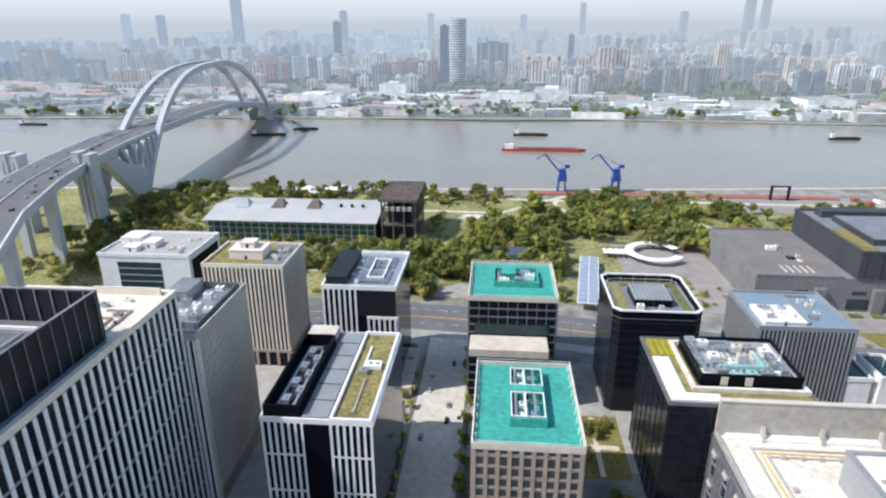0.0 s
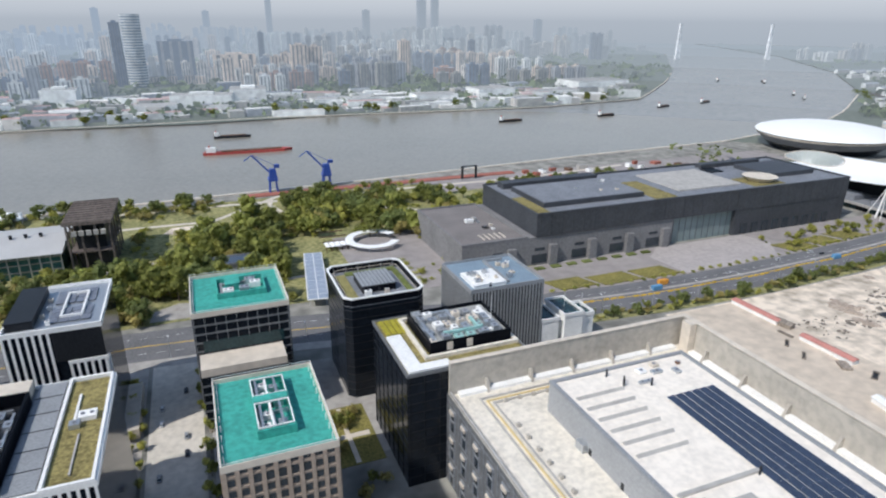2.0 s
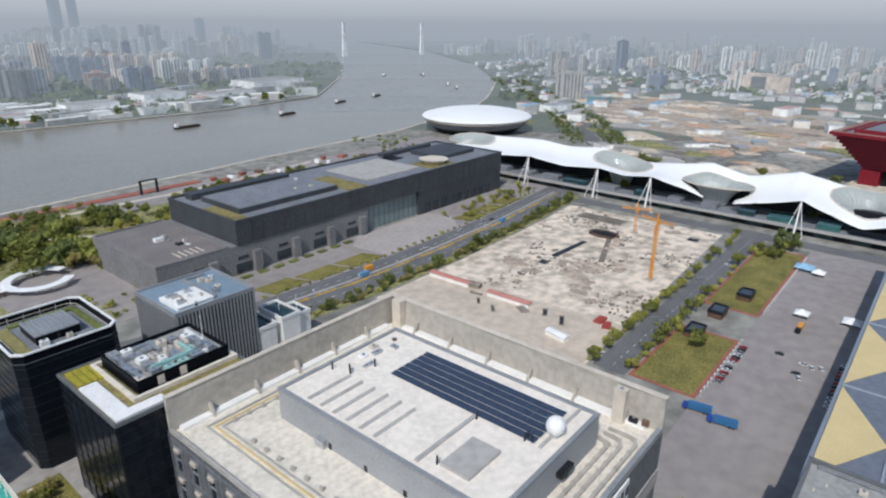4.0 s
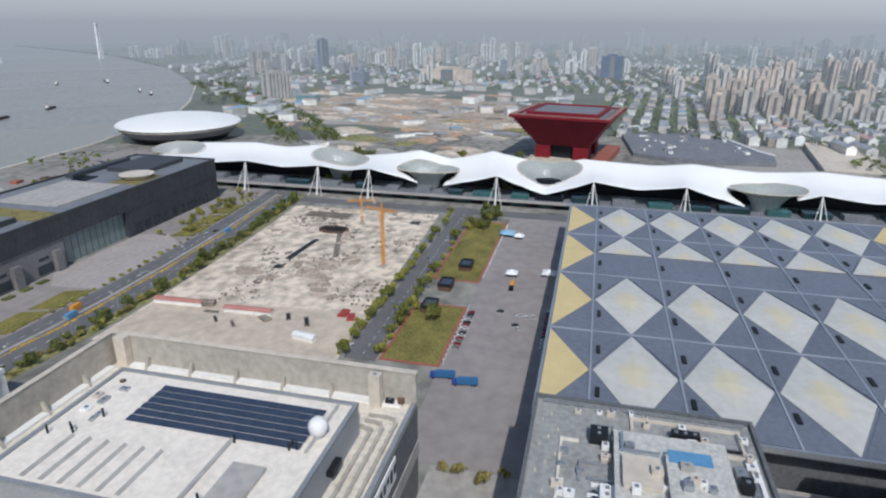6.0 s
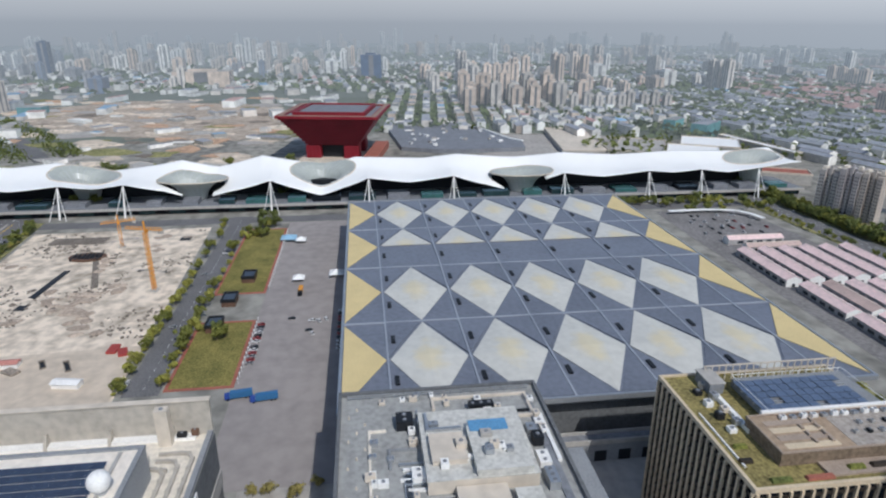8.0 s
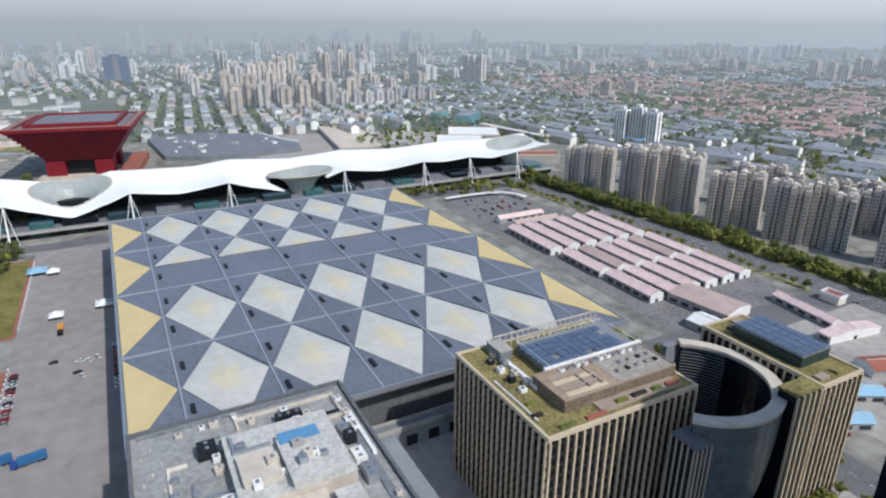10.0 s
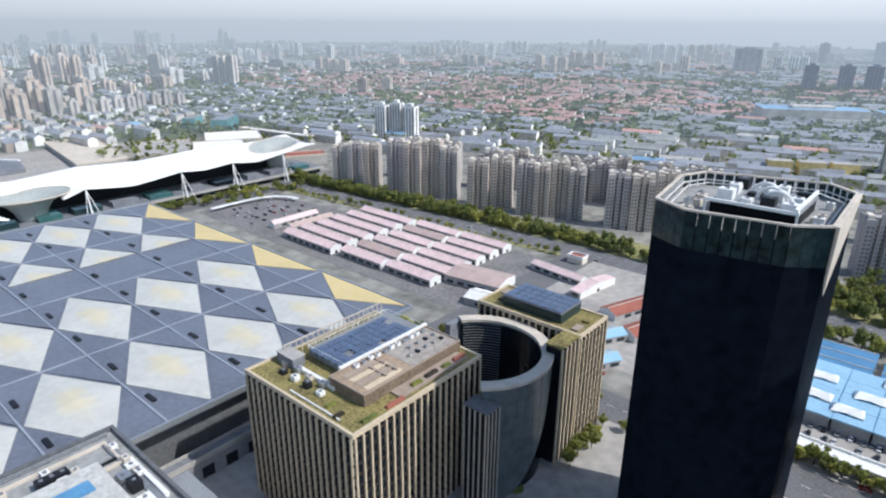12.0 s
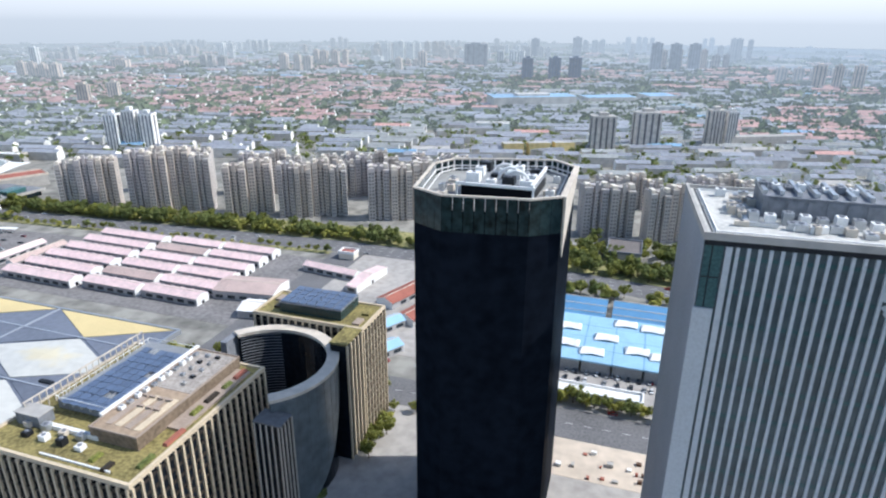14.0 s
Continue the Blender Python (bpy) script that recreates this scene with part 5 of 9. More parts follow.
for i in range(4):
    part("timber_strip", Shape().box(-13.4 + i * 3.4, -11.2 + i * 3.4, 2, 18, 4.204, 4.34), M_brown if i % 2 else M_gold, t)
tt = thing("solar_array", 152.5, -134, 54.0, "blue rooftop solar array in close rows on a frame", "solar array")
pm = Shape().box(-1.55, 1.55, -1.5, 1.5, 0.75, 0.85).mesh("panel", M_solarl)
for i in range(5):
    part("rack", Shape().box(-0.1, 0.1, -18, 18, 0, 0.75), M_steel, tt, at=((i - 2) * 3.4, 0, 0))
    for j in range(11):
        if (i, j) not in ((0, 4), (3, 0), (1, 8)):
            part("panel", pm, None, tt, at=((i - 2) * 3.4, (j - 5) * 3.25, 0.05 * (j % 3)))
for i in range(11):
    unit(139.6, -152 + i * 3.3, 55.31 if i < 5 else 55.21, 1.5, 1.7, 0.9 + (i % 3) * 0.3, 0, M_white if i % 3 else M_steel, "small white rooftop air handler in a row")
for i in range(9):
    unit(131 + (i % 2) * 4.0, -152.5 + (i // 2) * 4.2, 55.31, 1.5, 1.1, 0.9, 0, (M_dark, M_steel, M_concrete)[i % 3], "small grey roof machine")
for i in range(7):
    tagged(part("roof_bench", Shape().box(128 + (i % 4) * 3.0, 130 + (i % 4) * 3.0, -127 + (i // 4) * 5, -126.2 + (i // 4) * 5, 55.35, 56.0), M_brown), "brown timber roof bench", "bench", "roof benches")
t = thing("roof_fence", 168, -131, 51, "pale open roof fence of posts and rails", "fence")
for i in range(20):
    part("post", Shape().box(-0.15, 0.15, -0.15, 0.15, 0, 5.8), M_pale, t, at=(0, -27 + i * 2.5, 0))
part("rail", Shape().box(-0.2, 0.2, -27, 21, 5.4, 5.8), M_pale, t)
part("rail", Shape().box(-0.12, 0.12, -27, 21, 2.6, 2.9), M_pale, t)
for i, (x, y, l_) in enumerate(((121.5, -151, 3), (121.5, -144, 2), (121.7, -136.5, 3), (121.5, -129, 2.4), (119.6, -117, 4), (119.8, -106, 3), (128, -101, 2), (134, -103, 2))):
    zb = 51.72 if -154 < y < -120 and x > 119.6 else 51.01
    tagged(part("planter_bed", Shape().prism([(x - 0.9, y - l_), (x + 0.9, y - l_), (x + 0.9, y + l_), (x - 0.9, y + l_)], zb, zb + 0.9, [(x - 0.6, y - l_ + 0.3), (x + 0.6, y - l_ + 0.3), (x + 0.6, y + l_ - 0.3), (x - 0.6, y + l_ - 0.3)]), (M_redroof, M_leaf[2], M_bronze, M_leaf[0])[i % 4]), "low planter bed with red and green shrubs", "planter", "roof planters")
hut(160, 169, -113, -108, 51, 3.8, M_slate, "dark plant room beside the fence", M_concrete)
for i in range(8):
    unit(141 + i * 3.3, -104.5 - (i % 2) * 3.6, 51, 2.4, 2.2, 1.5 + (i % 3) * 0.4, 0, (M_white, M_steel, M_dark, M_pale)[i % 4])
duct([(140, -109.5), (158, -109.5)], 51, 0.7, M_white, "white sheet-metal rooftop duct")
duct([(126, -99.5), (150, -99.5)], 51, 0.25, M_white, "thin white pipe along the roof")

t, w, d = gold_block(97, 146, -217, -195, 51, "office block with gold upright fins and a planted roof")
part("corner_bay", Shape().box(-w / 2, -w / 2 + 6.5, d / 2 + 1.15, d / 2 + 14, 0, 51.2), M_glass, t)
part("corner_roof", Shape().box(-w / 2 - 0.3, -w / 2 + 6.8, d / 2 + 1.15, d / 2 + 14.3, 51.204, 51.9), M_moss, t)
fins(t, "x", d / 2 + 1.6, d / 2 + 13.6, -w / 2, 0, 51, 2.9, 0.7, 0.75, M_gold)
hut(108, 136, -215, -199, 51, 4.2, M_teal, "glazed plant house with a solar roof", M_slate)
panels(108, 136, -215, -199, 55.5, 7, 4, 0.0, "blue rooftop solar array in rows", M_solarl)
for i, (x, y) in enumerate(((101, -200), (101, -209), (139, -204), (142, -210))):
    tagged(part("planter_bed", Shape().box(x - 1.5, x + 1.5, y - 2.6, y + 2.6, 51.01, 51.9), (M_brown, M_moss, M_bronze)[i % 3]), "low planter bed with shrubs", "planter", "roof planters")
# curved hollow wing between them
t = thing("curved_wing", 121, -176, 0, "curved dark glass wing with pale stone top", "office wing")


def arc(r, a0, a1, n, cx=0, cy=0):
    return [(cx + r * math.cos(radians(a0 + (a1 - a0) * i / n)), cy + r * math.sin(radians(a0 + (a1 - a0) * i / n))) for i in range(n + 1)]


def curved(r0, r1, a0, a1, z0, z1, n=28):
    """A bent wall in one piece."""
    s = Shape()
    A, B = arc(r0, a0, a1, n), arc(r1, a0, a1, n)
    k = n + 1
    s.v = [(*p, z) for z in (z0, z1) for p in A + B]
    for i in range(n):
        a, b = i, i + 1
        s.f += [(k + a, k + b, 3 * k + b, 3 * k + a), (b, a, 2 * k + a, 2 * k + b), (2 * k + a, 3 * k + a, 3 * k + b, 2 * k + b), (a, b, k + b, k + a)]
    s.f += [(0, k, 3 * k, 2 * k), (n, 2 * k + n, 3 * k + n, k + n)]
    return s


t.location = (124, -167, 0)


def sail_foot(a):
    """Height of the shell's lower edge: it sweeps up from the ground towards the street end."""
    return float(np.interp(a, [129, 150, 160, 170, 182, 194, 206, 220, 325], [0, 0.2, 3, 8, 16, 27, 40, 46, 46]))


sh, kn = Shape(), 84
for i in range(kn + 1):
    a = 129 + 196 * i / kn
    for r in (24.2, 27.4):
        for z in (sail_foot(a), 47):
            sh.v.append((r * math.cos(radians(a)), r * math.sin(radians(a)), z))
for i in range(kn):
    a, b = 4 * i, 4 * i + 4
    sh.f += [(a, b, b + 1, a + 1), (a + 2, a + 3, b + 3, b + 2), (a + 1, b + 1, b + 3, a + 3), (a, a + 2, b + 2, b)]
sh.f += [(0, 1, 3, 2), (4 * kn, 4 * kn + 2, 4 * kn + 3, 4 * kn + 1)]
part("shell", sh, M_shell, t)
part("recessed_glass", curved(24.1, 25.4, 150, 325, 0.01, 46), M_glass, t)
part("coping", curved(23.4, 27.9, 128, 326, 47.004, 48.2), M_pale, t)
for z in np.arange(8, 46.5, 1.3):
    part("louvre", curved(23.9, 24.18, 286, 324, z, z + 0.35), M_slate, t)
for i in range(24):
    a = 131 + i * 8.3
    part("mullion", Shape().box(27.3, 27.46, -0.06, 0.06, sail_foot(a) + 0.05, 47), M_wall, t).rotation_euler = (0, 0, radians(a))
part("end_block", Shape().box(-24, -14, 20, 27, 0, 43), M_glass, t)
part("end_roof", Shape().box(-24.2, -13.8, 19.8, 27.2, 43.004, 43.5), M_wall, t)
fins(t, "x", 20.5, 26.5, -24, 0, 43, 2.0, 0.4, 0.5, M_dull)
fins(t, "Y", -23.5, -14.5, 27, 0, 43, 2.0, 0.4, 0.5, M_dull)
part("end_slab", Shape().box(21.5, 24.2, -20, -8, 0, 47), M_slate, t)

setting("hedge_oval", Shape().prism([(102 + 5 * math.cos(a), -160 + 3.4 * math.sin(a)) for a in np.linspace(0, 2 * math.pi, 21)[:-1]], 0.08, 0.9), M_leaf[2], "dark oval hedge bed in paving", "hedge")
# ---- T1: dark chamfered tower ----
T1_PLAN = [(50.0, -151.0), (26.8, -154.3), (19.2, -160.0), (20.2, -197.5), (28.2, -205.2), (60.7, -196.0), (64.6, -187.0), (59.9, -156.4)]
T1_X, T1_Y = 41.2, -175.9


def plan(off):
    """The tower's plan about its middle, grown or shrunk by a distance."""
    return [((x - T1_X) * (1 + off / 24), (y - T1_Y) * (1 + off / 24)) for x, y in T1_PLAN]


def ring_wall(a, b, z0, z1):
    n = len(a)
    vs = [(*p, z) for z in (z0, z1) for q in (a, b) for p in q]
    fs = []
    for i in range(n):
        j = (i + 1) % n
        fs += [(i, j, 2 * n + j, 2 * n + i), (n + j, n + i, 3 * n + i, 3 * n + j), (2 * n + i, 2 * n + j, 3 * n + j, 3 * n + i), (j, i, n + i, n + j)]
    return Shape().add(vs, fs)


t = thing("office_tower", T1_X, T1_Y, 0, "tall black glass tower with chamfered corners and open crown", "office tower")
part("body", Shape().prism(plan(0), 0, 111), M_navy, t)
part("roof_core", Shape().prism(plan(-0.5), 111.004, 117), M_navy, t)
part("roof", Shape().prism(plan(-0.6), 117.004, 117.3), M_greyroof, t)
M_crown = mat("dark_teal_glass", (0.016, 0.03, 0.031), 0.12, var=0.6, scale=0.16, fine=0.5, spec=0.25)
P0, P1 = plan(0.05), plan(-0.25)
for i in range(8):
    j = (i + 1) % 8
    n_ = max(2, round(math.hypot(P0[j][0] - P0[i][0], P0[j][1] - P0[i][1]) / 2.9))
    for k in range(n_):
        f0, f1 = k / n_ + 0.006, (k + 1) / n_ - 0.006
        q = [(P[i][0] + (P[j][0] - P[i][0]) * f, P[i][1] + (P[j][1] - P[i][1]) * f) for P, f in ((P0, f0), (P0, f1), (P1, f1), (P1, f0))]
        part("crown_pane", Shape().prism(q, 111.01, 120.9), M_crown, t)
        c = plan(-0.75)
        x_, y_ = c[i][0] + (c[j][0] - c[i][0]) * f0, c[i][1] + (c[j][1] - c[i][1]) * f0
        part("crown_post", Shape().box(-0.16, 0.16, -0.16, 0.16, 117.304, 120.9), M_white, t, at=(x_, y_, 0))
part("coping", ring_wall(plan(0.25), plan(-0.6), 120.904, 121.4), M_pale, t)
part("inner_rail", ring_wall(plan(-1.0), plan(-1.25), 119.0, 119.3), M_white, t)
part("inner_rail", ring_wall(plan(-2.6), plan(-2.9), 118.4, 118.7), M_white, t)
part("corner_fin", Shape().add([(*plan(0.3)[2], 121.3), (*plan(1.2)[2], 121.3), (*plan(0.9)[2], 104), (*plan(0.3)[2], 108), (*plan(0.3)[3], 121.3), (*plan(1.2)[3], 121.3), (*plan(0.9)[3], 119), (*plan(0.3)[3], 119)],
     [(0, 1, 2, 3), (7, 6, 5, 4), (0, 4, 5, 1), (1, 5, 6, 2), (2, 6, 7, 3), (3, 7, 4, 0)]), M_pale, t)
hut(28, 49, -187, -166, 117.3, 3.2, M_black, "black plant deck with white machinery", M_grey)
for i in range(12):
    unit(30.5 + (i % 4) * 5.2, -184 + (i // 4) * 7.4, 120.85, (3.4, 2.6, 3.8)[i % 3], (2.6, 3.2)[i % 2], (1.6, 2.4, 1.2, 2.9)[i % 4], 0, M_white if i % 3 else M_dark)
for k in range(3):
    tb = Shape()
    pts = [(34 + k * 2.4 + 3.6 * math.cos(a), -171 - k * 4, 121 + 3.4 * math.sin(a)) for a in np.linspace(0, math.pi, 9)]
    for p, a in zip(pts, np.linspace(0, math.pi, 9)):
        tb.v += [(p[0] + 0.5 * math.cos(q) * math.cos(a), p[1] + 0.5 * math.sin(q), p[2] + 0.5 * math.cos(q) * math.sin(a)) for q in np.linspace(0, 2 * math.pi, 9)[:-1]]
    for i in range(8):
        tb.f += [(i * 8 + j, i * 8 + (j + 1) % 8, i * 8 + 8 + (j + 1) % 8, i * 8 + 8 + j) for j in range(8)]
    tagged(part("bent_duct", tb, M_white), "white arched rooftop duct", "duct", "rooftop ducts")
for a, b, c_ in (((28, -165), (50, -165), 120.8), ((28.4, -165), (28.4, -188), 121.6), ((46, -168), (46, -186), 121.2)):
    duct([a, b], c_, 0.4, M_white, "white steel frame bar over roof plant")
for x, y in ((28, -165), (28.4, -188), (50, -165)):
    tagged(part("frame_post", Shape().box(x - 0.25, x + 0.25, y - 0.25, y + 0.25, 117.3, 121.6), M_white), "white steel post beside roof plant", "post", "roof posts")
clutter(22, 27, -192, -164, 117.3, 5, 21)
unit(23.8, -162.5, 117.3, 3.2, 3.4, 2.2, 0, M_cream, "cream stair hut on the tower roof")
clutter(51, 60, -190, -162, 117.3, 5, 24)

# ---- T2: tower with pale fins ----
t, w, d = block("office_tower", -61.1, -13.5, -183.9, -140.5, 121, "tall glass tower with close pale upright fins", body=M_bluegrass, rim=M_concrete, cap=M_plant, rim_h=0.9, rim_t=0.8, turn=3)
fins(t, "Y", -w / 2 + 0.6, w / 2 - 6.9, d / 2, 0, 119.0, 2.24, 0.72, 0.6, M_finp)
part("gutter", Shape().ring4(-w / 2 + 1.6, w / 2 - 1.6, -d / 2 + 1.6, d / 2 - 1.6, 0.35, 121.004, 121.12), M_dark, t)
part("upstand", Shape().ring4(-w / 2 + 2.6, w / 2 - 2.6, -d / 2 + 2.6, d / 2 - 2.6, 0.3, 121.004, 121.5), M_white, t)
part("corner_wall", Shape().box(w / 2 - 3.9, w / 2 + 0.36, d / 2, d / 2 + 0.6, 0, 104), M_finp, t)
part("corner_fin", Shape().box(w / 2 - 5.8, w / 2 - 4.5, d / 2, d / 2 + 0.6, 0, 119.0), M_finp, t)
part("side_wall", Shape().box(w / 2 + 0.01, w / 2 + 0.34, -d / 2, d / 2 - 0.01, 0, 120.1), M_wall2, t)
part("corner_glass", Shape().box(w / 2 - 4.0, w / 2 - 0.3, d / 2 + 0.01, d / 2 + 0.2, 104.2, 119.0), M_tealb, t)
part("corner_mullion", Shape().box(w / 2 - 1.9, w / 2 - 1.7, d / 2 + 0.2, d / 2 + 0.32, 104.2, 119.0).box(w / 2 - 4.0, w / 2 - 0.3, d / 2 + 0.2, d / 2 + 0.3, 111.4, 111.7), M_dark, t)
# dark strip drawn for the shade in the recess under the coping
part("shadow_gap", Shape().box(-w / 2, w / 2, d / 2 + 0.004, d / 2 + 0.3, 119.02, 120.1), M_dark, t)
for z in range(4, 119, 4):
    part("spandrel", Shape().box(-w / 2, w / 2 - 4.1, d / 2 + 0.01, d / 2 + 0.08, z, z + 0.9), M_tealb if z % 8 else M_bluegrass, t)
rl = random.Random(9)
em_ = Shape()
for i in range(15):
    a, q = rl.uniform(0, 6.28), 5.2 * rl.random() ** 0.5
    ex, ez, er = -16.5 + q * math.cos(a), 109 + q * math.sin(a), rl.uniform(0.8, 1.9)
    ring = [(ex + er * rl.uniform(0.6, 1.2) * math.cos(k * 0.9), ez + er * rl.uniform(0.6, 1.2) * math.sin(k * 0.9)) for k in range(7)]
    em_.add([(a_, d / 2 + 0.62 + 0.004 * i, b_) for a_, b_ in ring] + [(a_, d / 2 + 0.7 + 0.004 * i, b_) for a_, b_ in ring], [tuple(range(6, -1, -1)), tuple(range(7, 14))] + [(k, (k + 1) % 7, 7 + (k + 1) % 7, 7 + k) for k in range(7)])
part("emblem", em_, M_finp, t, "pale round emblem of irregular plain shapes")
hut(-54, -28, -173, -158.5, 121, 5.0, M_slate, "grey plant house on a tower roof", M_slate)
for i in range(8):
    unit(-51 + i * 3.6, -154.5, 121, 2.2, 2.6, 2.0 + (i % 3) * 0.4, 0, M_steel if i % 2 else M_white)
clutter(-26, -19, -168, -148, 121, 8, 22)
clutter(-54, -30, -152.5, -146, 121, 12, 23)
clutter(-30, -17, -180, -166, 121, 5, 25)
duct([(-24, -176), (-24, -150), (-30, -150)], 121, 0.5)
for i in range(7):
    duct([(-50.5 + i * 3.7, -172), (-50.5 + i * 3.7, -160)], 126.4, 0.5, M_steel)
for i in range(9):
    unit(-51 + i * 2.8, -166, 126.4, 1.6, 3.0, 0.9 + 0.4 * (i % 3), 0, M_white if i % 2 else M_slate)
for i in range(6):
    tagged(part("plant_louvre", Shape().box(-53 + i * 4.1, -49.8 + i * 4.1, -158.4, -158.2, 121.6, 125.6), M_slate), "dark louvre panel on the plant house", "louvre", "plant louvres")

# ---- museum ----
t = thing("museum", 333, 398, 0, "long dark grey museum with stepped flat roofs", "museum")
M_mus = mat("museum_cladding", (0.06, 0.064, 0.072), 0.55, 0.1, var=0.25, scale=0.06, fine=0.6)
M_muslow = mat("museum_stone", (0.2, 0.195, 0.195), 0.8, var=0.2, scale=0.06, fine=0.6)
part("lower_block", Shape().box(-177, 0, -43, 46, 0, 21), M_muslow, t)
part("lower_roof", Shape().box(-176, -128, -42, 45, 21.004, 21.3), mat("museum_roof", (0.2, 0.18, 0.17), 0.8, var=0.25), t)
part("parapet", Shape().ring4(-177.2, -127, -43.2, 46.2, 1.0, 21.0, 22.4), M_muslow, t)
part("upper_block", Shape().box(-121, 187, -44, 44, 21.5, 37), M_mus, t)
part("east_block", Shape().box(62, 187, -43.6, 43.6, 0, 21.49), M_mus, t)
part("glass_hall", Shape().box(0, 62, -40, 40, 0, 21.4), mat("pale_hall_glass", (0.2, 0.25, 0.25), 0.25, var=0.2, scale=0.1, spec=0.5), t)
part("upper_roof", Shape().box(-119, 185, -42, 42, 37.004, 37.4), M_slate, t)
part("upper_parapet", Shape().ring4(-121.2, 187.2, -44.2, 44.2, 1.2, 37, 38.6), M_mus, t)
part("raised_roof", Shape().box(-108, -20, -30, 20, 37.404, 41), M_mus, t)
part("raised_top", Shape().box(-107, -21, -29, 19, 41.004, 41.3), M_slate, t)
part("raised_roof", Shape().box(120, 172, -20, 20, 37.404, 41), M_mus, t)
part("back_bar", Shape().box(-112, -24, 26, 36, 37.404, 42), M_mus, t)
part("back_bar", Shape().box(90, 160, 28, 36, 37.404, 41), M_mus, t)
part("roof_planting", Shape().box(-118, -109, -40, 0, 37.404, 37.9), M_moss, t)
part("roof_planting", Shape().box(-16, 4, -40, 10, 37.404, 37.9), M_moss, t)
part("roof_planting", Shape().box(85, 118, -38, -12, 37.404, 37.9), M_moss, t)
part("white_roof", Shape().box(16, 80, -28, 26, 37.404, 38.4), M_concrete, t)
part("roof_dish", Shape().tube((104, -24, 37.4), (104, -24, 41.8), 9, 14, 24), M_pale, t)
part("light_well", Shape().box(86, 100, 12, 26, 37.404, 38.3), M_black, t)
for i in range(34):
    part("cladding_rib", Shape().box(-0.3, 0.3, -44.3, -44.01, 21.6, 37), M_mus, t, at=(-118 + i * 9, 0, 0))
for i in range(5):
    o = part("bay", Shape().box(-6, 6, -43.4, -43.01, 1.5, 8), M_win, t, at=(-150 + i * 33, 0, 0))
    part("pier", Shape().box(7, 13, -46.5, -43.01, 0, 15), M_muslow, t, at=(-150 + i * 33, 0, 0))
    part("slot_window", Shape().box(-4, 4, -43.3, -43.01, 11, 13), M_win, t, at=(-150 + i * 33, 0, 0))
for i in range(9):
    part("bay", Shape().box(70, 76, -44.3, -43.61, 1, 9), M_win, t, at=(i * 11.5, 0, 0))
for i in range(10):
    part("mullion", Shape().box(3 + i * 6, 3.3 + i * 6, -40.2, -40.01, 0, 21), M_mus, t)
unit(182, 402, 21.3, 6, 4, 2.5, 0, M_white)
unit(188, 386, 21.3, 4, 4, 1.2, 0, M_dark)
for i in range(5):
    duct([(176 + i * 4, 362), (176 + i * 4, 372)], 21.3, 0.3, M_pale, "pale low roof upstand")
clutter(182, 198, 374, 424, 21.3, 5, 33)
clutter(262, 310, 376, 410, 41.3, 5, 34)

# ---- riverside shed and rusted workshop ----
M_rustgrey = mat("weathered_steel", (0.135, 0.11, 0.095), 0.85, var=0.4, scale=0.12, fine=0.6)
t = thing("riverside_hall", -162, 481, 0, "long glazed riverside hall with pale metal roof", "hall")
part("body", Shape().box(-68, 68, -26, 30, 0, 16), M_hallglass, t)
part("roof", Shape().add([(-70, -31, 17), (70, -31, 17), (70, 0, 22), (-70, 0, 22), (70, 32, 18), (-70, 32, 18), (-70, -31, 16.4), (70, -31, 16.4), (70, 32, 17.4), (-70, 32, 17.4)],
     [(0, 1, 2, 3), (3, 2, 4, 5), (0, 6, 7, 1), (5, 4, 8, 9), (1, 7, 8, 4), (1, 4, 2), (0, 5, 9, 6), (0, 3, 5), (6, 9, 8, 7)]), mat("metal_roof", (0.56, 0.545, 0.52), 0.5, 0.2, var=0.12), t)
for i in range(23):
    part("column", Shape().box(-0.35, 0.35, -29.5, -28.6, 0, 17), M_steel, t, at=(-68 + i * 6.2, 0, 0))
for z in (4.5, 9.5, 13.5):
    part("floor_edge", Shape().box(-68.4, 68.4, -26.5, -26.01, z, z + 0.7), M_concrete, t)
for x in (-46, -16, 14):
    part("roof_cowl", Shape().prism([(x - 6, -8), (x + 6, -8), (x + 6, 4), (x - 6, 4)], 21, 26, [(x - 3, 1), (x + 2, 1), (x + 2, 3), (x - 3, 3)]), M_rustgrey if x > -40 else M_steel, t)
for x in (36, 45, 54):
    part("vent", Shape().tube((x, -3, 21.4), (x, -3, 24), 1.0, 1.3, 10), M_dark, t)
t = thing("old_workshop", -75, 484, 0, "weathered grey-brown open steel workshop frame with a flat deck", "workshop")
part("deck", Shape().box(-15, 15, -32, 26, 34, 36), M_rustgrey, t)
part("floor", Shape().box(-13, 13, -30, 24, 14, 15), M_rustgrey, t)
part("core", Shape().box(-9, 9, -24, 20, 0, 33.9), M_dark, t)
for i in range(4):
    for j in range(5):
        part("column", Shape().box(-0.6, 0.6, -0.6, 0.6, 0, 34), M_rustgrey, t, at=(-13 + i * 8.6, -30 + j * 13.5, 0))
for j in range(10):
    part("deck_beam", Shape().box(-15, 15, -31 + j * 6, -30.4 + j * 6, 36.004, 36.7), M_rustgrey, t)
for i in range(5):
    part("crate", Shape().box(-10 + i * 4.4, -7 + i * 4.4, -32.8, -30.6, 27, 30), M_concrete, t)
t = thing("tent_pavilion", -172, 590, 0, "wide white tent pavilion with two soft peaks on slim posts", "tent", turn=14)
s = Shape()
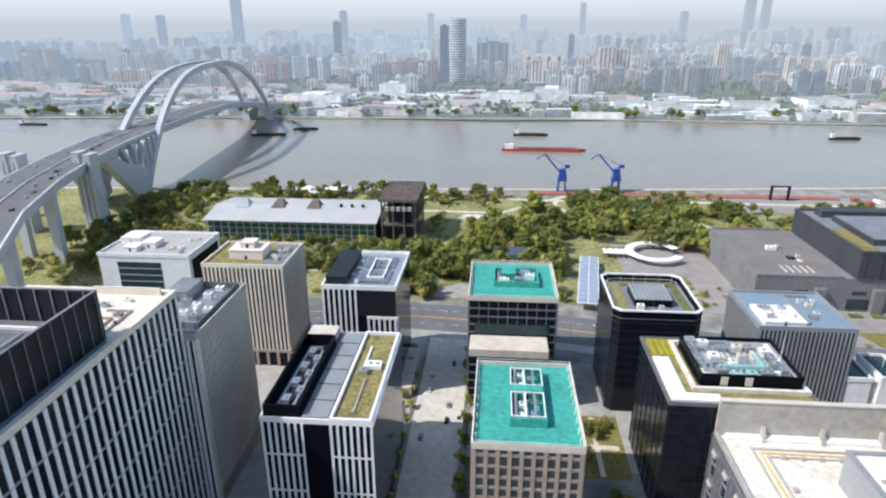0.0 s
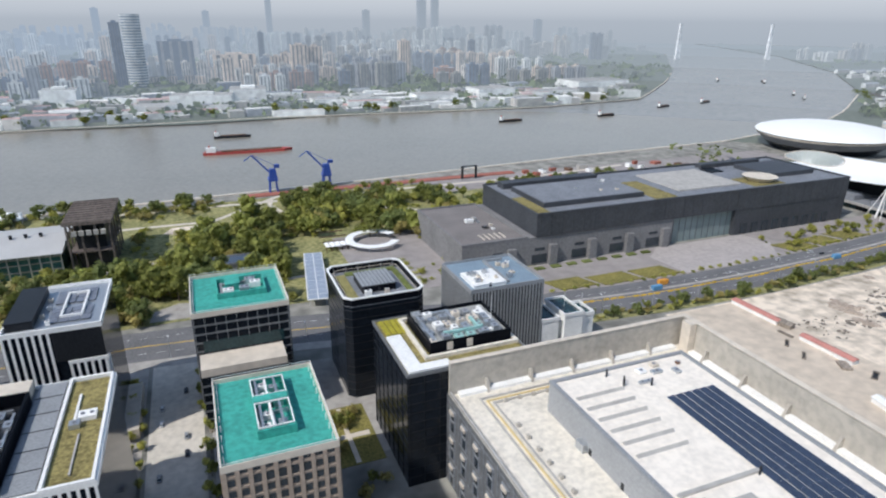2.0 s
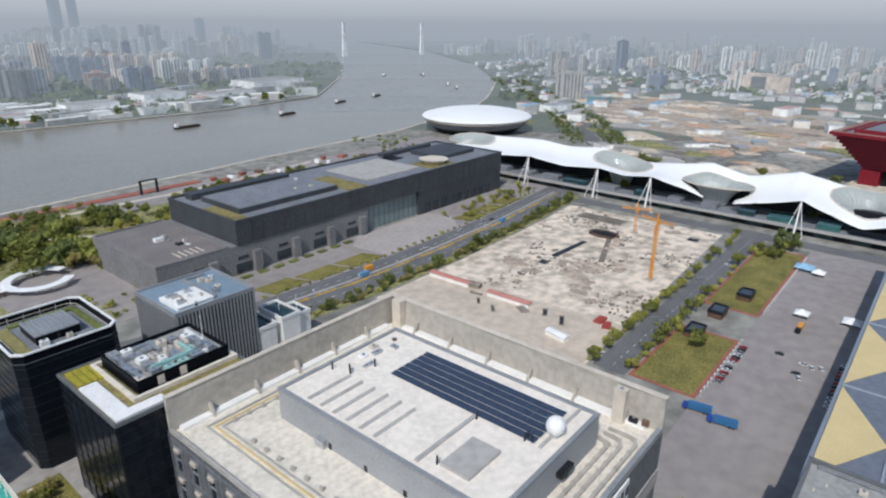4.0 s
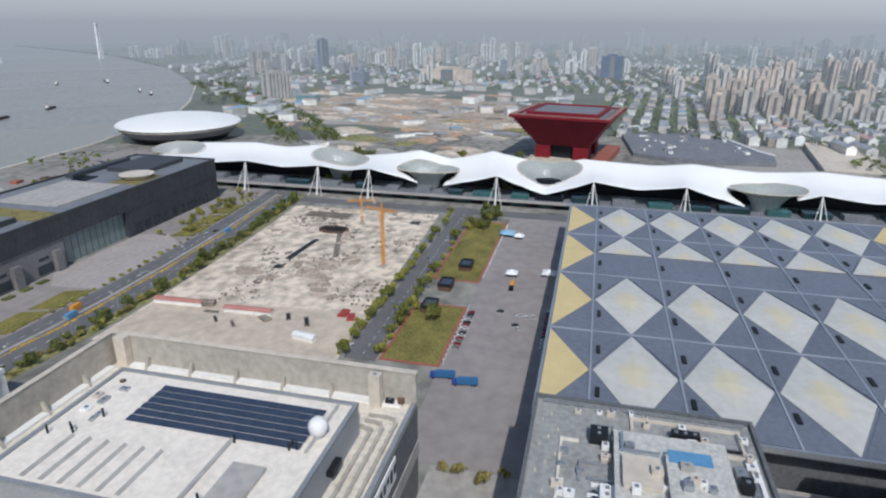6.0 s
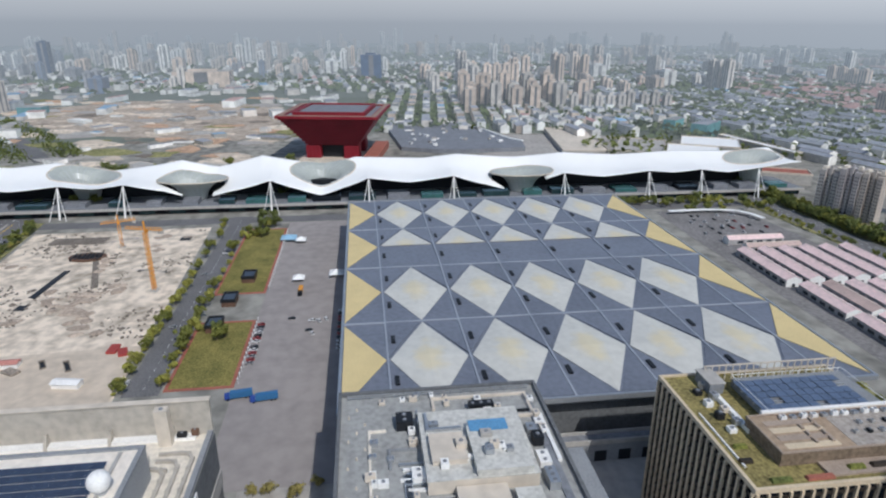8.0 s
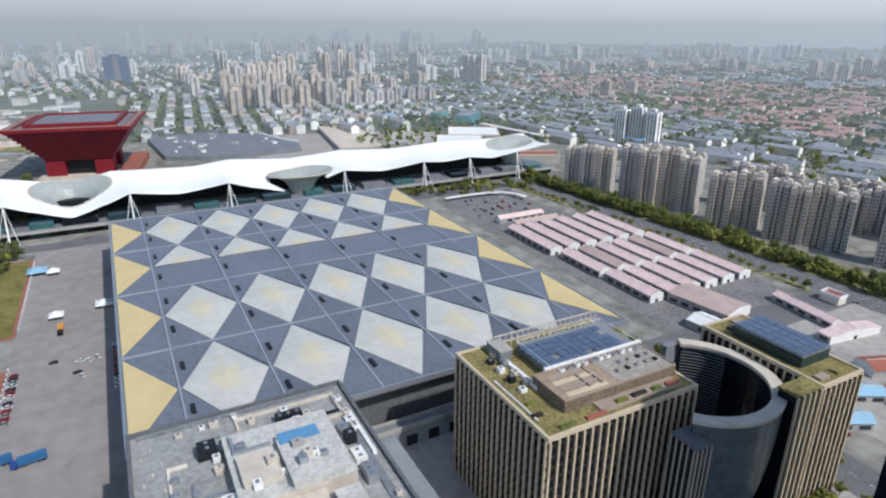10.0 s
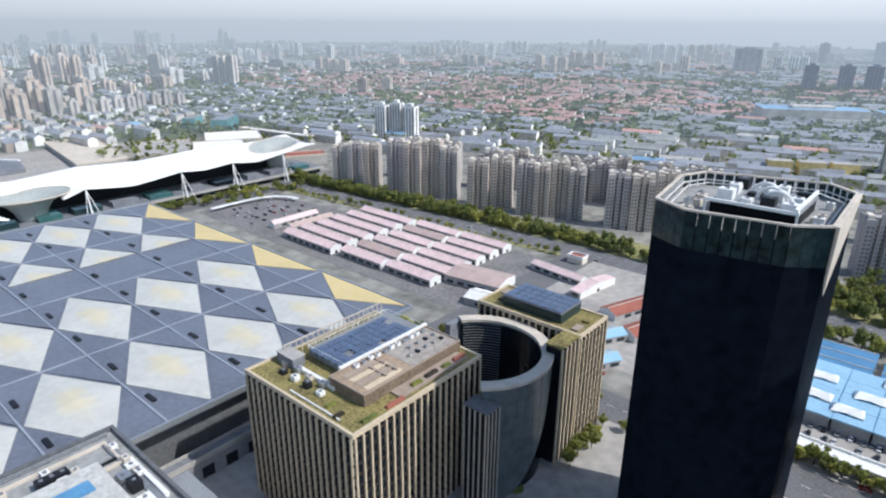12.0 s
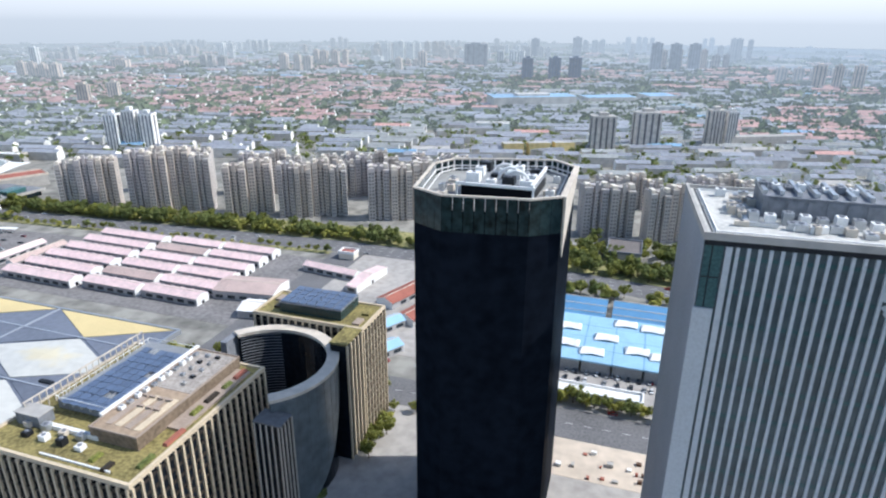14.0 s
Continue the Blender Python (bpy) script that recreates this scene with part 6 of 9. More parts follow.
for i in range(29):
    for j in range(11):
        x, y = -28 + 2 * i, -11 + 2.2 * j
        rise = math.exp(-((x + 14) / 8) ** 2) + 0.9 * math.exp(-((x - 19) / 7) ** 2) + 0.25 * math.exp(-((x - 4) / 5) ** 2)
        s.v.append((x, y, 5.2 + 5.5 * rise * max(0.0, 1 - abs(y) / 12) ** 0.8 + 0.8 * math.cos(x * 0.9) * (abs(y) / 11) ** 2))
for i in range(28):
    for j in range(10):
        a = i * 11 + j
        s.f.append((a, a + 11, a + 12, a + 1))
o = part("canopy", s, M_mem, t)
for p in o.data.polygons:
    p.use_smooth = True
o.modifiers.new("thick", "SOLIDIFY").thickness = 0.3
for i in range(9):
    for y in (-10.6, 10.6):
        part("post", Shape().tube((-27 + i * 6.75, y, 0), (-27 + i * 6.75, y, 4.6), 0.18, 0.15, 6), M_white, t)

# ---- white membrane promenade ----
axis = thing("membrane_promenade", 585, 0, 0, "long promenade under swooping white tent membrane with steel funnels", "promenade")
FRONT = [(-446, 35), (-420, 33), (-388, 28.5), (-358, 24.5), (-328, 28.5), (-300, 26), (-274, 28.5), (-230, 23.5), (-189, 28.5), (-160, 19), (-138, 12), (-112, 19), (-82, 28.5), (-42, 23), (-3, 28.5), (18, 20), (41, 12), (64, 20), (85, 28.5), (120, 19), (150, 12), (180, 21), (211, 28), (238, 24.5), (265, 28), (305, 24), (345, 28.5), (390, 24), (450, 28)]
BACK = [(-446, 38), (-420, 37.5), (-390, 35), (-325, 37), (-260, 34), (-202, 37.5), (-150, 34), (-92, 38.5), (-58, 35), (9, 37.5), (40, 31), (98, 41), (140, 31), (173, 38), (203, 33), (240, 29), (286, 38), (325, 34), (363, 37), (450, 33)]
MASTS = [-388, -328, -274, -189, -82, -3, 85, 211, 265, 345]


def smooth(line, u):
    u = min(max(u, line[0][0]), line[-1][0])
    i = next((k for k in range(len(line) - 1) if line[k][0] <= u <= line[k + 1][0]), len(line) - 2)
    (a, p), (b, q) = line[i], line[i + 1]
    f = (u - a) / (b - a)
    return p + (q - p) * f ** 1.2 if q > p else q + (p - q) * (1 - f) ** 1.2


FUNNELS = ((-402, 8, 0), (-152, -6, 1), (40, 13, 0), (158, -2, 1), (257, 12, 0), (448, 10, 0))
FX, FU = 19.0, 31.0


def canopy_z(x, u):
    """Height of the membrane at a place: a saddle between the front and the back edge."""
    zf, zb = smooth(FRONT, u), smooth(BACK, u)
    xf = -25 + (28.5 - zf) * 0.35
    v = min(1.0, max(0.0, (x - xf) / (28 - xf)))
    return zf + (zb - zf) * v ** 0.8 - 3.5 * math.sin(v * math.pi)


n, m = 441, 26
s = Shape()
for i in range(n + 1):
    u = -432 + 882 * i / n
    xf = -25 + (28.5 - smooth(FRONT, u)) * 0.35
    for j in range(m + 1):
        x = xf + (28 - xf) * j / m
        s.v.append((x, u, canopy_z(x, u)))
for i in range(n):
    for j in range(m):
        a = i * (m + 1) + j
        px_, py_, pz_ = s.v[a]
        if any(((px_ - x) / (FX - 1.5)) ** 2 + ((py_ - u) / (FU - 1.5)) ** 2 < 1 or (cutf and px_ < x and u - 22 < py_ < u + 8 + (px_ - x) * 0.2) for u, x, cutf in FUNNELS):
            continue
        s.f.append((a, a + m + 1, a + m + 2, a + 1))
mem = part("membrane", s, M_mem, axis)
for p in mem.data.polygons:
    p.use_smooth = True
sol = mem.modifiers.new("thick", "SOLIDIFY")
sol.thickness = 0.4
M_fun = mat("funnel_glass", (0.4, 0.425, 0.395), 0.4, 0.0, var=0.12, scale=0.08)
PROF = ((1.0, 0.0), (0.9, 0.6), (0.74, 2.4), (0.56, 6.0), (0.42, 11.5), (0.34, 18.0), (0.3, 40.0))


def funnel_point(x, u, f, drop, a):
    rim = max(26.0 if x < 0 else 0.0, canopy_z(x + FX * math.cos(a), u + FU * math.sin(a))) + 0.5
    return (FX * f * math.cos(a), FU * f * math.sin(a), max(7.1, rim - drop))


for u, x, cutf in FUNNELS:
    f, k = Shape(), 44
    for (f0, d0), (f1, d1) in zip(PROF, PROF[1:]):
        for i in range(k):
            a, b = 2 * math.pi * i / k, 2 * math.pi * (i + 1) / k
            f.add([funnel_point(x, u, f0, d0, a), funnel_point(x, u, f0, d0, b), funnel_point(x, u, f1, d1, b), funnel_point(x, u, f1, d1, a)], [(0, 1, 2, 3)])
    o = part("funnel", f, M_fun, axis, "grey glass and steel lattice funnel", at=(x, u, 0))
    for p in o.data.polygons:
        p.use_smooth = True
    r_ = Shape()
    for i in range(k):
        r_.beam(funnel_point(x, u, 1.01, -0.1, 2 * math.pi * i / k), funnel_point(x, u, 1.01, -0.1, 2 * math.pi * (i + 1.02) / k), 1.1, 0.9)
    part("rim", r_, M_pale, o)
    for i in range(22):
        a = 2 * math.pi * i / 22
        sl = Shape()
        for q, ((f0, d0), (f1, d1)) in enumerate(zip(PROF, PROF[1:])):
            sl.beam(funnel_point(x, u, f0, d0 - 0.1, a + 0.1 * q), funnel_point(x, u, f1, d1 - 0.1, a + 0.1 * (q + 1)), 0.3, 0.3)
        part("lattice_bar", sl, M_steel, o)
for u in MASTS:
    z = smooth(FRONT, u)
    o = part("mast", Shape().tube((-33, u, 0), (-26, u, z + 1), 0.9, 0.5, 8), M_white, axis)
    part("stay", Shape().tube((-37, u + 7, 0), (-26, u, z), 0.3, 0.25, 6), M_white, o)
    part("stay", Shape().tube((-37, u - 7, 0), (-26, u, z), 0.3, 0.25, 6), M_white, o)
part("deck", Shape().box(-28, 66, -440, 448, 5.5, 7), M_slate, axis)
part("deck_edge", Shape().box(-29, -28.02, -440, 448, 5.4, 7.6), M_concrete, axis)
part("concourse", Shape().box(-24, 60, -438, 446, 0, 5.48), M_glass, axis)
# dark block stands in for the deep shade beneath the membrane
part("shade_wall", Shape().box(14, 60, -395, 440, 7.004, 19), M_dark, axis)
for i in range(34):
    part("bay", Shape().box(-24.6, -24.02, -436 + i * 26, -422 + i * 26, 0.4, 4.6), M_teal, axis)
rk = random.Random(3)
for i in range(27):
    part("kiosk", Shape().box(-22, -8 + rk.uniform(-4, 8), -425 + i * 32, -425 + i * 32 + rk.uniform(12, 26), 7.004, 7.004 + rk.uniform(3, 5)), rk.choice((M_teal, M_glass, M_slate, M_slate, M_hallglass, M_teal)), axis)
for i in range(54):
    part("rail_post", Shape().box(-30.9, -30.7, -0.1, 0.1, 8, 9.2), M_steel, axis, at=(0, -430 + i * 16, 0))

# ---- arena ----
t = thing("arena", 803, 597, 0, "white saucer-shaped arena with dark glazed underside", "arena")
t.rotation_euler = (0, 0, radians(-57))
k = 56


def ell(a, b):
    return [(a * math.cos(2 * math.pi * i / k), b * math.sin(2 * math.pi * i / k)) for i in range(k)]


part("foot", Shape().prism(ell(87 * 0.76, 94 * 0.76), 0, 9, ell(87 * 0.86, 94 * 0.86)), M_glass, t)
part("underside", Shape().prism(ell(87 * 0.86, 94 * 0.86), 9.004, 18, ell(87 * 0.975, 94 * 0.975)), M_slate, t)
part("lower_rim", Shape().prism(ell(87 * 0.975, 94 * 0.975), 18.004, 20, ell(87 * 0.985, 94 * 0.985)), M_pale, t)
part("dark_band", Shape().prism(ell(87 * 0.97, 94 * 0.97), 20.004, 21.5, ell(87 * 0.98, 94 * 0.98)), M_dark, t)
part("rim", Shape().prism(ell(87 * 1.0, 94 * 1.0), 21.504, 23.5, ell(87 * 0.975, 94 * 0.975)), M_white, t)
dome = Shape()
lev = [(0.975, 23.5), (0.86, 26.4), (0.68, 29.4), (0.45, 31.8), (0.2, 33)]
for (f, z), (f2, z2) in zip(lev, lev[1:]):
    p, q = ell(87 * f, 94 * f), ell(87 * f2, 94 * f2)
    for i in range(k):
        j = (i + 1) % k
        dome.add([(*p[i], z), (*p[j], z), (*q[j], z2), (*q[i], z2)], [(0, 1, 2, 3)])
dome.add([(*p_, 33) for p_ in ell(87 * 0.2, 94 * 0.2)], [tuple(range(k))])
part("dome", dome, M_mem, t)

# ---- red corbelled pavilion ----
t = thing("crown_pavilion", 806, 33, 0, "vermilion inverted-pyramid pavilion on four great columns", "pavilion")
t.rotation_euler = (0, 0, radians(-10))
for sx in (-1, 1):
    for sy in (-1, 1):
        part("column", Shape().box(sx * 27 - 10.5, sx * 27 + 10.5, sy * 27 - 10.5, sy * 27 + 10.5, 0, 20), M_red, t)
        for k2 in range(4):
            part("column_rib", Shape().box(sx * 27 - 10.9, sx * 27 + 10.9, sy * 27 - 9 + k2 * 5.4, sy * 27 - 7.2 + k2 * 5.4, 0, 19.6), M_red, t)
part("core", Shape().box(-28, 28, -28, 28, 0, 19.9), M_dark, t)
part("plinth", Shape().box(-46, 46, -46, 46, 0, 3.2), M_pale, t)
for i in range(10):
    r = 38.5 + i * 3.05
    z = 20 + i * 3.68
    part("tier", Shape().box(-r, r, -r, r, z + 1.7, z + 3.676), M_red, t)
    part("tier_core", Shape().box(-r + 3.2, r - 3.2, -r + 3.2, r - 3.2, z, z + 1.698), M_red, t)
part("top", Shape().ring4(-69.5, 69.5, -69.5, 69.5, 10, 56.8, 60), M_red, t)
part("top_deck", Shape().box(-59.4, 59.4, -59.4, 59.4, 56.81, 58.4), M_slate, t)
part("eave_strip", Shape().ring4(-67, 67, -67, 67, 5, 60.004, 60.4), mat("pavilion_paving", (0.3, 0.22, 0.17), 0.8), t)
part("upper_ring", Shape().ring4(-50, 50, -50, 50, 4, 58.404, 63), M_red, t)
part("upper_deck", Shape().box(-45.9, 45.9, -45.9, 45.9, 58.404, 61), M_slate, t)
part("terrace", Shape().box(-66, 66, -66, -46, 0, 9), M_redroof, t)
t.scale = (0.88, 0.88, 0.97)
# low curved halls behind the promenade
for (x, y, a, b, h, rot, m1) in ((690, 190, 60, 18, 12, 30, M_slate), (705, 235, 56, 16, 10, 34, M_concrete)):
    o = thing("curved_hall", x, y, 0, "low grey hall with a curved roof", "hall", turn=rot)
    part("shell", Shape().prism(ell(a, b), 0, h * 0.7), M_grey, o)
    part("roof", Shape().prism(ell(a * 1.03, b * 1.03), h * 0.7 + 0.004, h, ell(a * 0.8, b * 0.75)), m1, o)
    part("rim", Shape().wall(ell(a * 1.05, b * 1.05), 1.5, h * 0.7, h * 0.86), M_pale, o)
o = thing("sunken_court", 0, 0, 0, "dark grey curved court roof with a white rim", "hall")
CR = [(1010, -36), (1042, -58), (1058, -92), (1046, -130), (1008, -164), (945, -188), (874, -207), (850, -222)]
part("roof", Shape().prism(CR + [(806, -215), (800, -136), (806, -90), (826, -50)], 0, 5.6), M_slate, o)
rs = Shape()
for (xa, ya), (xb, yb) in zip(CR, CR[1:]):
    rs.beam((xa, ya, 6.2), (xb, yb, 6.2), 3.5, 1.4)
part("rim", rs, M_white, o)
rk2 = random.Random(8)
for i in range(26):
    x, y = rk2.uniform(812, 1000), rk2.uniform(-190, -60)
    if x > 960 and not -140 < y < -60:
        continue
    unit(x, y, 5.6, rk2.uniform(3, 12), rk2.uniform(2, 7), rk2.uniform(1.2, 3.4), rk2.choice((0, 20, 90)), rk2.choice((M_white, M_concrete, M_grey, M_white)), "low white stall on the court roof")
for (x, y, ww, dd, h, m1, tn) in ((772, -458, 66, 72, 14, M_mem, -28), (712, -402, 52, 60, 17, M_mem, -28), (790, -370, 96, 60, 8, M_concrete, -28), (860, -300, 180, 60, 6, M_pale, -8), (614, -456, 26, 52, 11, M_redroof, -26), (767, -523, 136, 13, 12, M_mem, 10)):
    o, w, d = block("low_hall", x - ww / 2, x + ww / 2, y - dd / 2, y + dd / 2, h, "low pale hall with flat roof beyond the promenade", body=M_concrete, rim=M_pale, cap=m1, turn=tn, category="hall")
    for i in range(int(ww / 12)):
        part("window", Shape().box(-w / 2 + 4 + i * 12, -w / 2 + 11 + i * 12, -d / 2 - 0.1, -d / 2 - 0.01, 2, h * 0.6), M_win, o)

# ---- arch bridge ----
br = thing("arch_bridge", 0, 0, 0, "grey-white steel arch bridge with a broad road deck", "bridge")
M_br = mat("bridge_paint", (0.5, 0.505, 0.52), 0.55, var=0.12, scale=0.05)
DECK = [(-225, 180, 50), (-268, 260, 54), (-306, 330, 56), (-334, 404, 57.5), (-356, 483, 58), (-370, 560, 58.5), (-380, 640, 58.5), (-394, 760, 57), (-406, 880, 53), (-418, 990, 42), (-428, 1080, 27), (-440, 1200, 14), (-452, 1330, 6), (-456, 1380, 4)]


def along(pts, width, z_off, h, material, name, lab=""):
    s = Shape()
    for k2, (x, y, z) in enumerate(pts):
        a, b = Vector(pts[max(0, k2 - 1)][:2]), Vector(pts[min(len(pts) - 1, k2 + 1)][:2])
        nrm = (b - a).normalized()
        nx, ny = nrm.y, -nrm.x
        o = width if isinstance(width, tuple) else (-width / 2, width / 2)
        for q in o:
            for zz in (z + z_off - h, z + z_off):
                s.v.append((x + nx * q, y + ny * q, zz))
    for k2 in range(len(pts) - 1):
        a, b = 4 * k2, 4 * k2 + 4
        s.f += [(a + 1, b + 1, b + 3, a + 3), (a, a + 2, b + 2, b), (a, b, b + 1, a + 1), (a + 2, a + 3, b + 3, b + 2)]
    return part(name, s, material, br, lab)


along(DECK, 42, 0, 3.0, M_br, "deck")
along(DECK, (-19, 19), 0.06, 0.05, M_asphalt, "roadway")
along(DECK, (-21, -20.4), 1.1, 1.1, M_white, "railing")
along(DECK, (20.4, 21), 1.1, 1.1, M_white, "railing")
along(DECK, (-0.4, 0.4), 0.9, 0.8, M_br, "median")
A0, A1 = Vector((-366, 562, 0)), Vector((-428, 1098, 0))
side = Vector((A1.y - A0.y, -(A1.x - A0.x), 0)).normalized()


def arch_pt(q, sgn):
    p = A0.lerp(A1, q)
    z = 108 * (1 - abs(1 - 2 * q) ** 2.8)
    off = 22 - 9.0 * (4 * q * (1 - q))
    return p + side * (sgn * off) + Vector((0, 0, z + 2))


for sgn in (-1, 1):
    s = Shape()
    for i in range(40):
        s.beam(arch_pt(i / 40, sgn), arch_pt((i + 1.05) / 40, sgn), 5.5, 7)
    part("arch_rib", s, M_br, br)
for i in range(9, 32):
    s = Shape().beam(arch_pt(i / 40, -1), arch_pt(i / 40, 1), 2.0, 2.2)
    part("cross_beam", s, M_br, br)
for i in range(9, 32, 1):
    for sgn in (-1, 1):
        p = arch_pt(i / 40, sgn)
        part("hanger", Shape().tube(p, (p.x, p.y, float(np.interp(p.y, [k2[1] for k2 in DECK], [k2[2] for k2 in DECK]))), 0.15, 0.15, 5), M_br, br)
for i in (1, 2, 3, 4, 5, 35, 36, 37, 38, 39):
    for sgn in (-1, 1):
        p = arch_pt(i / 40, sgn)
        zd = float(np.interp(p.y, [k2[1] for k2 in DECK], [k2[2] for k2 in DECK])) - 3
        if p.z < zd - 2:
            part("spandrel_column", Shape().beam((p.x, p.y, p.z), (p.x, p.y, zd), 3, 4), M_br, br)
p = A0
for sgn in (-1, 1):
    c = p + side * (sgn * 20)
    part("springing", Shape().add([(c.x - 4, c.y - 4, -3), (c.x + 4, c.y - 4, -3), (c.x + 4, c.y - 58, 50), (c.x - 4, c.y - 58, 50), (c.x - 4, c.y - 60, 55), (c.x + 4, c.y - 60, 55), (c.x - 4, c.y + 6, 30), (c.x + 4, c.y + 6, 30), (c.x - 4, c.y + 10, 6), (c.x + 4, c.y + 10, 6)],
         [(0, 1, 2, 3), (3, 2, 5, 4), (0, 3, 4, 6, 8), (1, 9, 7, 5, 2), (4, 5, 7, 6), (6, 7, 9, 8), (0, 8, 9, 1)]), M_br, br)
    for k2 in range(4):
        part("raker", Shape().beam((c.x, c.y - 8 + k2 * 1.0, 26), (c.x, c.y - 48 + k2 * 20, 55), 6, 4), M_br, br)
    c = A1 + side * (sgn * 20)
    part("springing", Shape().box(c.x - 6, c.x + 6, c.y - 14, c.y + 30, -3, 14), M_br, br)
for (x, y) in ((-332, 468), (-388, 460)):
    # lift towers that rise beside the deck
    tw = part("lift_tower", Shape().box(x - 7.4, x - 1.6, y - 6, y + 6, 0, 65.5).box(x + 1.6, x + 7.4, y - 6, y + 6, 0, 64).box(x - 1.59, x + 1.59, y - 4.4, y + 4.4, 0, 62), M_br, br)
    part("groove", Shape().box(x - 5.2, x - 4.2, y - 6.14, y - 6.01, 0.5, 60).box(x + 3.6, x + 4.6, y - 6.14, y - 6.01, 0.5, 60), M_slate, tw)
    part("cap", Shape().box(x - 7.8, x - 1.2, y - 6.4, y + 6.4, 65.504, 66.6).box(x + 1.2, x + 7.8, y - 6.4, y + 6.4, 64.004, 65), M_br, tw)
for (x, y) in ((-314, 396), (-345, 404), (-286, 318), (-318, 330), (-262, 250), (-292, 262)):
    zt = float(np.interp(y, [k2[1] for k2 in DECK], [k2[2] for k2 in DECK])) - 3
    part("pier", Shape().prism([(x - 3, y - 2.6), (x + 3, y - 2.6), (x + 3, y + 2.6), (x - 3, y + 2.6)], 0, zt - 5, [(x - 4, y - 2.6), (x + 4, y - 2.6), (x + 4, y + 2.6), (x - 4, y + 2.6)]), M_br, br)
for (xa, ya), (xb, yb) in (((-314, 396), (-345, 404)), ((-286, 318), (-318, 330)), ((-262, 250), (-292, 262)), ((-332, 468), (-388, 460))):
    zt = float(np.interp((ya + yb) / 2, [k2[1] for k2 in DECK], [k2[2] for k2 in DECK])) - 3.02
    part("crosshead", Shape().beam((xa + 4, ya, zt - 2.5), (xb - 4, yb, zt - 2.5), 5.6, 5), M_br, br)
along(DECK, (-19.6, -16.6), -3.02, 4, M_br, "girder")
along(DECK, (16.6, 19.6), -3.02, 4, M_br, "girder")
for (x, y) in ((-447, 1270), (-436, 1160)):
    zt = float(np.interp(y, [k2[1] for k2 in DECK], [k2[2] for k2 in DECK])) - 3
    part("pier", Shape().box(x - 16, x + 16, y - 3, y + 3, 0, zt), M_br, br)

# ---- quay cranes ----
def quay_crane(x, y):
    t = thing("quay_crane", x, y, 0, "blue quay crane with raised lattice jib", "crane", "quay cranes")
    for sx in (-4, 4):
        for sy in (-4, 4):
            part("leg", Shape().beam((sx, sy, 0), (sx * 0.7, sy * 0.7, 12), 1.0, 1.0), M_cblue, t)
    part("portal", Shape().box(-4.5, 4.5, -4.5, 4.5, 12.004, 14.5), M_cblue, t)
    part("cabin", Shape().prism([(-3.6, -4), (4.5, -4), (4.5, 4), (-3.6, 4)], 14.504, 24, [(-2.5, -3), (3, -3), (3, 3), (-2.5, 3)]), M_cblue, t)
    part("jib", Shape().beam((-2, 0, 20), (-18, 2, 38), 1.3, 1.5).beam((-18, 2, 38), (-26, 2, 33), 0.7, 0.8), M_cblue, t)
    part("stay", Shape().beam((3, 0, 27), (-17, 2, 38), 0.35, 0.35).beam((2, 0, 23), (3, 0, 28), 1.2, 1.2), M_cblue, t)
    part("counterweight", Shape().box(3, 7, -2, 2, 25, 28), M_cblue, t)


quay_crane(66, 620)
quay_crane(120, 623)
setting("quay", Shape().box(40, 330, 606, 617, 0, 1.0), M_redroof, "reddish paved quay edge", "quay")
tagged(part("jetty_frame", Shape().box(262, 264, 600, 602, 1, 14).box(278, 280, 600, 602, 1, 14).box(262, 280, 600, 602, 14.01, 15), M_dark), "dark steel goods frame on the quay", "frame")


# ---- boats ----
def barge(x, y, ln, wd, material, label, turn=0, house=True):
    t = thing("barge", x, y, -1.6, label, "barge", "river barges", turn=turn)
    a, b = ln / 2, wd / 2
    part("hull", Shape().prism([(-a, -b * 0.6), (a * 0.8, -b), (a, 0), (a * 0.8, b), (-a, b * 0.6), (-a * 0.98, 0)][::1], -0.5, 3.2), material, t)
    part("hold", Shape().box(-a * 0.6, a * 0.75, -b * 0.6, b * 0.6, 3.204, 4.2), M_rust, t)
    if house:
        part("wheelhouse", Shape().box(-a * 0.93, -a * 0.72, -b * 0.5, b * 0.5, 3.204, 9), M_white, t)
        part("windows", Shape().box(-a * 0.74, -a * 0.715, -b * 0.45, b * 0.45, 6.5, 8), M_win, t)
        part("funnel", Shape().tube((-a * 0.86, 0, 9), (-a * 0.86, 0, 12), 0.8, 0.7, 8), M_hull, t)


barge(62, 838, 112, 15, M_hull, "long red river barge with white wheelhouse")
barge(50, 955, 52, 9, M_dark, "dark low river barge")
barge(-352, 930, 52, 8, M_dark, "dark low river barge", 8)
barge(-310, 985, 40, 8, M_dark, "dark low river barge", 8)
barge(-790, 1000, 50, 9, M_dark, "dark low river barge")
barge(505, 950, 46, 8, M_dark, "dark low river barge", 5)
barge(700, 950, 40, 8, M_dark, "dark low river barge", 10)
barge(880, 1010, 40, 8, M_dark, "dark low river barge", 20)
barge(1010, 1035, 34, 8, M_dark, "dark low river barge", 20)
barge(1500, 1330, 70, 12, M_dark, "dark river freighter under way", 45)
for x, y in ((1320, 1080), (1270, 1010), (1400, 1400)):
    barge(x, y, 36, 8, M_dark, "dark low river barge", 40)


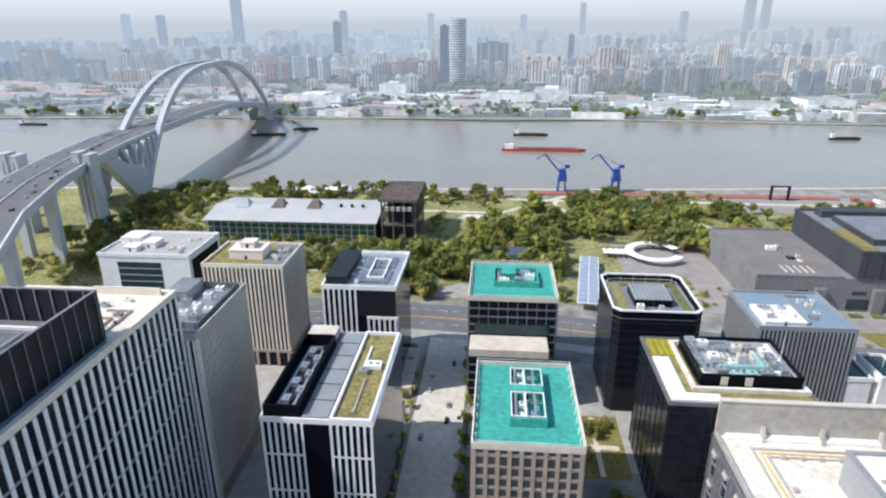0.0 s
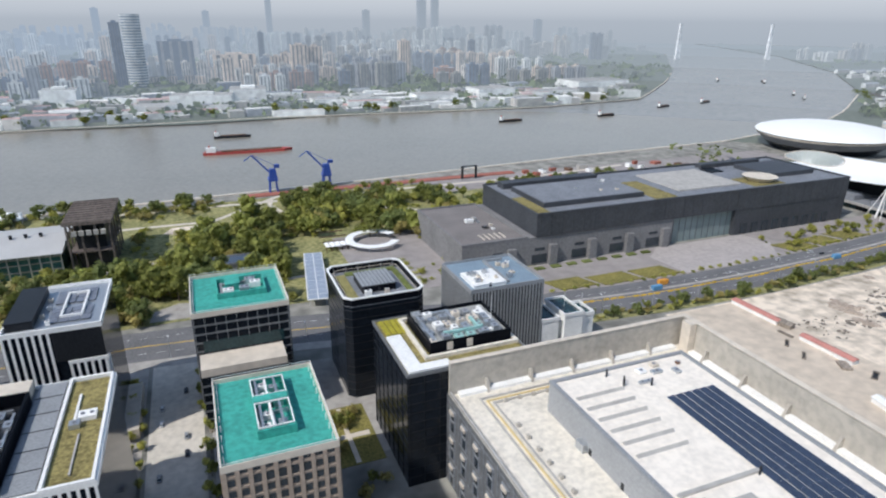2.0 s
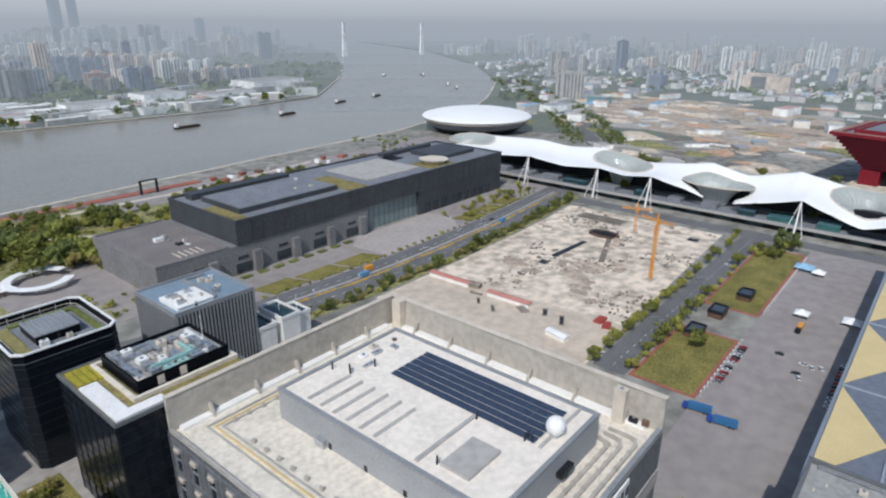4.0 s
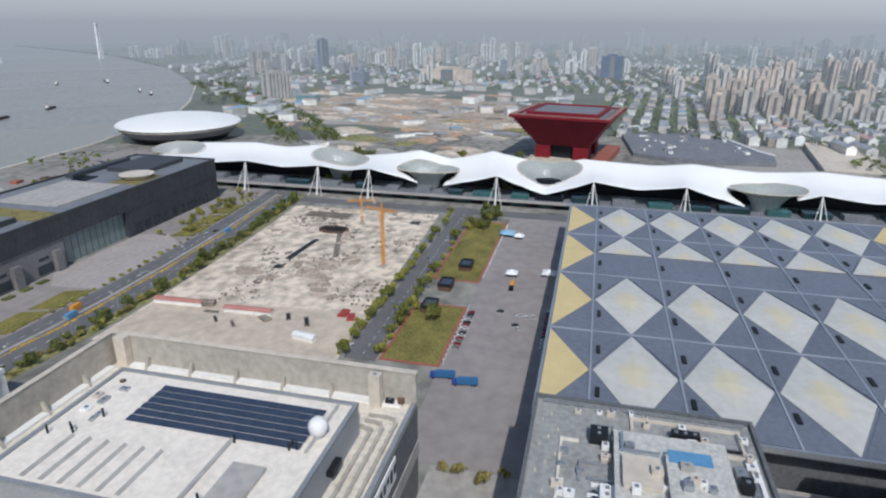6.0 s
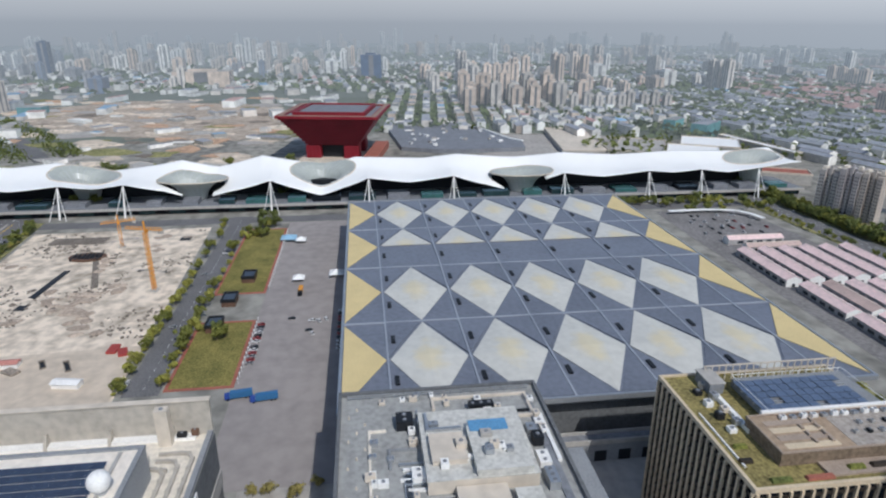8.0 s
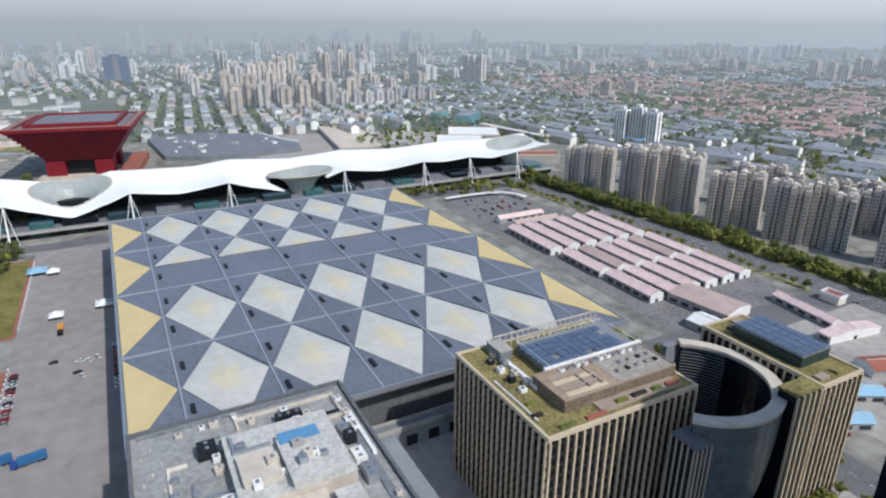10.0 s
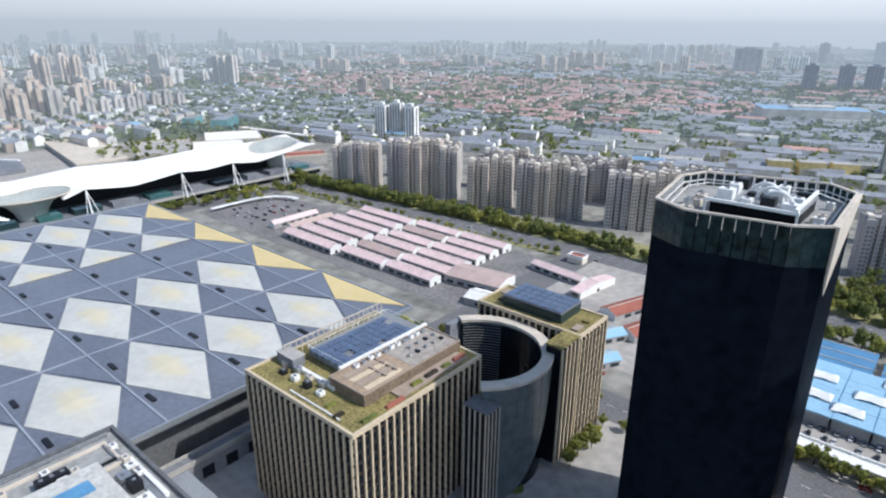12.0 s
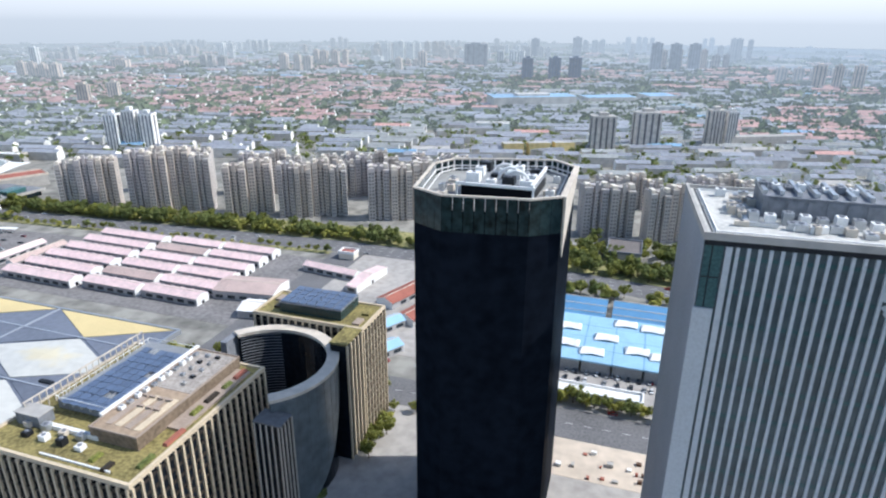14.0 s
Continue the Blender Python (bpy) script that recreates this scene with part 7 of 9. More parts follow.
# ---- tower cranes and site things ----
def tower_crane(x, y, h, jib, turn):
    t = thing("tower_crane", x, y, 0.15, "yellow-orange lattice tower crane on the building site", "crane", "tower cranes", turn=turn)
    s = Shape()
    for sx in (-0.9, 0.9):
        for sy in (-0.9, 0.9):
            s.box(sx - 0.16, sx + 0.16, sy - 0.16, sy + 0.16, 0, h)
    for i in range(int(h / 2)):
        s.beam((-0.9, -0.9, i * 2), (0.9, -0.9, i * 2 + 2), 0.2, 0.2).beam((0.9, 0.9, i * 2), (-0.9, 0.9, i * 2 + 2), 0.2, 0.2)
        s.beam((-0.9, 0.9, i * 2), (-0.9, -0.9, i * 2 + 2), 0.2, 0.2).beam((0.9, -0.9, i * 2), (0.9, 0.9, i * 2 + 2), 0.2, 0.2)
    part("mast", s, M_orange, t)
    s = Shape()
    for q in (-0.7, 0.7):
        s.box(-12, jib, q - 0.13, q + 0.13, h + 1.5, h + 1.8)
    s.box(-12, jib, -0.12, 0.12, h + 3, h + 3.3)
    for i in range(int((jib + 12) / 2.5)):
        s.beam((-12 + i * 2.5, -0.7, h + 1.6), (-10.7 + i * 2.5, 0, h + 3.1), 0.16, 0.16).beam((-10.7 + i * 2.5, 0, h + 3.1), (-9.5 + i * 2.5, 0.7, h + 1.6), 0.16, 0.16)
    part("jib", s, M_orange, t)
    part("peak", Shape().beam((0, 0, h), (0, 0, h + 7), 0.9, 0.9), M_orange, t)
    part("cab", Shape().box(-1, 1, -2.2, -0.9, h - 1, h + 1.4), M_orange, t)
    part("counterweight", Shape().box(-12, -9.5, -0.9, 0.9, h - 0.6, h + 1.4), M_concrete, t)
    part("footing", Shape().box(-2.5, 2.5, -2.5, 2.5, 0, 0.9), M_concrete, t)


tower_crane(387, 138, 40, 13, 75)
tower_crane(474, 187, 19, 12, 110)
M_salmon = mat("salmon_sheet_roof", (0.5, 0.22, 0.18), 0.7, var=0.2, scale=0.2)
for x, y, l, tn, c in ((298, 240, 32, 92, M_salmon), (297, 192, 30, 92, M_salmon), (309, 136, 9, 0, M_hull), (305, 130, 8, 20, M_hull), (275, 145, 13, 80, M_white), (299, 190, 9, 60, M_rubble), (291, 178, 8, 60, M_rubble), (300, 222, 10, 100, M_rubble)):
    o = thing("site_shed", x, y, 0.24, "long low site shed with red sheet roof" if l > 20 else "low site store stack", "shed", "site sheds", turn=tn)
    part("shell", Shape().box(-l / 2, l / 2, -2.4, 2.4, 0, 2.6 if l > 9.5 else 1.2), M_white if l > 20 else c, o)
    if l > 9.5:
        part("roof", Shape().add([(-l / 2 - 0.4, -3, 2.6), (l / 2 + 0.4, -3, 2.6), (l / 2 + 0.4, 3, 2.6), (-l / 2 - 0.4, 3, 2.6), (-l / 2 - 0.4, 0, 3.6), (l / 2 + 0.4, 0, 3.6)], [(0, 1, 5, 4), (2, 3, 4, 5), (1, 2, 5), (3, 0, 4), (3, 2, 1, 0)]), c, o)
# pits, ring foundation, spoil and rubble
s = Shape().wall([(453 + 8.5 * math.cos(a), 204 + 13 * math.sin(a)) for a in np.linspace(0, 2 * math.pi, 33)[:-1]], 2.2, 0.1, 1.6)
tagged(part("ring_foundation", s, M_rust), "dark ring-shaped concrete foundation", "foundation")
for i in range(7):
    tagged(part("footing", Shape().box(446.5 + i * 0.1, 459.5, 195 + i * 3.0, 196.4 + i * 3.0, 0.16, 1.9), M_dark), "dark footing wall inside the ring", "footing")
tagged(part("trench", Shape().prism([(382, 208), (384, 213), (428, 210), (428, 206)], 0.16, 0.5).box(365, 372, 207, 213, 0.16, 0.5), M_dark), "dark open trench in the ground", "trench")
tagged(part("trench", Shape().box(485, 493, 140, 148, 0.16, 0.5), M_dark), "dark open trench in the ground", "trench")
tagged(part("trench", Shape().box(484, 500, 205, 246, 0.16, 0.4), M_rubble), "brown turned earth beside the crane", "earth")
rr = random.Random(77)
spoil = Shape()
for cx, cy, rx_, ry_, n_ in ((360, 228, 9, 14, 6), (352, 220, 8, 8, 3), (352, 172, 10, 12, 6), (334, 165, 8, 10, 4), (380, 190, 14, 16, 9), (366, 178, 12, 18, 8), (384, 170, 12, 14, 7), (392, 160, 10, 10, 5), (430, 190, 22, 4, 4), (352, 206, 10, 6, 3), (498, 160, 6, 20, 4), (470, 158, 10, 6, 3), (440, 250, 20, 12, 5)):
    for _ in range(n_):
        x, y, r0 = cx + rr.gauss(0, rx_ * 0.5), cy + rr.gauss(0, ry_ * 0.5), rr.uniform(2.0, 5.5)
        ring = [(x + r0 * rr.uniform(0.6, 1.4) * math.cos(q * 0.7), y + r0 * rr.uniform(0.5, 1.5) * math.sin(q * 0.7)) for q in range(9)]
        spoil.prism(ring, 0.12, 0.2 + rr.uniform(0.2, 1.0), [(x + (a - x) * 0.6, y + (b - y) * 0.6) for a, b in ring])
tagged(part("spoil_heaps", spoil, mat("brown_spoil", (0.42, 0.34, 0.27), 0.95, var=0.3, scale=0.1, fine=0.6, island=0.3)), "heaps of brown spoil on bare earth", "spoil", kind="stuff")
s = Shape()
for i in range(1500):
    x, y = rr.uniform(306, 510), rr.uniform(126, 256)
    if noise.noise((x * 0.022, y * 0.022, 3.1)) + 0.25 * noise.noise((x * 0.1, y * 0.1, 1.0)) < 0.12:
        continue
    r0 = rr.uniform(0.3, 1.3) if rr.random() < 0.9 else rr.uniform(1.3, 2.4)
    a = rr.uniform(0, 3.14)
    ring = [(x + r0 * rr.uniform(0.6, 1.5) * math.cos(a + q * 1.05), y + r0 * rr.uniform(0.5, 1.4) * math.sin(a + q * 1.05)) for q in range(6)]
    s.prism(ring, 0.12, 0.12 + rr.uniform(0.2, 0.9), [(x + (p - x) * 0.5, y + (q - y) * 0.5) for p, q in ring])
tagged(part("rubble", s, M_rubble), "scattered brown rubble on bare earth", "rubble", kind="stuff")
for x, y, a, b, tn in ((297, 166, 9, 3, 28), (294, 153, 12, 3, 28), (284, 206, 8, 2, 40), (281, 193, 8, 2, 40), (292, 214, 9, 2, 95)):
    o = thing("open_pit", x, y, 0.24, "shallow open pit with a brown earth rim", "pit", "open pits", turn=tn)
    part("floor", Shape().box(-a / 2 + 0.5, a / 2 - 0.5, -b / 2 + 0.5, b / 2 - 0.5, 0.004, 0.03), M_dark, o)
    part("rim", Shape().ring4(-a / 2, a / 2, -b / 2, b / 2, 0.6, 0, 0.7), M_rubble, o)
# spoil road between the cranes, yellow water barriers along the avenue
tagged(part("haul_road", Shape().prism([(396, 176), (452, 196), (452, 200), (394, 180)], 0.15, 0.35), M_rubble), "brown haul track across the site", "track")
bar_ = Shape().prism([(-1.9, -0.3), (1.9, -0.3), (1.9, 0.3), (-1.9, 0.3)], 0, 1.0, [(-1.8, -0.12), (1.8, -0.12), (1.8, 0.12), (-1.8, 0.12)])
for i in range(58):
    if i % 9 not in (3, 7):
        o = new("barrier", bar_.mesh("barrier", M_yellow))
        o.location = (205 + i * 5.2, avenue_y(205 + i * 5.2) - 1.6 + 0.8 * math.sin(i * 0.4), 0.07)
        o.rotation_euler = (0, 0, math.atan2(avenue_y(208 + i * 5.2) - avenue_y(202 + i * 5.2), 6))
        tagged(o, "yellow plastic road barrier along the avenue", "barrier", "road barriers")
for x, y, c in ((272, 294, M_orange), (262, 288, M_blue), (424, 286, M_blue)):
    tagged(part("site_truck_box", Shape().box(x, x + 7, y, y + 2.6, 0.6, 3.4).box(x + 0.4, x + 6.6, y + 0.3, y + 2.3, 0.07, 0.6), c), "small works truck beside the barriers", "truck", "works trucks")

# ---- trees ----
def tree_kind(seed, h, r, leafmat, clumps=95):
    rr = random.Random(seed)
    t = thing("tree", 0, 0, -50, "broad-leaved tree with uneven green crown", "tree", "park trees")
    tr = Shape().tube((0, 0, 0), (0.1, 0, h * 0.45), h * 0.028, h * 0.018, 7)
    for i in range(5):
        a = rr.uniform(0, 6.28)
        tr.tube((0.1, 0, h * rr.uniform(0.3, 0.45)), (math.cos(a) * r * 0.55, math.sin(a) * r * 0.55, h * rr.uniform(0.55, 0.8)), h * 0.012, h * 0.005, 5)
    part("trunk", tr, M_bark, t)
    s = Shape()
    lobes = [(rr.gauss(0, 0.42) * r, rr.gauss(0, 0.42) * r, h * rr.uniform(0.42, 0.86), r * rr.uniform(0.25, 0.55)) for i in range(13)]
    for i in range(clumps * 5):
        cx, cy, cz, cr = rr.choice(lobes)
        d = Vector((rr.gauss(0, 1), rr.gauss(0, 1), rr.gauss(0.25, 0.85))).normalized() * cr * rr.uniform(0.55, 1.3)
        p = Vector((cx, cy, cz)) + d
        e1 = Vector((rr.gauss(0, 1), rr.gauss(0, 1), rr.gauss(0, 1))).normalized()
        e2 = d.normalized().cross(e1).normalized()
        e1 = e2.cross(d.normalized()) * 0.7 + e1 * 0.5
        q = rr.uniform(0.35, 0.8) * r * 0.29
        s.add([p - e1 * q, p + e2 * q * 0.8, p + e1 * q, p - e2 * q * 0.8], [(0, 1, 2, 3)])
    part("crown", s, leafmat, t)
    return t


KINDS = [tree_kind(1, 9, 3.8, M_leaf[0]), tree_kind(2, 7.5, 3.4, M_leaf[1]), tree_kind(3, 10.5, 4.2, M_leaf[2]), tree_kind(4, 6.5, 3.0, M_leaf[3]), tree_kind(5, 12, 4.6, M_leaf[0]), tree_kind(6, 5, 2.2, M_leaf[1]), tree_kind(7, 2.8, 2.6, M_leaf[1], 34), tree_kind(8, 2.2, 2.4, M_leaf[0], 30)]
WOOD = [[Shape(), Shape()] for _ in KINDS]
SINGLE = [0]


def plant(x, y, k=None, size=1.0, z=0.1):
    """The first 300 trees are things of their own; the rest join the wood."""
    rr = R
    SINGLE[0] += 1
    if SINGLE[0] > 300:
        k = rr.randrange(6) if k is None else k
        f = size * rr.uniform(0.8, 1.2)
        m = np.array(pose(x, y, z, 0, 0, rr.uniform(0, 360)) @ Matrix.Diagonal((f, f, f, 1)))
        for s, o in zip(WOOD[k], KINDS[k].children):
            co = np.empty(len(o.data.vertices) * 3)
            o.data.vertices.foreach_get("co", co)
            co = co.reshape(-1, 3) @ m[:3, :3].T + m[:3, 3]
            b = len(s.v)
            s.v += [tuple(p) for p in co]
            s.f += [tuple(i + b for i in p.vertices) for p in o.data.polygons]
        return
    ob = copy_thing(KINDS[k if k is not None else rr.randrange(6)], pose(x, y, z, 0, 0, rr.uniform(0, 360)))
    f = size * rr.uniform(0.8, 1.2)
    ob.scale = (f, f, f * rr.uniform(0.9, 1.1))


HOLES = [(-240, -55, 440, 560), (45, 105, 335, 470), (90, 150, 400, 450), (-5, 32, 415, 440), (160, 560, 345, 445), (-410, -330, 340, 640), (-40, 14, 495, 538), (-40, -2, 352, 380), (-60, -30, 425, 450)]
CLEAR = [(ax + (bx - ax) * q / 8, ay + (by - ay) * q / 8) for line in (PA, PB, PG) for (ax, ay), (bx, by) in zip(line, line[1:]) for q in range(9)]


def grove(x0, x1, y0, y1, n, big=1.0, thr=-0.15):
    k = 0
    for _ in range(n * 6):
        x, y = R.uniform(x0, x1), R.uniform(y0, y1)
        if any(a < x < b and c < y < d for a, b, c, d in HOLES) or any(abs(x - a) < 6 and -17 < y - b < 5 for a, b in CLEAR):
            continue
        if noise.noise((x * 0.018, y * 0.018, 5)) < thr:
            continue
        plant(x, y, None, big)
        k += 1
        if k >= n:
            break


grove(-90, 60, 352, 440, 120, 1.55, -0.35)
grove(-60, 160, 440, 545, 120, 1.6, -0.12)
grove(-90, 60, 352, 440, 60, 1.1, -0.3)
grove(-60, 160, 440, 545, 60, 1.1, -0.1)
grove(70, 215, 500, 590, 120, 1.1, -0.15)
grove(20, 215, 535, 600, 90, 1.0, -0.3)
grove(-330, -60, 385, 445, 110, 1.3, -0.4)
grove(-330, -225, 440, 600, 90, 1.2, -0.3)
grove(215, 540, 448, 556, 190, 1.1, -0.1)
grove(-240, 70, 560, 606, 110, 1.0, -0.3)
grove(-560, -400, 330, 590, 60, 1.1, -0.1)
grove(-330, -235, 350, 385, 20, 1.0, -0.3)
for i in range(620):
    x, y = R.uniform(-330, 212), R.uniform(354, 604)
    if not any(a < x < b and c < y < d for a, b, c, d in HOLES) and not any(abs(x - a) < 4.5 and -6 < y - b < 5 for a, b in CLEAR):
        plant(x, y, R.choice((6, 7)), R.uniform(0.7, 1.3))
for i in range(110):
    xx = 186 + i * 3.2
    plant(xx, avenue_y(xx) - R.uniform(18.5, 25.5), R.choice((0, 3, 5, 2)), R.uniform(0.4, 0.8))
for i in range(20):
    plant(268 + i * 13.5 + R.uniform(-3, 3), 119 + R.uniform(-1.5, 1.5), R.choice((0, 1, 1)), 0.8)
    plant(262 + i * 5 + R.uniform(-3, 3), 119 + R.uniform(-2.5, 2.5), R.choice((0, 1, 5)), 0.6)
for i in range(16):
    plant(272 + i * 14 + R.uniform(-3, 3), 99.5 + R.uniform(-1, 1), R.choice((0, 1, 5)), 0.9)
    plant(268 + i * 5 + R.uniform(-3, 3), 100 + R.uniform(-1, 1), R.choice((0, 1, 5)), 0.6)
for i in range(14):
    plant(R.choice((R.uniform(310, 334), R.uniform(480, 505))), R.uniform(80, 97), R.choice((0, 2, 5)), 0.8)
for i in range(11):
    plant(-40.5, 215 + i * 7, 5, 0.9)
    plant(-9.5 + R.uniform(-1, 1), 140 + i * 14, 0, 0.75)
    plant(-11.5 + R.uniform(-1, 1), 146 + i * 14, 5, 0.9)
    plant(-36, 140 + i * 12, 5, 0.8)
for i in range(26):
    plant(520 + R.uniform(-10, 14), 90 - i * 1.5 if i < 10 else -215 - i * 6.5, R.choice((0, 1, 2)), 0.8)
for i in range(40):
    plant(218 + i * 8.0, south_y(218 + i * 8.0) + R.uniform(12.8, 17.5), R.choice((0, 2, 5, 1)), 0.6)
for i in range(60):
    xx = -160 + i * 11.5
    plant(xx, south_y(xx) - R.uniform(13, 22), R.choice((0, 2, 1)), 0.95)
for i in range(34):
    plant(R.uniform(-70, 130), R.uniform(-470, -428), R.choice((0, 1, 2)), 1.0)
for i in range(150):
    xx = R.uniform(205, 545)
    plant(xx, south_y(xx) - R.uniform(13, 20), R.choice((0, 2, 5, 1)), 0.8)
for i in range(230):
    xx = R.uniform(-200, 620)
    plant(xx, south_y(xx) - R.uniform(14, 24 if xx > 430 else 32), R.choice((0, 2, 1, 4)), 0.95)
for i in range(60):
    plant(R.uniform(-40, 60), R.uniform(-478, -410) if i % 2 else R.uniform(-376, -362), R.choice((0, 1, 2)), 0.9)
for i in range(70):
    plant(R.uniform(-120, 160), R.uniform(-470, -440), R.choice((0, 2)), 0.8)
for i in range(45):
    xx = R.uniform(-900, 1000)
    plant(xx, bank(FAR_BANK, xx) + R.uniform(6, 60), R.choice((0, 2, 4)), 1.5)
for i in range(60):
    plant(R.uniform(566, 700), R.uniform(-420, -300) if i % 2 else R.uniform(60, 330) , R.choice((0, 2, 4)), 1.0) if i % 2 == 0 else plant(R.uniform(650, 760), R.uniform(60, 330), R.choice((0, 2)), 1.1)
for i in range(12):
    plant(R.uniform(80, 160), R.uniform(-220, -218), R.choice((0, 1)), 0.6)
for i in range(22):
    plant(-62 + i * 5.4 + R.uniform(-1, 1), -247 + R.uniform(-1.5, 1.5), R.choice((0, 1, 1, 2)), 0.8)
for i in range(10):
    plant(94 + R.uniform(-1.5, 1.5), -216 + i * 3.2, R.choice((0, 1, 5)), 0.55)
for i in range(46):
    plant(216 + i * 6.6 + R.uniform(-2, 2), -231 + R.uniform(-3, 3), R.choice((0, 1, 5, 2)), 0.6)
for i in range(9):
    plant(-60 + i * 12, -247, 1, 0.7)
for x, y in ((196, -232), (206, -226), (188, -226), (104, -228), (112, -170), (90, -200), (92, -192), (91, -184)):
    plant(x, y, 0, 0.8)
for i in range(46):
    plant(541 + R.uniform(-3, 5), R.uniform(-345, -232), R.choice((0, 1, 2, 5)), R.uniform(0.5, 0.85))
for i in range(48):
    xx = R.uniform(405, 540)
    plant(xx, avenue_y(xx) + R.uniform(19, 48), R.choice((1, 5, 6, 7, 0)), R.uniform(0.5, 0.9))
for i in range(40):
    xx = 200 + i * 8.4
    plant(xx, avenue_y(xx) + 19 + R.uniform(-0.8, 0.8), R.choice((6, 7)), R.uniform(0.5, 0.8))
for i in range(18):
    plant(R.uniform(28, 52), R.uniform(150, 235), R.choice((0, 3, 5)), 0.7)
for x, y in ((190, 40), (187, 30), (192, 22), (190, 46)):
    plant(x, y, 3, 0.8)
for k, kind in enumerate(KINDS):
    for s, o in zip(WOOD[k], kind.children):
        if s.v:
            tagged(part("wood", s, o.data.materials[0]), "trees and shrubs in rows and groves", "trees", kind="stuff")
for k in KINDS:
    for o in list(k.children_recursive) + [k]:
        bpy.data.objects.remove(o)

# ---- park furniture: canopies, terraces ----
t = thing("solar_canopy", 62, 381, 0, "long canopy of grey-blue solar panels on posts", "canopy", turn=-8)
part("frame_deck", Shape().box(-6.5, 6.5, -40, 40, 5.4, 5.9), M_white, t)
pm = Shape().box(-2.8, 2.8, -3.2, 3.2, 5.904, 6.1).mesh("panel", mat("canopy_panel", (0.3, 0.35, 0.43), 0.35, var=0.15))
for i in range(11):
    for j in (-1, 1):
        part("panel", pm, None, t, at=(j * 3.1, -36 + i * 7.2, 0))
for i in range(7):
    for j in (-1, 1):
        part("post", Shape().tube((j * 5, -36 + i * 12, 0), (j * 5, -36 + i * 12, 5.4), 0.25, 0.25, 6), M_steel, t)
t = thing("tent_row", 88, 449, 0, "row of white tent roofs in a brown frame", "tent")
for i in range(5):
    part("canopy", Shape().add([(-8 + i * 4, -16, 4), (-4.3 + i * 4, -16, 4), (-4.3 + i * 4, -6, 4), (-8 + i * 4, -6, 4), (-6.1 + i * 4, -11, 6.2)], [(0, 1, 4), (1, 2, 4), (2, 3, 4), (3, 0, 4)]), M_mem, t)
    part("post", Shape().box(-8 + i * 4, -7.6 + i * 4, -16, -15.6, 0, 4), M_rust, t)
for k in range(3):
    part("beam", Shape().box(-9, 12, -6 + k * 12, -5.4 + k * 12, 4, 4.6), M_rust, t)
t = thing("ring_canopy", 117, 438, 0, "white curved canopy ring over a plaza", "canopy")
part("ring", curved(15, 21, 20, 330, 4.5, 5.0, 30), M_mem, t)
for i in range(10):
    a = radians(30 + i * 31)
    part("post", Shape().tube((18 * math.cos(a), 18 * math.sin(a), 0), (18 * math.cos(a), 18 * math.sin(a), 4.5), 0.2, 0.2, 6), M_steel, t)
setting("plaza_north", Shape().box(90, 160, 345, 462, 0.12, 0.2), M_plaza, "grey paved park square", "plaza")
for i in range(6):
    setting("planting_bed", Shape().box(104, 130, 352 + i * 9, 356 + i * 9, 0.2, 0.7), M_scrub, "low green planting bed in rows", "planting")
t, w, d = block("park_kiosk", -2, 29, 420, 436, 5, "low dark blue roofed park building", body=M_grey, rim=M_slate, cap=mat("kiosk_roof", (0.07, 0.1, 0.15), 0.6), category="kiosk")
rr = random.Random(15)
for i in range(16):
    x, y = rr.uniform(330, 540), rr.uniform(562, 606)
    unit(x, y, 0.1, rr.uniform(4, 12), rr.uniform(3, 8), rr.uniform(2.5, 5), rr.choice((0, 10, 90)), rr.choice((M_rust, M_concrete, M_white, M_redroof)), "low riverside kiosk with flat roof")
for x0, x1 in ((205, 232), (236, 266), (270, 298), (408, 436), (440, 466), (470, 498)):
    yb = avenue_y((x0 + x1) / 2)
    setting("planting_bed", Shape().prism([(x0 + 3, yb + 20), (x1 + 3, yb + 20), (x1 - 3, yb + 36), (x0 - 3, yb + 36)], 0.16, 0.6), M_grass, "green planting bed along the museum", "planting")
for i in range(9):
    setting("planting_bed", Shape().box(196 + i * 13, 203 + i * 13, 345.4, 349.6, 0.16, 1.1), M_leaf[2], "low clipped hedge before the museum wall", "hedge")

# ---- garage row, sheds and houses south ----
M_yard = mat("worn_yard_asphalt", (0.2, 0.19, 0.185), 0.95, var=0.3, scale=0.05, fine=0.4)
setting("car_park", Shape().prism([(412, -352), (441, -353), (512, -346), (520, -300), (518, -264), (452, -262), (412, -262)], 0, 0.08), M_yard, "grey car park with marked bays", "car park")
setting("market_yard", Shape().box(214.2, 411.8, -373, -262, 0, 0.07), M_yard, "grey yard between pink-roofed sheds", "yard")
setting("yard_south", Shape().box(92, 189.8, -391, -263, 0, 0.07), M_paving, "grey paved yard", "yard")


# long walls greyed to carry the shade on their unlit side
M_shedshade = mat("shaded_shed_wall", (0.42, 0.405, 0.4), 0.85, var=0.2, scale=0.1)
M_faded = mat("faded_roof", (0.5, 0.38, 0.34), 0.7, var=0.25, scale=0.1)


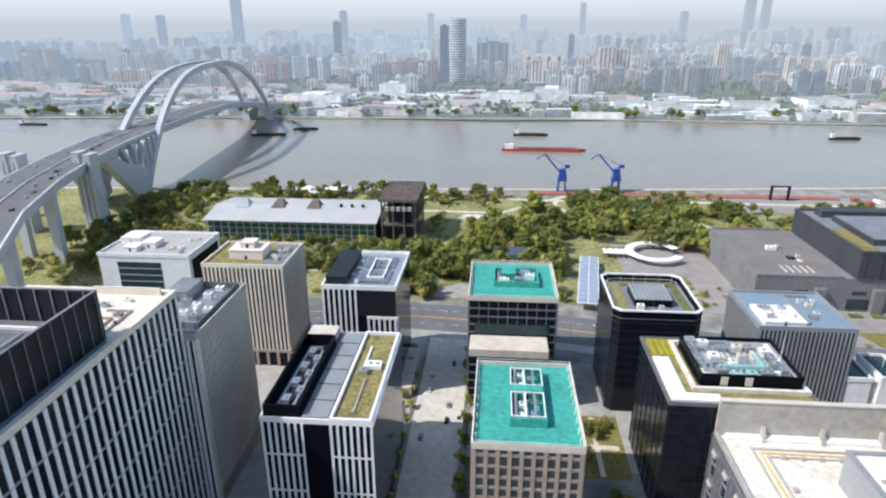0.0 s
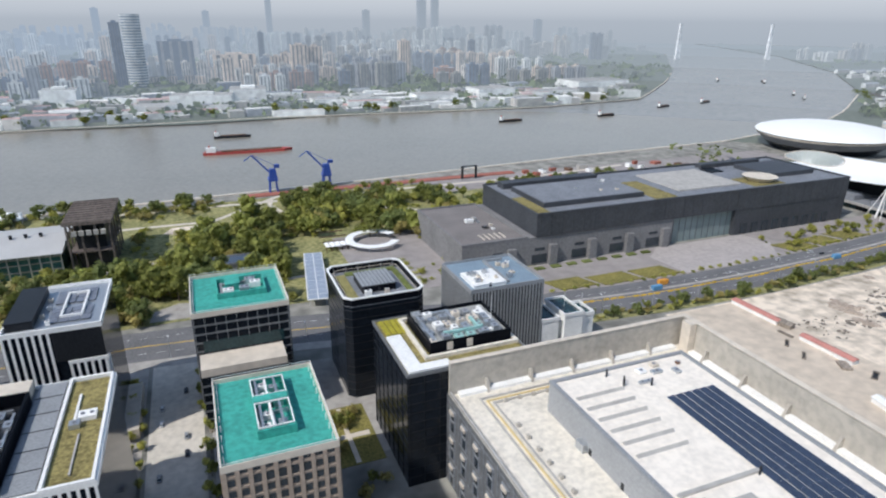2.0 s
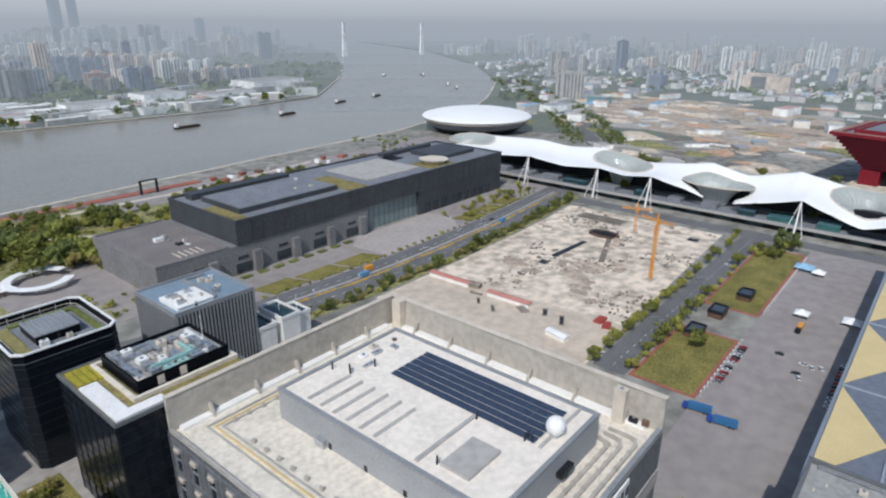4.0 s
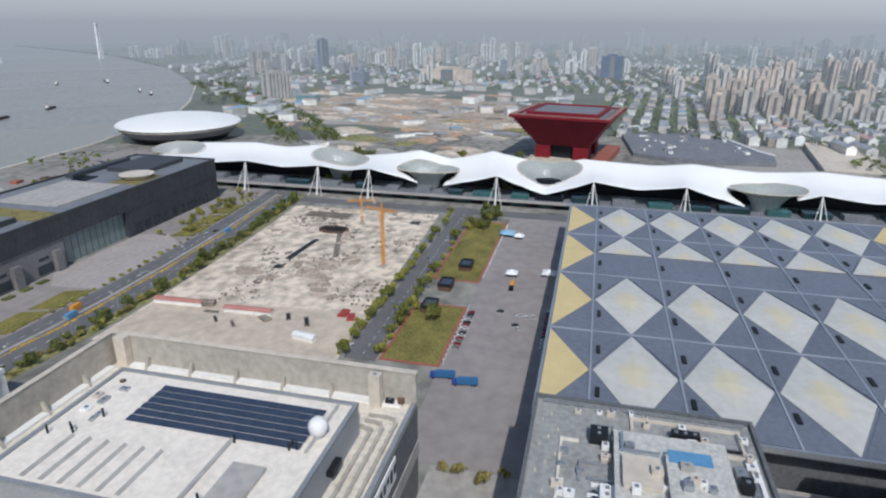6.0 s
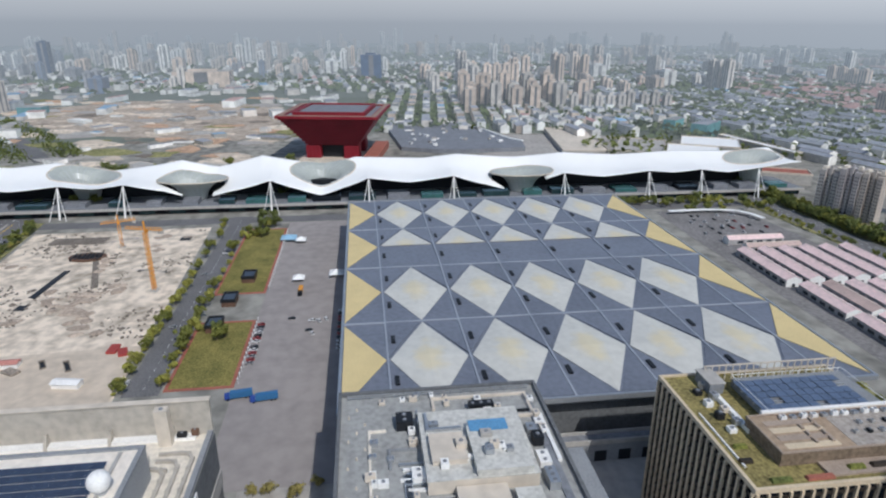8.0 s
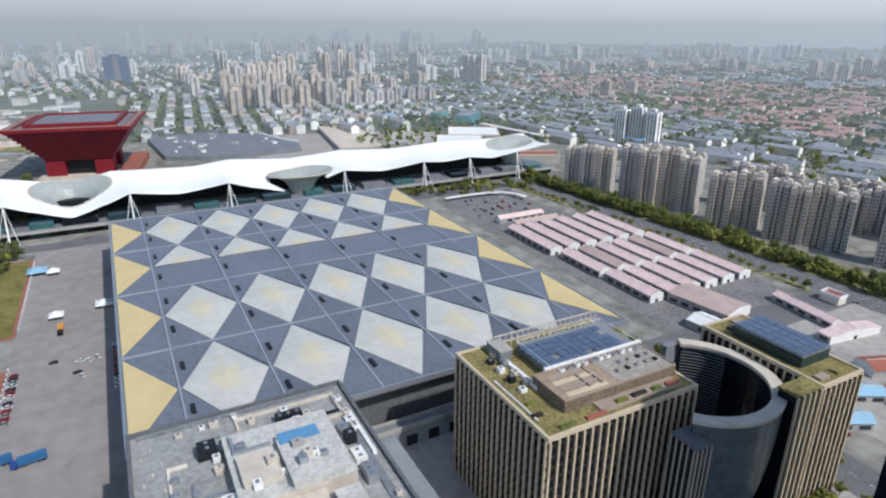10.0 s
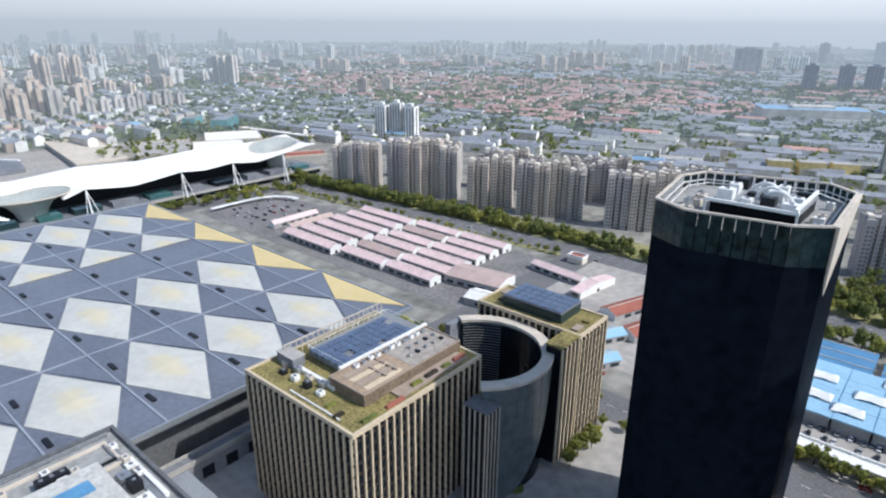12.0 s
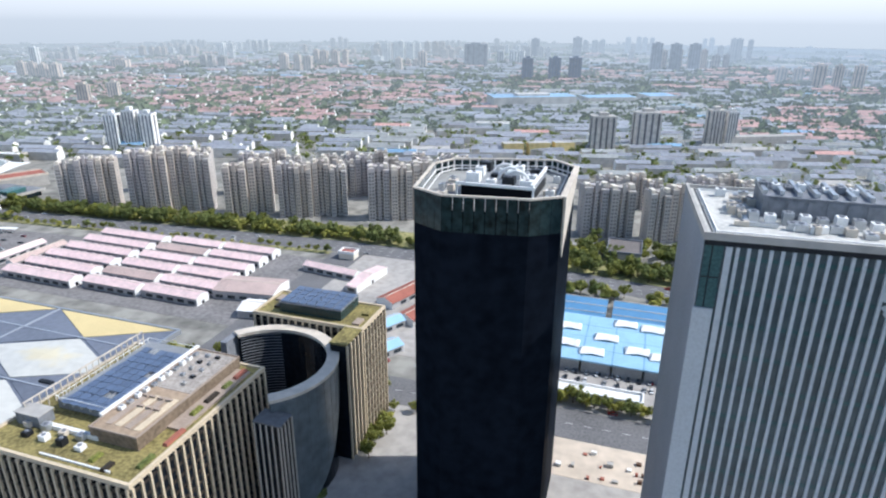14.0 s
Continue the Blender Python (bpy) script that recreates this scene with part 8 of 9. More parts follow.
def long_house(x, y, ln, wd, turn, roof=M_pink, label="long single-storey shed with pink sheet roof and white gable", h=4.5):
    t = thing("long_house", x, y, 0, label, "shed", "pink roofed sheds", turn=turn)
    a, b = ln / 2, wd / 2
    part("shell", Shape().add([(-a, -b, 0), (a, -b, 0), (a, b, 0), (-a, b, 0), (-a, -b, h), (a, -b, h), (a, b, h), (-a, b, h), (-a, 0, h + 2), (a, 0, h + 2)],
         [(0, 1, 5, 4), (2, 3, 7, 6), (1, 2, 6, 9, 5), (3, 0, 4, 8, 7)]), M_shedshade, t)
    for sx in (-1, 1):
        xa, xb = sorted((sx * (a + 0.01), sx * (a + 0.12)))
        part("gable", Shape().add([(xa, -b, 0), (xa, b, 0), (xa, b, h), (xa, 0, h + 2), (xa, -b, h), (xb, -b, 0), (xb, b, 0), (xb, b, h), (xb, 0, h + 2), (xb, -b, h)],
             [(4, 3, 2, 1, 0), (5, 6, 7, 8, 9), (0, 1, 6, 5), (1, 2, 7, 6), (2, 3, 8, 7), (3, 4, 9, 8), (4, 0, 5, 9)]), M_white, t)
    part("roof", Shape().add([(-a - 0.3, -b - 0.5, h - 0.1), (a + 0.3, -b - 0.5, h - 0.1), (a + 0.3, 0, h + 2.3), (-a - 0.3, 0, h + 2.3), (a + 0.3, b + 0.5, h - 0.1), (-a - 0.3, b + 0.5, h - 0.1),
                              (-a - 0.3, -b - 0.5, h - 0.35), (a + 0.3, -b - 0.5, h - 0.35), (a + 0.3, b + 0.5, h - 0.35), (-a - 0.3, b + 0.5, h - 0.35)],
         [(0, 1, 2, 3), (3, 2, 4, 5), (0, 6, 7, 1), (4, 8, 9, 5)]), roof, t)
    part("ridge", Shape().box(-a, a, -0.25, 0.25, h + 2.2, h + 2.45), M_pale, t)
    for i in range(int(ln / 8)):
        part("window", Shape().box(-a + 1.5 + i * 8, -a + 6.5 + i * 8, b + 0.01, b + 0.1, 1.0, 3.1), M_win, t)
    part("door", Shape().box(-a - 0.2, -a - 0.13, -1.1, 1.1, 0, 2.3), M_dark, t)
    return t


for i in range(6):
    long_house(373, -362 + i * 16.6, 59, 11, -1, h=5.2)
for i in range(6):
    long_house(315, -364 + i * 16.4, 43, 11, -1, (M_pink, M_faded, M_pink)[i % 3], label="long single-storey shed with faded pink sheet roof", h=5.2)
for i in range(6):
    long_house(269, -365 + i * 16.4, 42, 11, -1, h=5.2)
long_house(228, -305, 40, 24, 8, M_faded, "wide low hall with faded pink roof", 6)
long_house(206, -282, 22, 16, 8, M_white, "low hall with white and pink roof", 5)
long_house(195, -350, 42, 8, -8, M_pink)
long_house(166, -345, 8, 38, -8, M_pink)
long_house(132, -335, 46, 13, 70, M_redroof, "long house with red tile roof")
long_house(112, -318, 46, 13, 70, M_redroof, "long house with red tile roof")
long_house(128, -288, 20, 10, 60, M_pblue, "low shed with pale blue roof")
long_house(118, -262, 18, 10, 60, M_pblue, "low shed with pale blue roof")
long_house(429, -304, 46, 8, 90, M_pink)
long_house(411, -308, 44, 7, 90, M_faded)
t = thing("cycle_canopy", 0, 0, 0, "low white curved canopy at the edge of the car park", "canopy")
CN = [(508, -272), (509, -300), (508, -318), (503, -334), (492, -342), (478, -345)]
for (xa, ya), (xb, yb) in zip(CN, CN[1:]):
    part("roof", Shape().beam((xa, ya, 3.4), (xb, yb, 3.4), 4.6, 0.25), M_mem, t)
    part("post", Shape().tube((xa, ya, 0), (xa, ya, 3.25), 0.12, 0.12, 6), M_steel, t)
t, w, d = block("gate_house", 192, 204, -386, -378, 5, "low cream gate house beside the road", body=M_cream, rim=M_white, cap=M_redroof, category="gate house")

# market hall with pale blue bays and white tent skylights
for ix in range(6):
    for iy in range(4):
        t = thing("market_bay", 26 - ix * 15, -322 + iy * 13, 0, "pale blue sheet-metal market roof bay", "market hall", "market bays")
        part("roof", Shape().box(-7.3, 7.3, -6.4, 6.4, 6.2, 7.0), M_pblue, t)
        part("front", Shape().box(-7.0, 7.0, -6.2, 6.2, 0, 6.19), M_grey, t)
        part("valley", Shape().box(7.31, 7.69, -6.4, 6.4, 6.0, 6.7), M_blue, t)
for x, y in ((28, -311), (8, -303), (-1, -322), (-15, -320), (-8, -293), (-20, -290), (27, -292), (-34, -318), (-38, -303), (-52, -296), (14, -286)):
    t = thing("tent_roof", x, y, 7.0, "white tensile tent skylight on the market roof", "tent", "market tents", turn=R.uniform(-4, 4))
    part("membrane", Shape().add([(-6.2, -3.8, 0.5), (6.2, -3.8, 0.5), (6.2, 3.8, 0.5), (-6.2, 3.8, 0.5), (-4.6, 0, 2.9), (4.6, 0, 2.9), (0, 0, 2.1), (0, -3.4, 1.1), (0, 3.4, 1.1)],
         [(0, 7, 6, 4), (7, 1, 5, 6), (1, 2, 5), (2, 8, 6, 5), (8, 3, 4, 6), (3, 0, 4)]), M_mem, t)
    for sx in (-1, 1):
        for sy in (-1, 1):
            part("post", Shape().box(sx * 5.8 - 0.15, sx * 5.8 + 0.15, sy * 3.4 - 0.15, sy * 3.4 + 0.15, 0, 0.8), M_steel, t)
for iy, (y, m1) in enumerate(((-335, M_blue), (-345, M_blue), (-355, M_blue))):
    for ix in range(3):
        long_house(30 - ix * 42, y, 38, 8, 0, m1, "long market shed with bright blue sheet roof", 4)
setting("market_apron", Shape().box(-120, 60, -293, -243.2, 0, 0.08), M_paving, "pale paved market apron with parked cars", "yard")
PARKED = [(-50 + i * 3.1 + (3 if i % 5 == 0 else 0), -277 if i % 2 else -269) for i in range(26)]
t, w, d = block("white_shed", -12, 60, -259, -251, 4, "long low white roofed shed", body=M_concrete, rim=M_white, cap=M_white, category="shed")
t, w, d = block("white_shed", -80, -24, -259, -251, 4, "long low white roofed shed", body=M_concrete, rim=M_white, cap=M_white, category="shed")
setting("work_yard", Shape().box(-60, 59.8, -221.4, -198, 0.08, 0.16), M_sand, "bare dusty yard with stored goods", "yard")
rr = random.Random(5)
for i in range(26):
    x, y = rr.uniform(-20, 40), rr.uniform(-219, -200)
    tagged(part("pallet", Shape().box(x, x + rr.uniform(0.8, 2.4), y, y + rr.uniform(0.8, 2.0), 0.16, rr.uniform(0.6, 1.8)), rr.choice((M_white, M_redroof, M_rust, M_concrete))), "loaded pallet of stored building goods", "pallet", "stored goods")
t, w, d = block("low_hall", -6, 18, -462, -432, 9, "grey-brown low hall among park trees", body=M_concrete, rim=M_slate, cap=mat("brown_roof", (0.17, 0.15, 0.14), 0.8), category="hall")

# ---- apartment towers above the south road ----
M_flatwin = mat("flat_window", (0.18, 0.175, 0.175), 0.3, var=0.3)


def flats(x, y, w, d, h, turn, material):
    """A row of joined tower units: each a core with two proud window bays, a stair shaft, balconies and roof crowns."""
    t = thing("apartment_tower", x, y, 0, "tall beige apartment tower with stepped bays and dark windows", "apartment tower", "apartment towers", turn=turn)
    nu = max(2, round(w / 17))
    wu = w / nu
    for i in range(nu):
        x0 = -w / 2 + i * wu
        k = int(abs(x) + i * 3)
        yo = d / 2 + (0.0, -3.0, 1.2, -1.6)[(i + int(abs(y))) % 4]
        hu = h + (0, 2.8, -2.6, 1.2)[k % 4]
        m1 = (material, M_apt, M_aptb, M_aptc)[k % 4]
        part("core", Shape().box(x0 + 0.4, x0 + wu - 0.4, yo - d, yo - 4.0, 0, hu), m1, t)
        win, bal = Shape(), Shape()
        for q0, q1 in ((0.03, 0.3), (0.68, 0.97)):
            xa, xb = x0 + wu * q0, x0 + wu * q1
            part("bay", Shape().box(xa, xb, yo - 3.99, yo, 0, hu - (1.5 if q0 < 0.5 else 0)), m1, t)
            for z in np.arange(2.0, hu - 4, 3.0):
                for c in (0.12, 0.56):
                    win.box(xa + (xb - xa) * c, xa + (xb - xa) * (c + 0.3), yo + 0.004, yo + 0.12, z, z + 1.6)
        part("stair_shaft", Shape().box(x0 + wu * 0.43, x0 + wu * 0.55, yo - 3.99, yo - 2.0, 0, hu + 4.2), m1, t)
        for z in np.arange(2.0, hu - 4, 3.0):
            win.box(x0 + wu * 0.32, x0 + wu * 0.41, yo - 3.99, yo - 3.9, z, z + 1.8)
            win.box(x0 + wu * 0.57, x0 + wu * 0.66, yo - 3.99, yo - 3.9, z, z + 1.8)
            win.box(x0 + wu * 0.47, x0 + wu * 0.51, yo - 1.99, yo - 1.9, z + 0.4, z + 1.5)
            for a, b in ((0.305, 0.425), (0.555, 0.675)):
                bal.box(x0 + wu * a, x0 + wu * b, yo - 3.85, yo - 2.6, z - 0.9, z - 0.1)
        tagged(part("glazing", win, M_flatwin, t), kind="stuff")
        tagged(part("balcony_tier", bal, m1, t), kind="stuff")
        part("crown", Shape().box(x0 + wu * 0.08, x0 + wu * 0.26, yo - 9, yo - 3, hu + 0.004, hu + 3.4).box(x0 + wu * 0.74, x0 + wu * 0.92, yo - 10, yo - 2, hu + 0.004, hu + 2.6), M_cream, t)
        part("parapet", Shape().ring4(x0 + 0.5, x0 + wu - 0.5, yo - d + 0.1, yo - 4.1, 0.4, hu + 0.004, hu + 1.1), m1, t)
    for sx in (-1, 1):
        sd = Shape()
        for z in np.arange(2.0, h - 5, 3.0):
            xa, xb = sorted((sx * (w / 2 - 0.39), sx * (w / 2 - 0.3)))
            sd.box(xa, xb, -1.6, -0.2, z, z + 1.5)
        tagged(part("gable_glazing", sd, M_flatwin, t), kind="stuff")
    return t


M_aptc = mat("mauve_render", (0.48, 0.44, 0.425), 0.85, var=0.15, scale=0.06, island=0.1)
for xe, ye, xw, yw, h in ((497, -403, 455, -431, 43.5), (431, -417, 366, -449, 52), (345, -437, 308, -455, 44), (298, -448, 244, -474, 45), (220, -465, 168, -491, 45)):
    tn = math.degrees(math.atan2(ye - yw, xe - xw))
    ln_ = math.hypot(xe - xw, ye - yw)
    flats((xe + xw) / 2 + 8 * math.sin(radians(tn)), (ye + yw) / 2 - 8 * math.cos(radians(tn)), ln_, 16, h, tn, M_apt)
for x, y, w, h, tn in ((24, -496, 42, 40, 22), (-30, -502, 52, 40, 20), (-90, -520, 50, 40, 22), (150, -506, 40, 42, 20), (92, -512, 36, 40, 20), (-150, -540, 44, 40, 22)):
    flats(x, y, w, 16, h, tn, M_aptb)
for x, y, w, h, tn in ((440, -500, 60, 40, 26), (350, -520, 60, 38, 26), (275, -535, 50, 36, 24), (215, -545, 46, 36, 24), (285, -585, 60, 30, 22), (200, -600, 60, 30, 20), (100, -580, 60, 32, 18), (10, -582, 60, 28, 20), (-70, -604, 60, 28, 20)):
    flats(x, y, w, 14, h, tn, M_aptb)


# ---- cars ----
CARP = [mat("car_paint", c, 0.3, 0.1, var=0.05) for c in ((0.7, 0.7, 0.7), (0.03, 0.03, 0.035), (0.3, 0.31, 0.32), (0.35, 0.03, 0.03))]


def car_kind(m):
    t = thing("car", 0, 0, -60, "parked saloon car with dark windows", "car", "parked cars")
    part("body", Shape().prism([(-2.2, -0.88), (2.2, -0.88), (2.2, 0.88), (-2.2, 0.88)], 0.3, 0.9, [(-2.15, -0.82), (2.1, -0.82), (2.1, 0.82), (-2.15, 0.82)]), m, t)
    part("cabin", Shape().prism([(-1.7, -0.8), (1.0, -0.8), (1.0, 0.8), (-1.7, 0.8)], 0.904, 1.4, [(-1.2, -0.66), (0.4, -0.66), (0.4, 0.66), (-1.2, 0.66)]), M_win, t)
    part("roof", Shape().box(-1.2, 0.4, -0.66, 0.66, 1.404, 1.45), m, t)
    for x in (-1.35, 1.35):
        for y in (-0.85, 0.85):
            part("wheel", Shape().tube((x, y - 0.1, 0.32), (x, y + 0.1, 0.32), 0.32, 0.32, 10), M_tyre, t)
    return t


CK = [car_kind(m) for m in CARP]


def car(x, y, turn, k=None, z=0.1):
    copy_thing(CK[R.choice((0, 0, 1, 1, 2, 3)) if k is None else k], pose(x, y, z, 0, 0, turn))


for x, y in PARKED:
    car(x, y, 90, None, 0.09)
for i in range(13):
    car(286 + i * 3.4 + (2.5 if i > 5 else 0), 62.5, 90)
for x, y, k in ((315, 33, 0), (319, 35, 1), (335, 46, 1), (330, 30, 0), (331, 34, 0), (332, 26, 0), (274, 117.5, 0), (332, 112, 2), (356, 103, 0), (366, 104, 0), (410, 112, 2), (450, 106, 0)):
    car(x, y, R.choice((0, 90, 20)), k)
for i in range(12):
    car(296 + i * 4.2, 17, 90)
for i in range(34):
    car(R.choice((446, 452, 464, 470, 482, 488, 499)) + R.uniform(-0.4, 0.4), -342 + 3.1 * R.randrange(0, 22), 0)
for i in range(14):
    car(-40 + i * 5, -276, 90)
for i in range(12):
    car(R.uniform(-250, 160), R.choice((-255, -245)), 0, None, 0.07)
for i in range(12):
    xx = R.uniform(-100, 540)
    car(xx, avenue_y(xx) + R.choice((-13, -6, 8, 13)), 0, None, 0.07)
for i in range(10):
    xx = R.uniform(-100, 600)
    car(xx, south_y(xx) + R.choice((-9, -3, 3, 9)), 0, None, 0.07)
for i in range(26):
    yy = R.uniform(300, 620)
    xx = float(np.interp(yy, [k2[1] for k2 in DECK], [k2[0] for k2 in DECK]))
    zz = float(np.interp(yy, [k2[1] for k2 in DECK], [k2[2] for k2 in DECK]))
    car(xx + R.choice((-14, -9, -5, 5, 9, 14)), yy, 105, R.choice((0, 0, 2, 1)), zz + 0.12)
for i in range(6):
    car(-24 + R.choice((-5, 5)), 215 + i * 12, 90, None, 0.06)
for k in CK:
    for o in list(k.children_recursive) + [k]:
        bpy.data.objects.remove(o)
for x, y, tn in ((255.5, 62, 10), (252, 50, 10)):
    t = thing("lorry", x, y, 0.1, "blue covered lorry parked on the forecourt", "lorry", turn=tn)
    part("cargo_box", Shape().box(-1.4, 1.4, -6, 4, 1.0, 3.8), M_lorry, t)
    part("cab", Shape().box(-1.3, 1.3, 4.2, 6.4, 0.7, 3.0), M_cblue, t)
    part("chassis", Shape().box(-1.0, 1.0, -6, 6, 0.6, 0.98), M_dark, t)
    for yy in (-4.5, -3, 5):
        for xx in (-1.15, 1.15):
            part("wheel", Shape().tube((xx - 0.15, yy, 0.5), (xx + 0.15, yy, 0.5), 0.5, 0.5, 10), M_tyre, t)
t = thing("lorry", 372, 44, 0.1, "orange mobile crane lorry on the forecourt", "lorry", turn=0)
part("superstructure", Shape().box(-3, 5, -1.3, 1.3, 1.2, 3.4), M_orange, t)
part("cab", Shape().box(-6, -3.2, -1.3, 1.3, 0.8, 3.2), M_dark, t)
part("chassis", Shape().box(-6, 6, -1.1, 1.1, 0.6, 1.18), M_dark, t)
for x, y, w, m1 in ((392, 47, 8, M_mem), (476, 62, 12, M_pblue), (470, 52, 8, M_mem), (398, 22, 10, M_mem)):
    t = thing("event_tent", x, y, 0.1, "small peaked event tent on the forecourt", "tent")
    part("canopy", Shape().add([(-w / 2, -w / 2, 2.6), (w / 2, -w / 2, 2.6), (w / 2, w / 2, 2.6), (-w / 2, w / 2, 2.6), (0, 0, 5.2)], [(0, 1, 4), (1, 2, 4), (2, 3, 4), (3, 0, 4), (3, 2, 1, 0)]), m1, t)
    for sx in (-1, 1):
        for sy in (-1, 1):
            part("post", Shape().tube((sx * w * 0.48, sy * w * 0.48, 0), (sx * w * 0.48, sy * w * 0.48, 2.6), 0.08, 0.08, 5), M_steel, t)
for x, y in ((328, 88), (398, 80), (362, 86)):
    t, w, d = block("garden_shelter", x - 6, x + 6, y - 4, y + 4, 4, "low dark flat-roofed garden shelter", body=M_rust, rim=M_dark, cap=mat("shelter_roof", (0.06, 0.08, 0.11), 0.6), category="shelter")
for x0, n in ((268, 14), (380, 24)):
    for i in range(n):
        t = thing("garden_lamp", x0 + i * 5, 64.8, 0.1, "short white garden lamp post", "lamp", "garden lamps")
        part("post", Shape().tube((0, 0, 0), (0, 0, 2.6), 0.12, 0.1, 6), M_white, t)
        part("shade", Shape().tube((0, 0, 2.604), (0, 0, 3.3), 0.45, 0.3, 8), M_white, t)


# ---- street lamps along the avenue ----
for x in range(-60, 545, 34):
    t = thing("street_lamp", x, avenue_y(x) - 17.6, 0.1, "tall grey double-arm street lamp", "street lamp", "street lamps")
    part("pole", Shape().tube((0, 0, 0), (0, 0, 11), 0.16, 0.1, 6), M_steel, t)
    part("arm", Shape().beam((0, 0, 10.8), (0, 3, 11.3), 0.15, 0.15), M_steel, t)
    part("lamp_head", Shape().box(-0.25, 0.25, 2.6, 4.0, 11.2, 11.4), M_white, t)

# ---- far land, water and city, with haze painted into their materials ----
def bank_angle(line, r, east):
    """Where a bank meets a circle of radius r, as an angle from +y towards +x."""
    xs = np.linspace(0, 4900, 1500) if east else np.linspace(0, -4900, 1500)
    ys = np.interp(xs, [p[0] for p in line], [p[1] for p in line])
    i = int(np.argmax(np.hypot(xs, ys) >= r))
    return math.atan2(xs[i], ys[i])


def sector(r0, r1, a0, a1, z, n=60, steps=6):
    s = Shape()
    for i in range(steps + 1):
        r = r0 + (r1 - r0) * i / steps
        p, q = a0(r), a1(r)
        for j in range(n + 1):
            a = p + (q - p) * j / n
            s.v.append((r * math.sin(a), r * math.cos(a), z))
    for i in range(steps):
        for j in range(n):
            a = i * (n + 1) + j
            s.f.append((a, a + 1, a + n + 2, a + n + 1))
    return s


# inner radius, outer radius and share of painted haze for each ring
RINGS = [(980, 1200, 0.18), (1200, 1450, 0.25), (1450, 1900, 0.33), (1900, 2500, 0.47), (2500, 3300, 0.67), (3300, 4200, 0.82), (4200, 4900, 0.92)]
NE, NW = (lambda r: bank_angle(NEAR_BANK, r, True)), (lambda r: bank_angle(NEAR_BANK, r, False) + 2 * math.pi)
FE, FW = (lambda r: bank_angle(FAR_BANK, r, True)), (lambda r: bank_angle(FAR_BANK, r, False))
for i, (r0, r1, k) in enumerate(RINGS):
    gm = hazed("hazed_ground", (0.12, 0.135, 0.095), k, HAZE, 0)
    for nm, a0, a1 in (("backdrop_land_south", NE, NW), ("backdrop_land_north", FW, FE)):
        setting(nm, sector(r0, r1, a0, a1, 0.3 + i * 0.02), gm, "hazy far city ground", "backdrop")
    wm = hazed("hazed_water", (0.24, 0.22, 0.19), k, HAZE, 0, 0.25)
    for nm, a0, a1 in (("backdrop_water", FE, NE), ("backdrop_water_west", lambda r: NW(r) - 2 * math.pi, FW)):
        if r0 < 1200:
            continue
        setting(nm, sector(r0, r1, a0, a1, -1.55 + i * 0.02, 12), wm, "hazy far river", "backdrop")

# sky and horizon haze, both painted as a gradient on a glowing ring
ringm = bpy.data.materials.new("horizon_glow")
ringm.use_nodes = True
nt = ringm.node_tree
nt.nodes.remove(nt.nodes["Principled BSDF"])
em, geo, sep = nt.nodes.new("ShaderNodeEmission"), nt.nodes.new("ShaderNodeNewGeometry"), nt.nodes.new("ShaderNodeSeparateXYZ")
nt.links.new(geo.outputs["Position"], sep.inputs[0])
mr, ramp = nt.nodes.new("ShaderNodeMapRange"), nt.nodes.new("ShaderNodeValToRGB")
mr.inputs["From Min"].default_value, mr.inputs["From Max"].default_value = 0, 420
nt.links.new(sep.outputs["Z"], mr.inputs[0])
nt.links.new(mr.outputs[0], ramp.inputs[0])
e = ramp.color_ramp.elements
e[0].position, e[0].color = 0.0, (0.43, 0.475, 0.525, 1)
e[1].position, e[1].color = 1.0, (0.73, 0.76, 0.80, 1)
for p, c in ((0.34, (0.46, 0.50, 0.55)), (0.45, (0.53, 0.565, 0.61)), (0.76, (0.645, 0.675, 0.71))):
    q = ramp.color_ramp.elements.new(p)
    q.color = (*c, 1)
# the ring's glow is raised towards the south
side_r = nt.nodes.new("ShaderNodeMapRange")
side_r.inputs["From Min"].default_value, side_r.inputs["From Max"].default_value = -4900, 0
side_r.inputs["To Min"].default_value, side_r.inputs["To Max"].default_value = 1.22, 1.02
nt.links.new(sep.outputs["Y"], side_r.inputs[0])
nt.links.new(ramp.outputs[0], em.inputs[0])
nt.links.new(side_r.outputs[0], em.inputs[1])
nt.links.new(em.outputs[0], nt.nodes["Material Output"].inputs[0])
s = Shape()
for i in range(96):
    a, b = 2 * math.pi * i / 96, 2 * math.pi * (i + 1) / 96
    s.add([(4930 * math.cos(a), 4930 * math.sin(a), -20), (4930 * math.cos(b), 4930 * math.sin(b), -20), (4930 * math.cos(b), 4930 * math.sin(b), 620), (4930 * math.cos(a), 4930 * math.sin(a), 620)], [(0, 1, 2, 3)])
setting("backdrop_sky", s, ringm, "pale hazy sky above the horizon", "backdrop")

WALLS = [(0.56, 0.52, 0.47), (0.6, 0.49, 0.4), (0.32, 0.33, 0.35), (0.78, 0.76, 0.72), (0.05, 0.085, 0.15), (0.3, 0.29, 0.26), (0.66, 0.52, 0.24), (0.1, 0.26, 0.27), (0.4, 0.25, 0.19), (0.16, 0.2, 0.27)]
ROOFS = [(0.5, 0.3, 0.265), (0.31, 0.325, 0.36), (0.42, 0.4, 0.37), (0.24, 0.4, 0.56), (0.12, 0.12, 0.13), (0.33, 0.34, 0.33), (0.74, 0.72, 0.67)]
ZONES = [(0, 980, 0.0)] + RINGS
CITY = {}


def zone(x, y):
    d = math.hypot(x, y)
    return next((i for i, (a, b, k) in enumerate(ZONES) if a <= d < b), None)


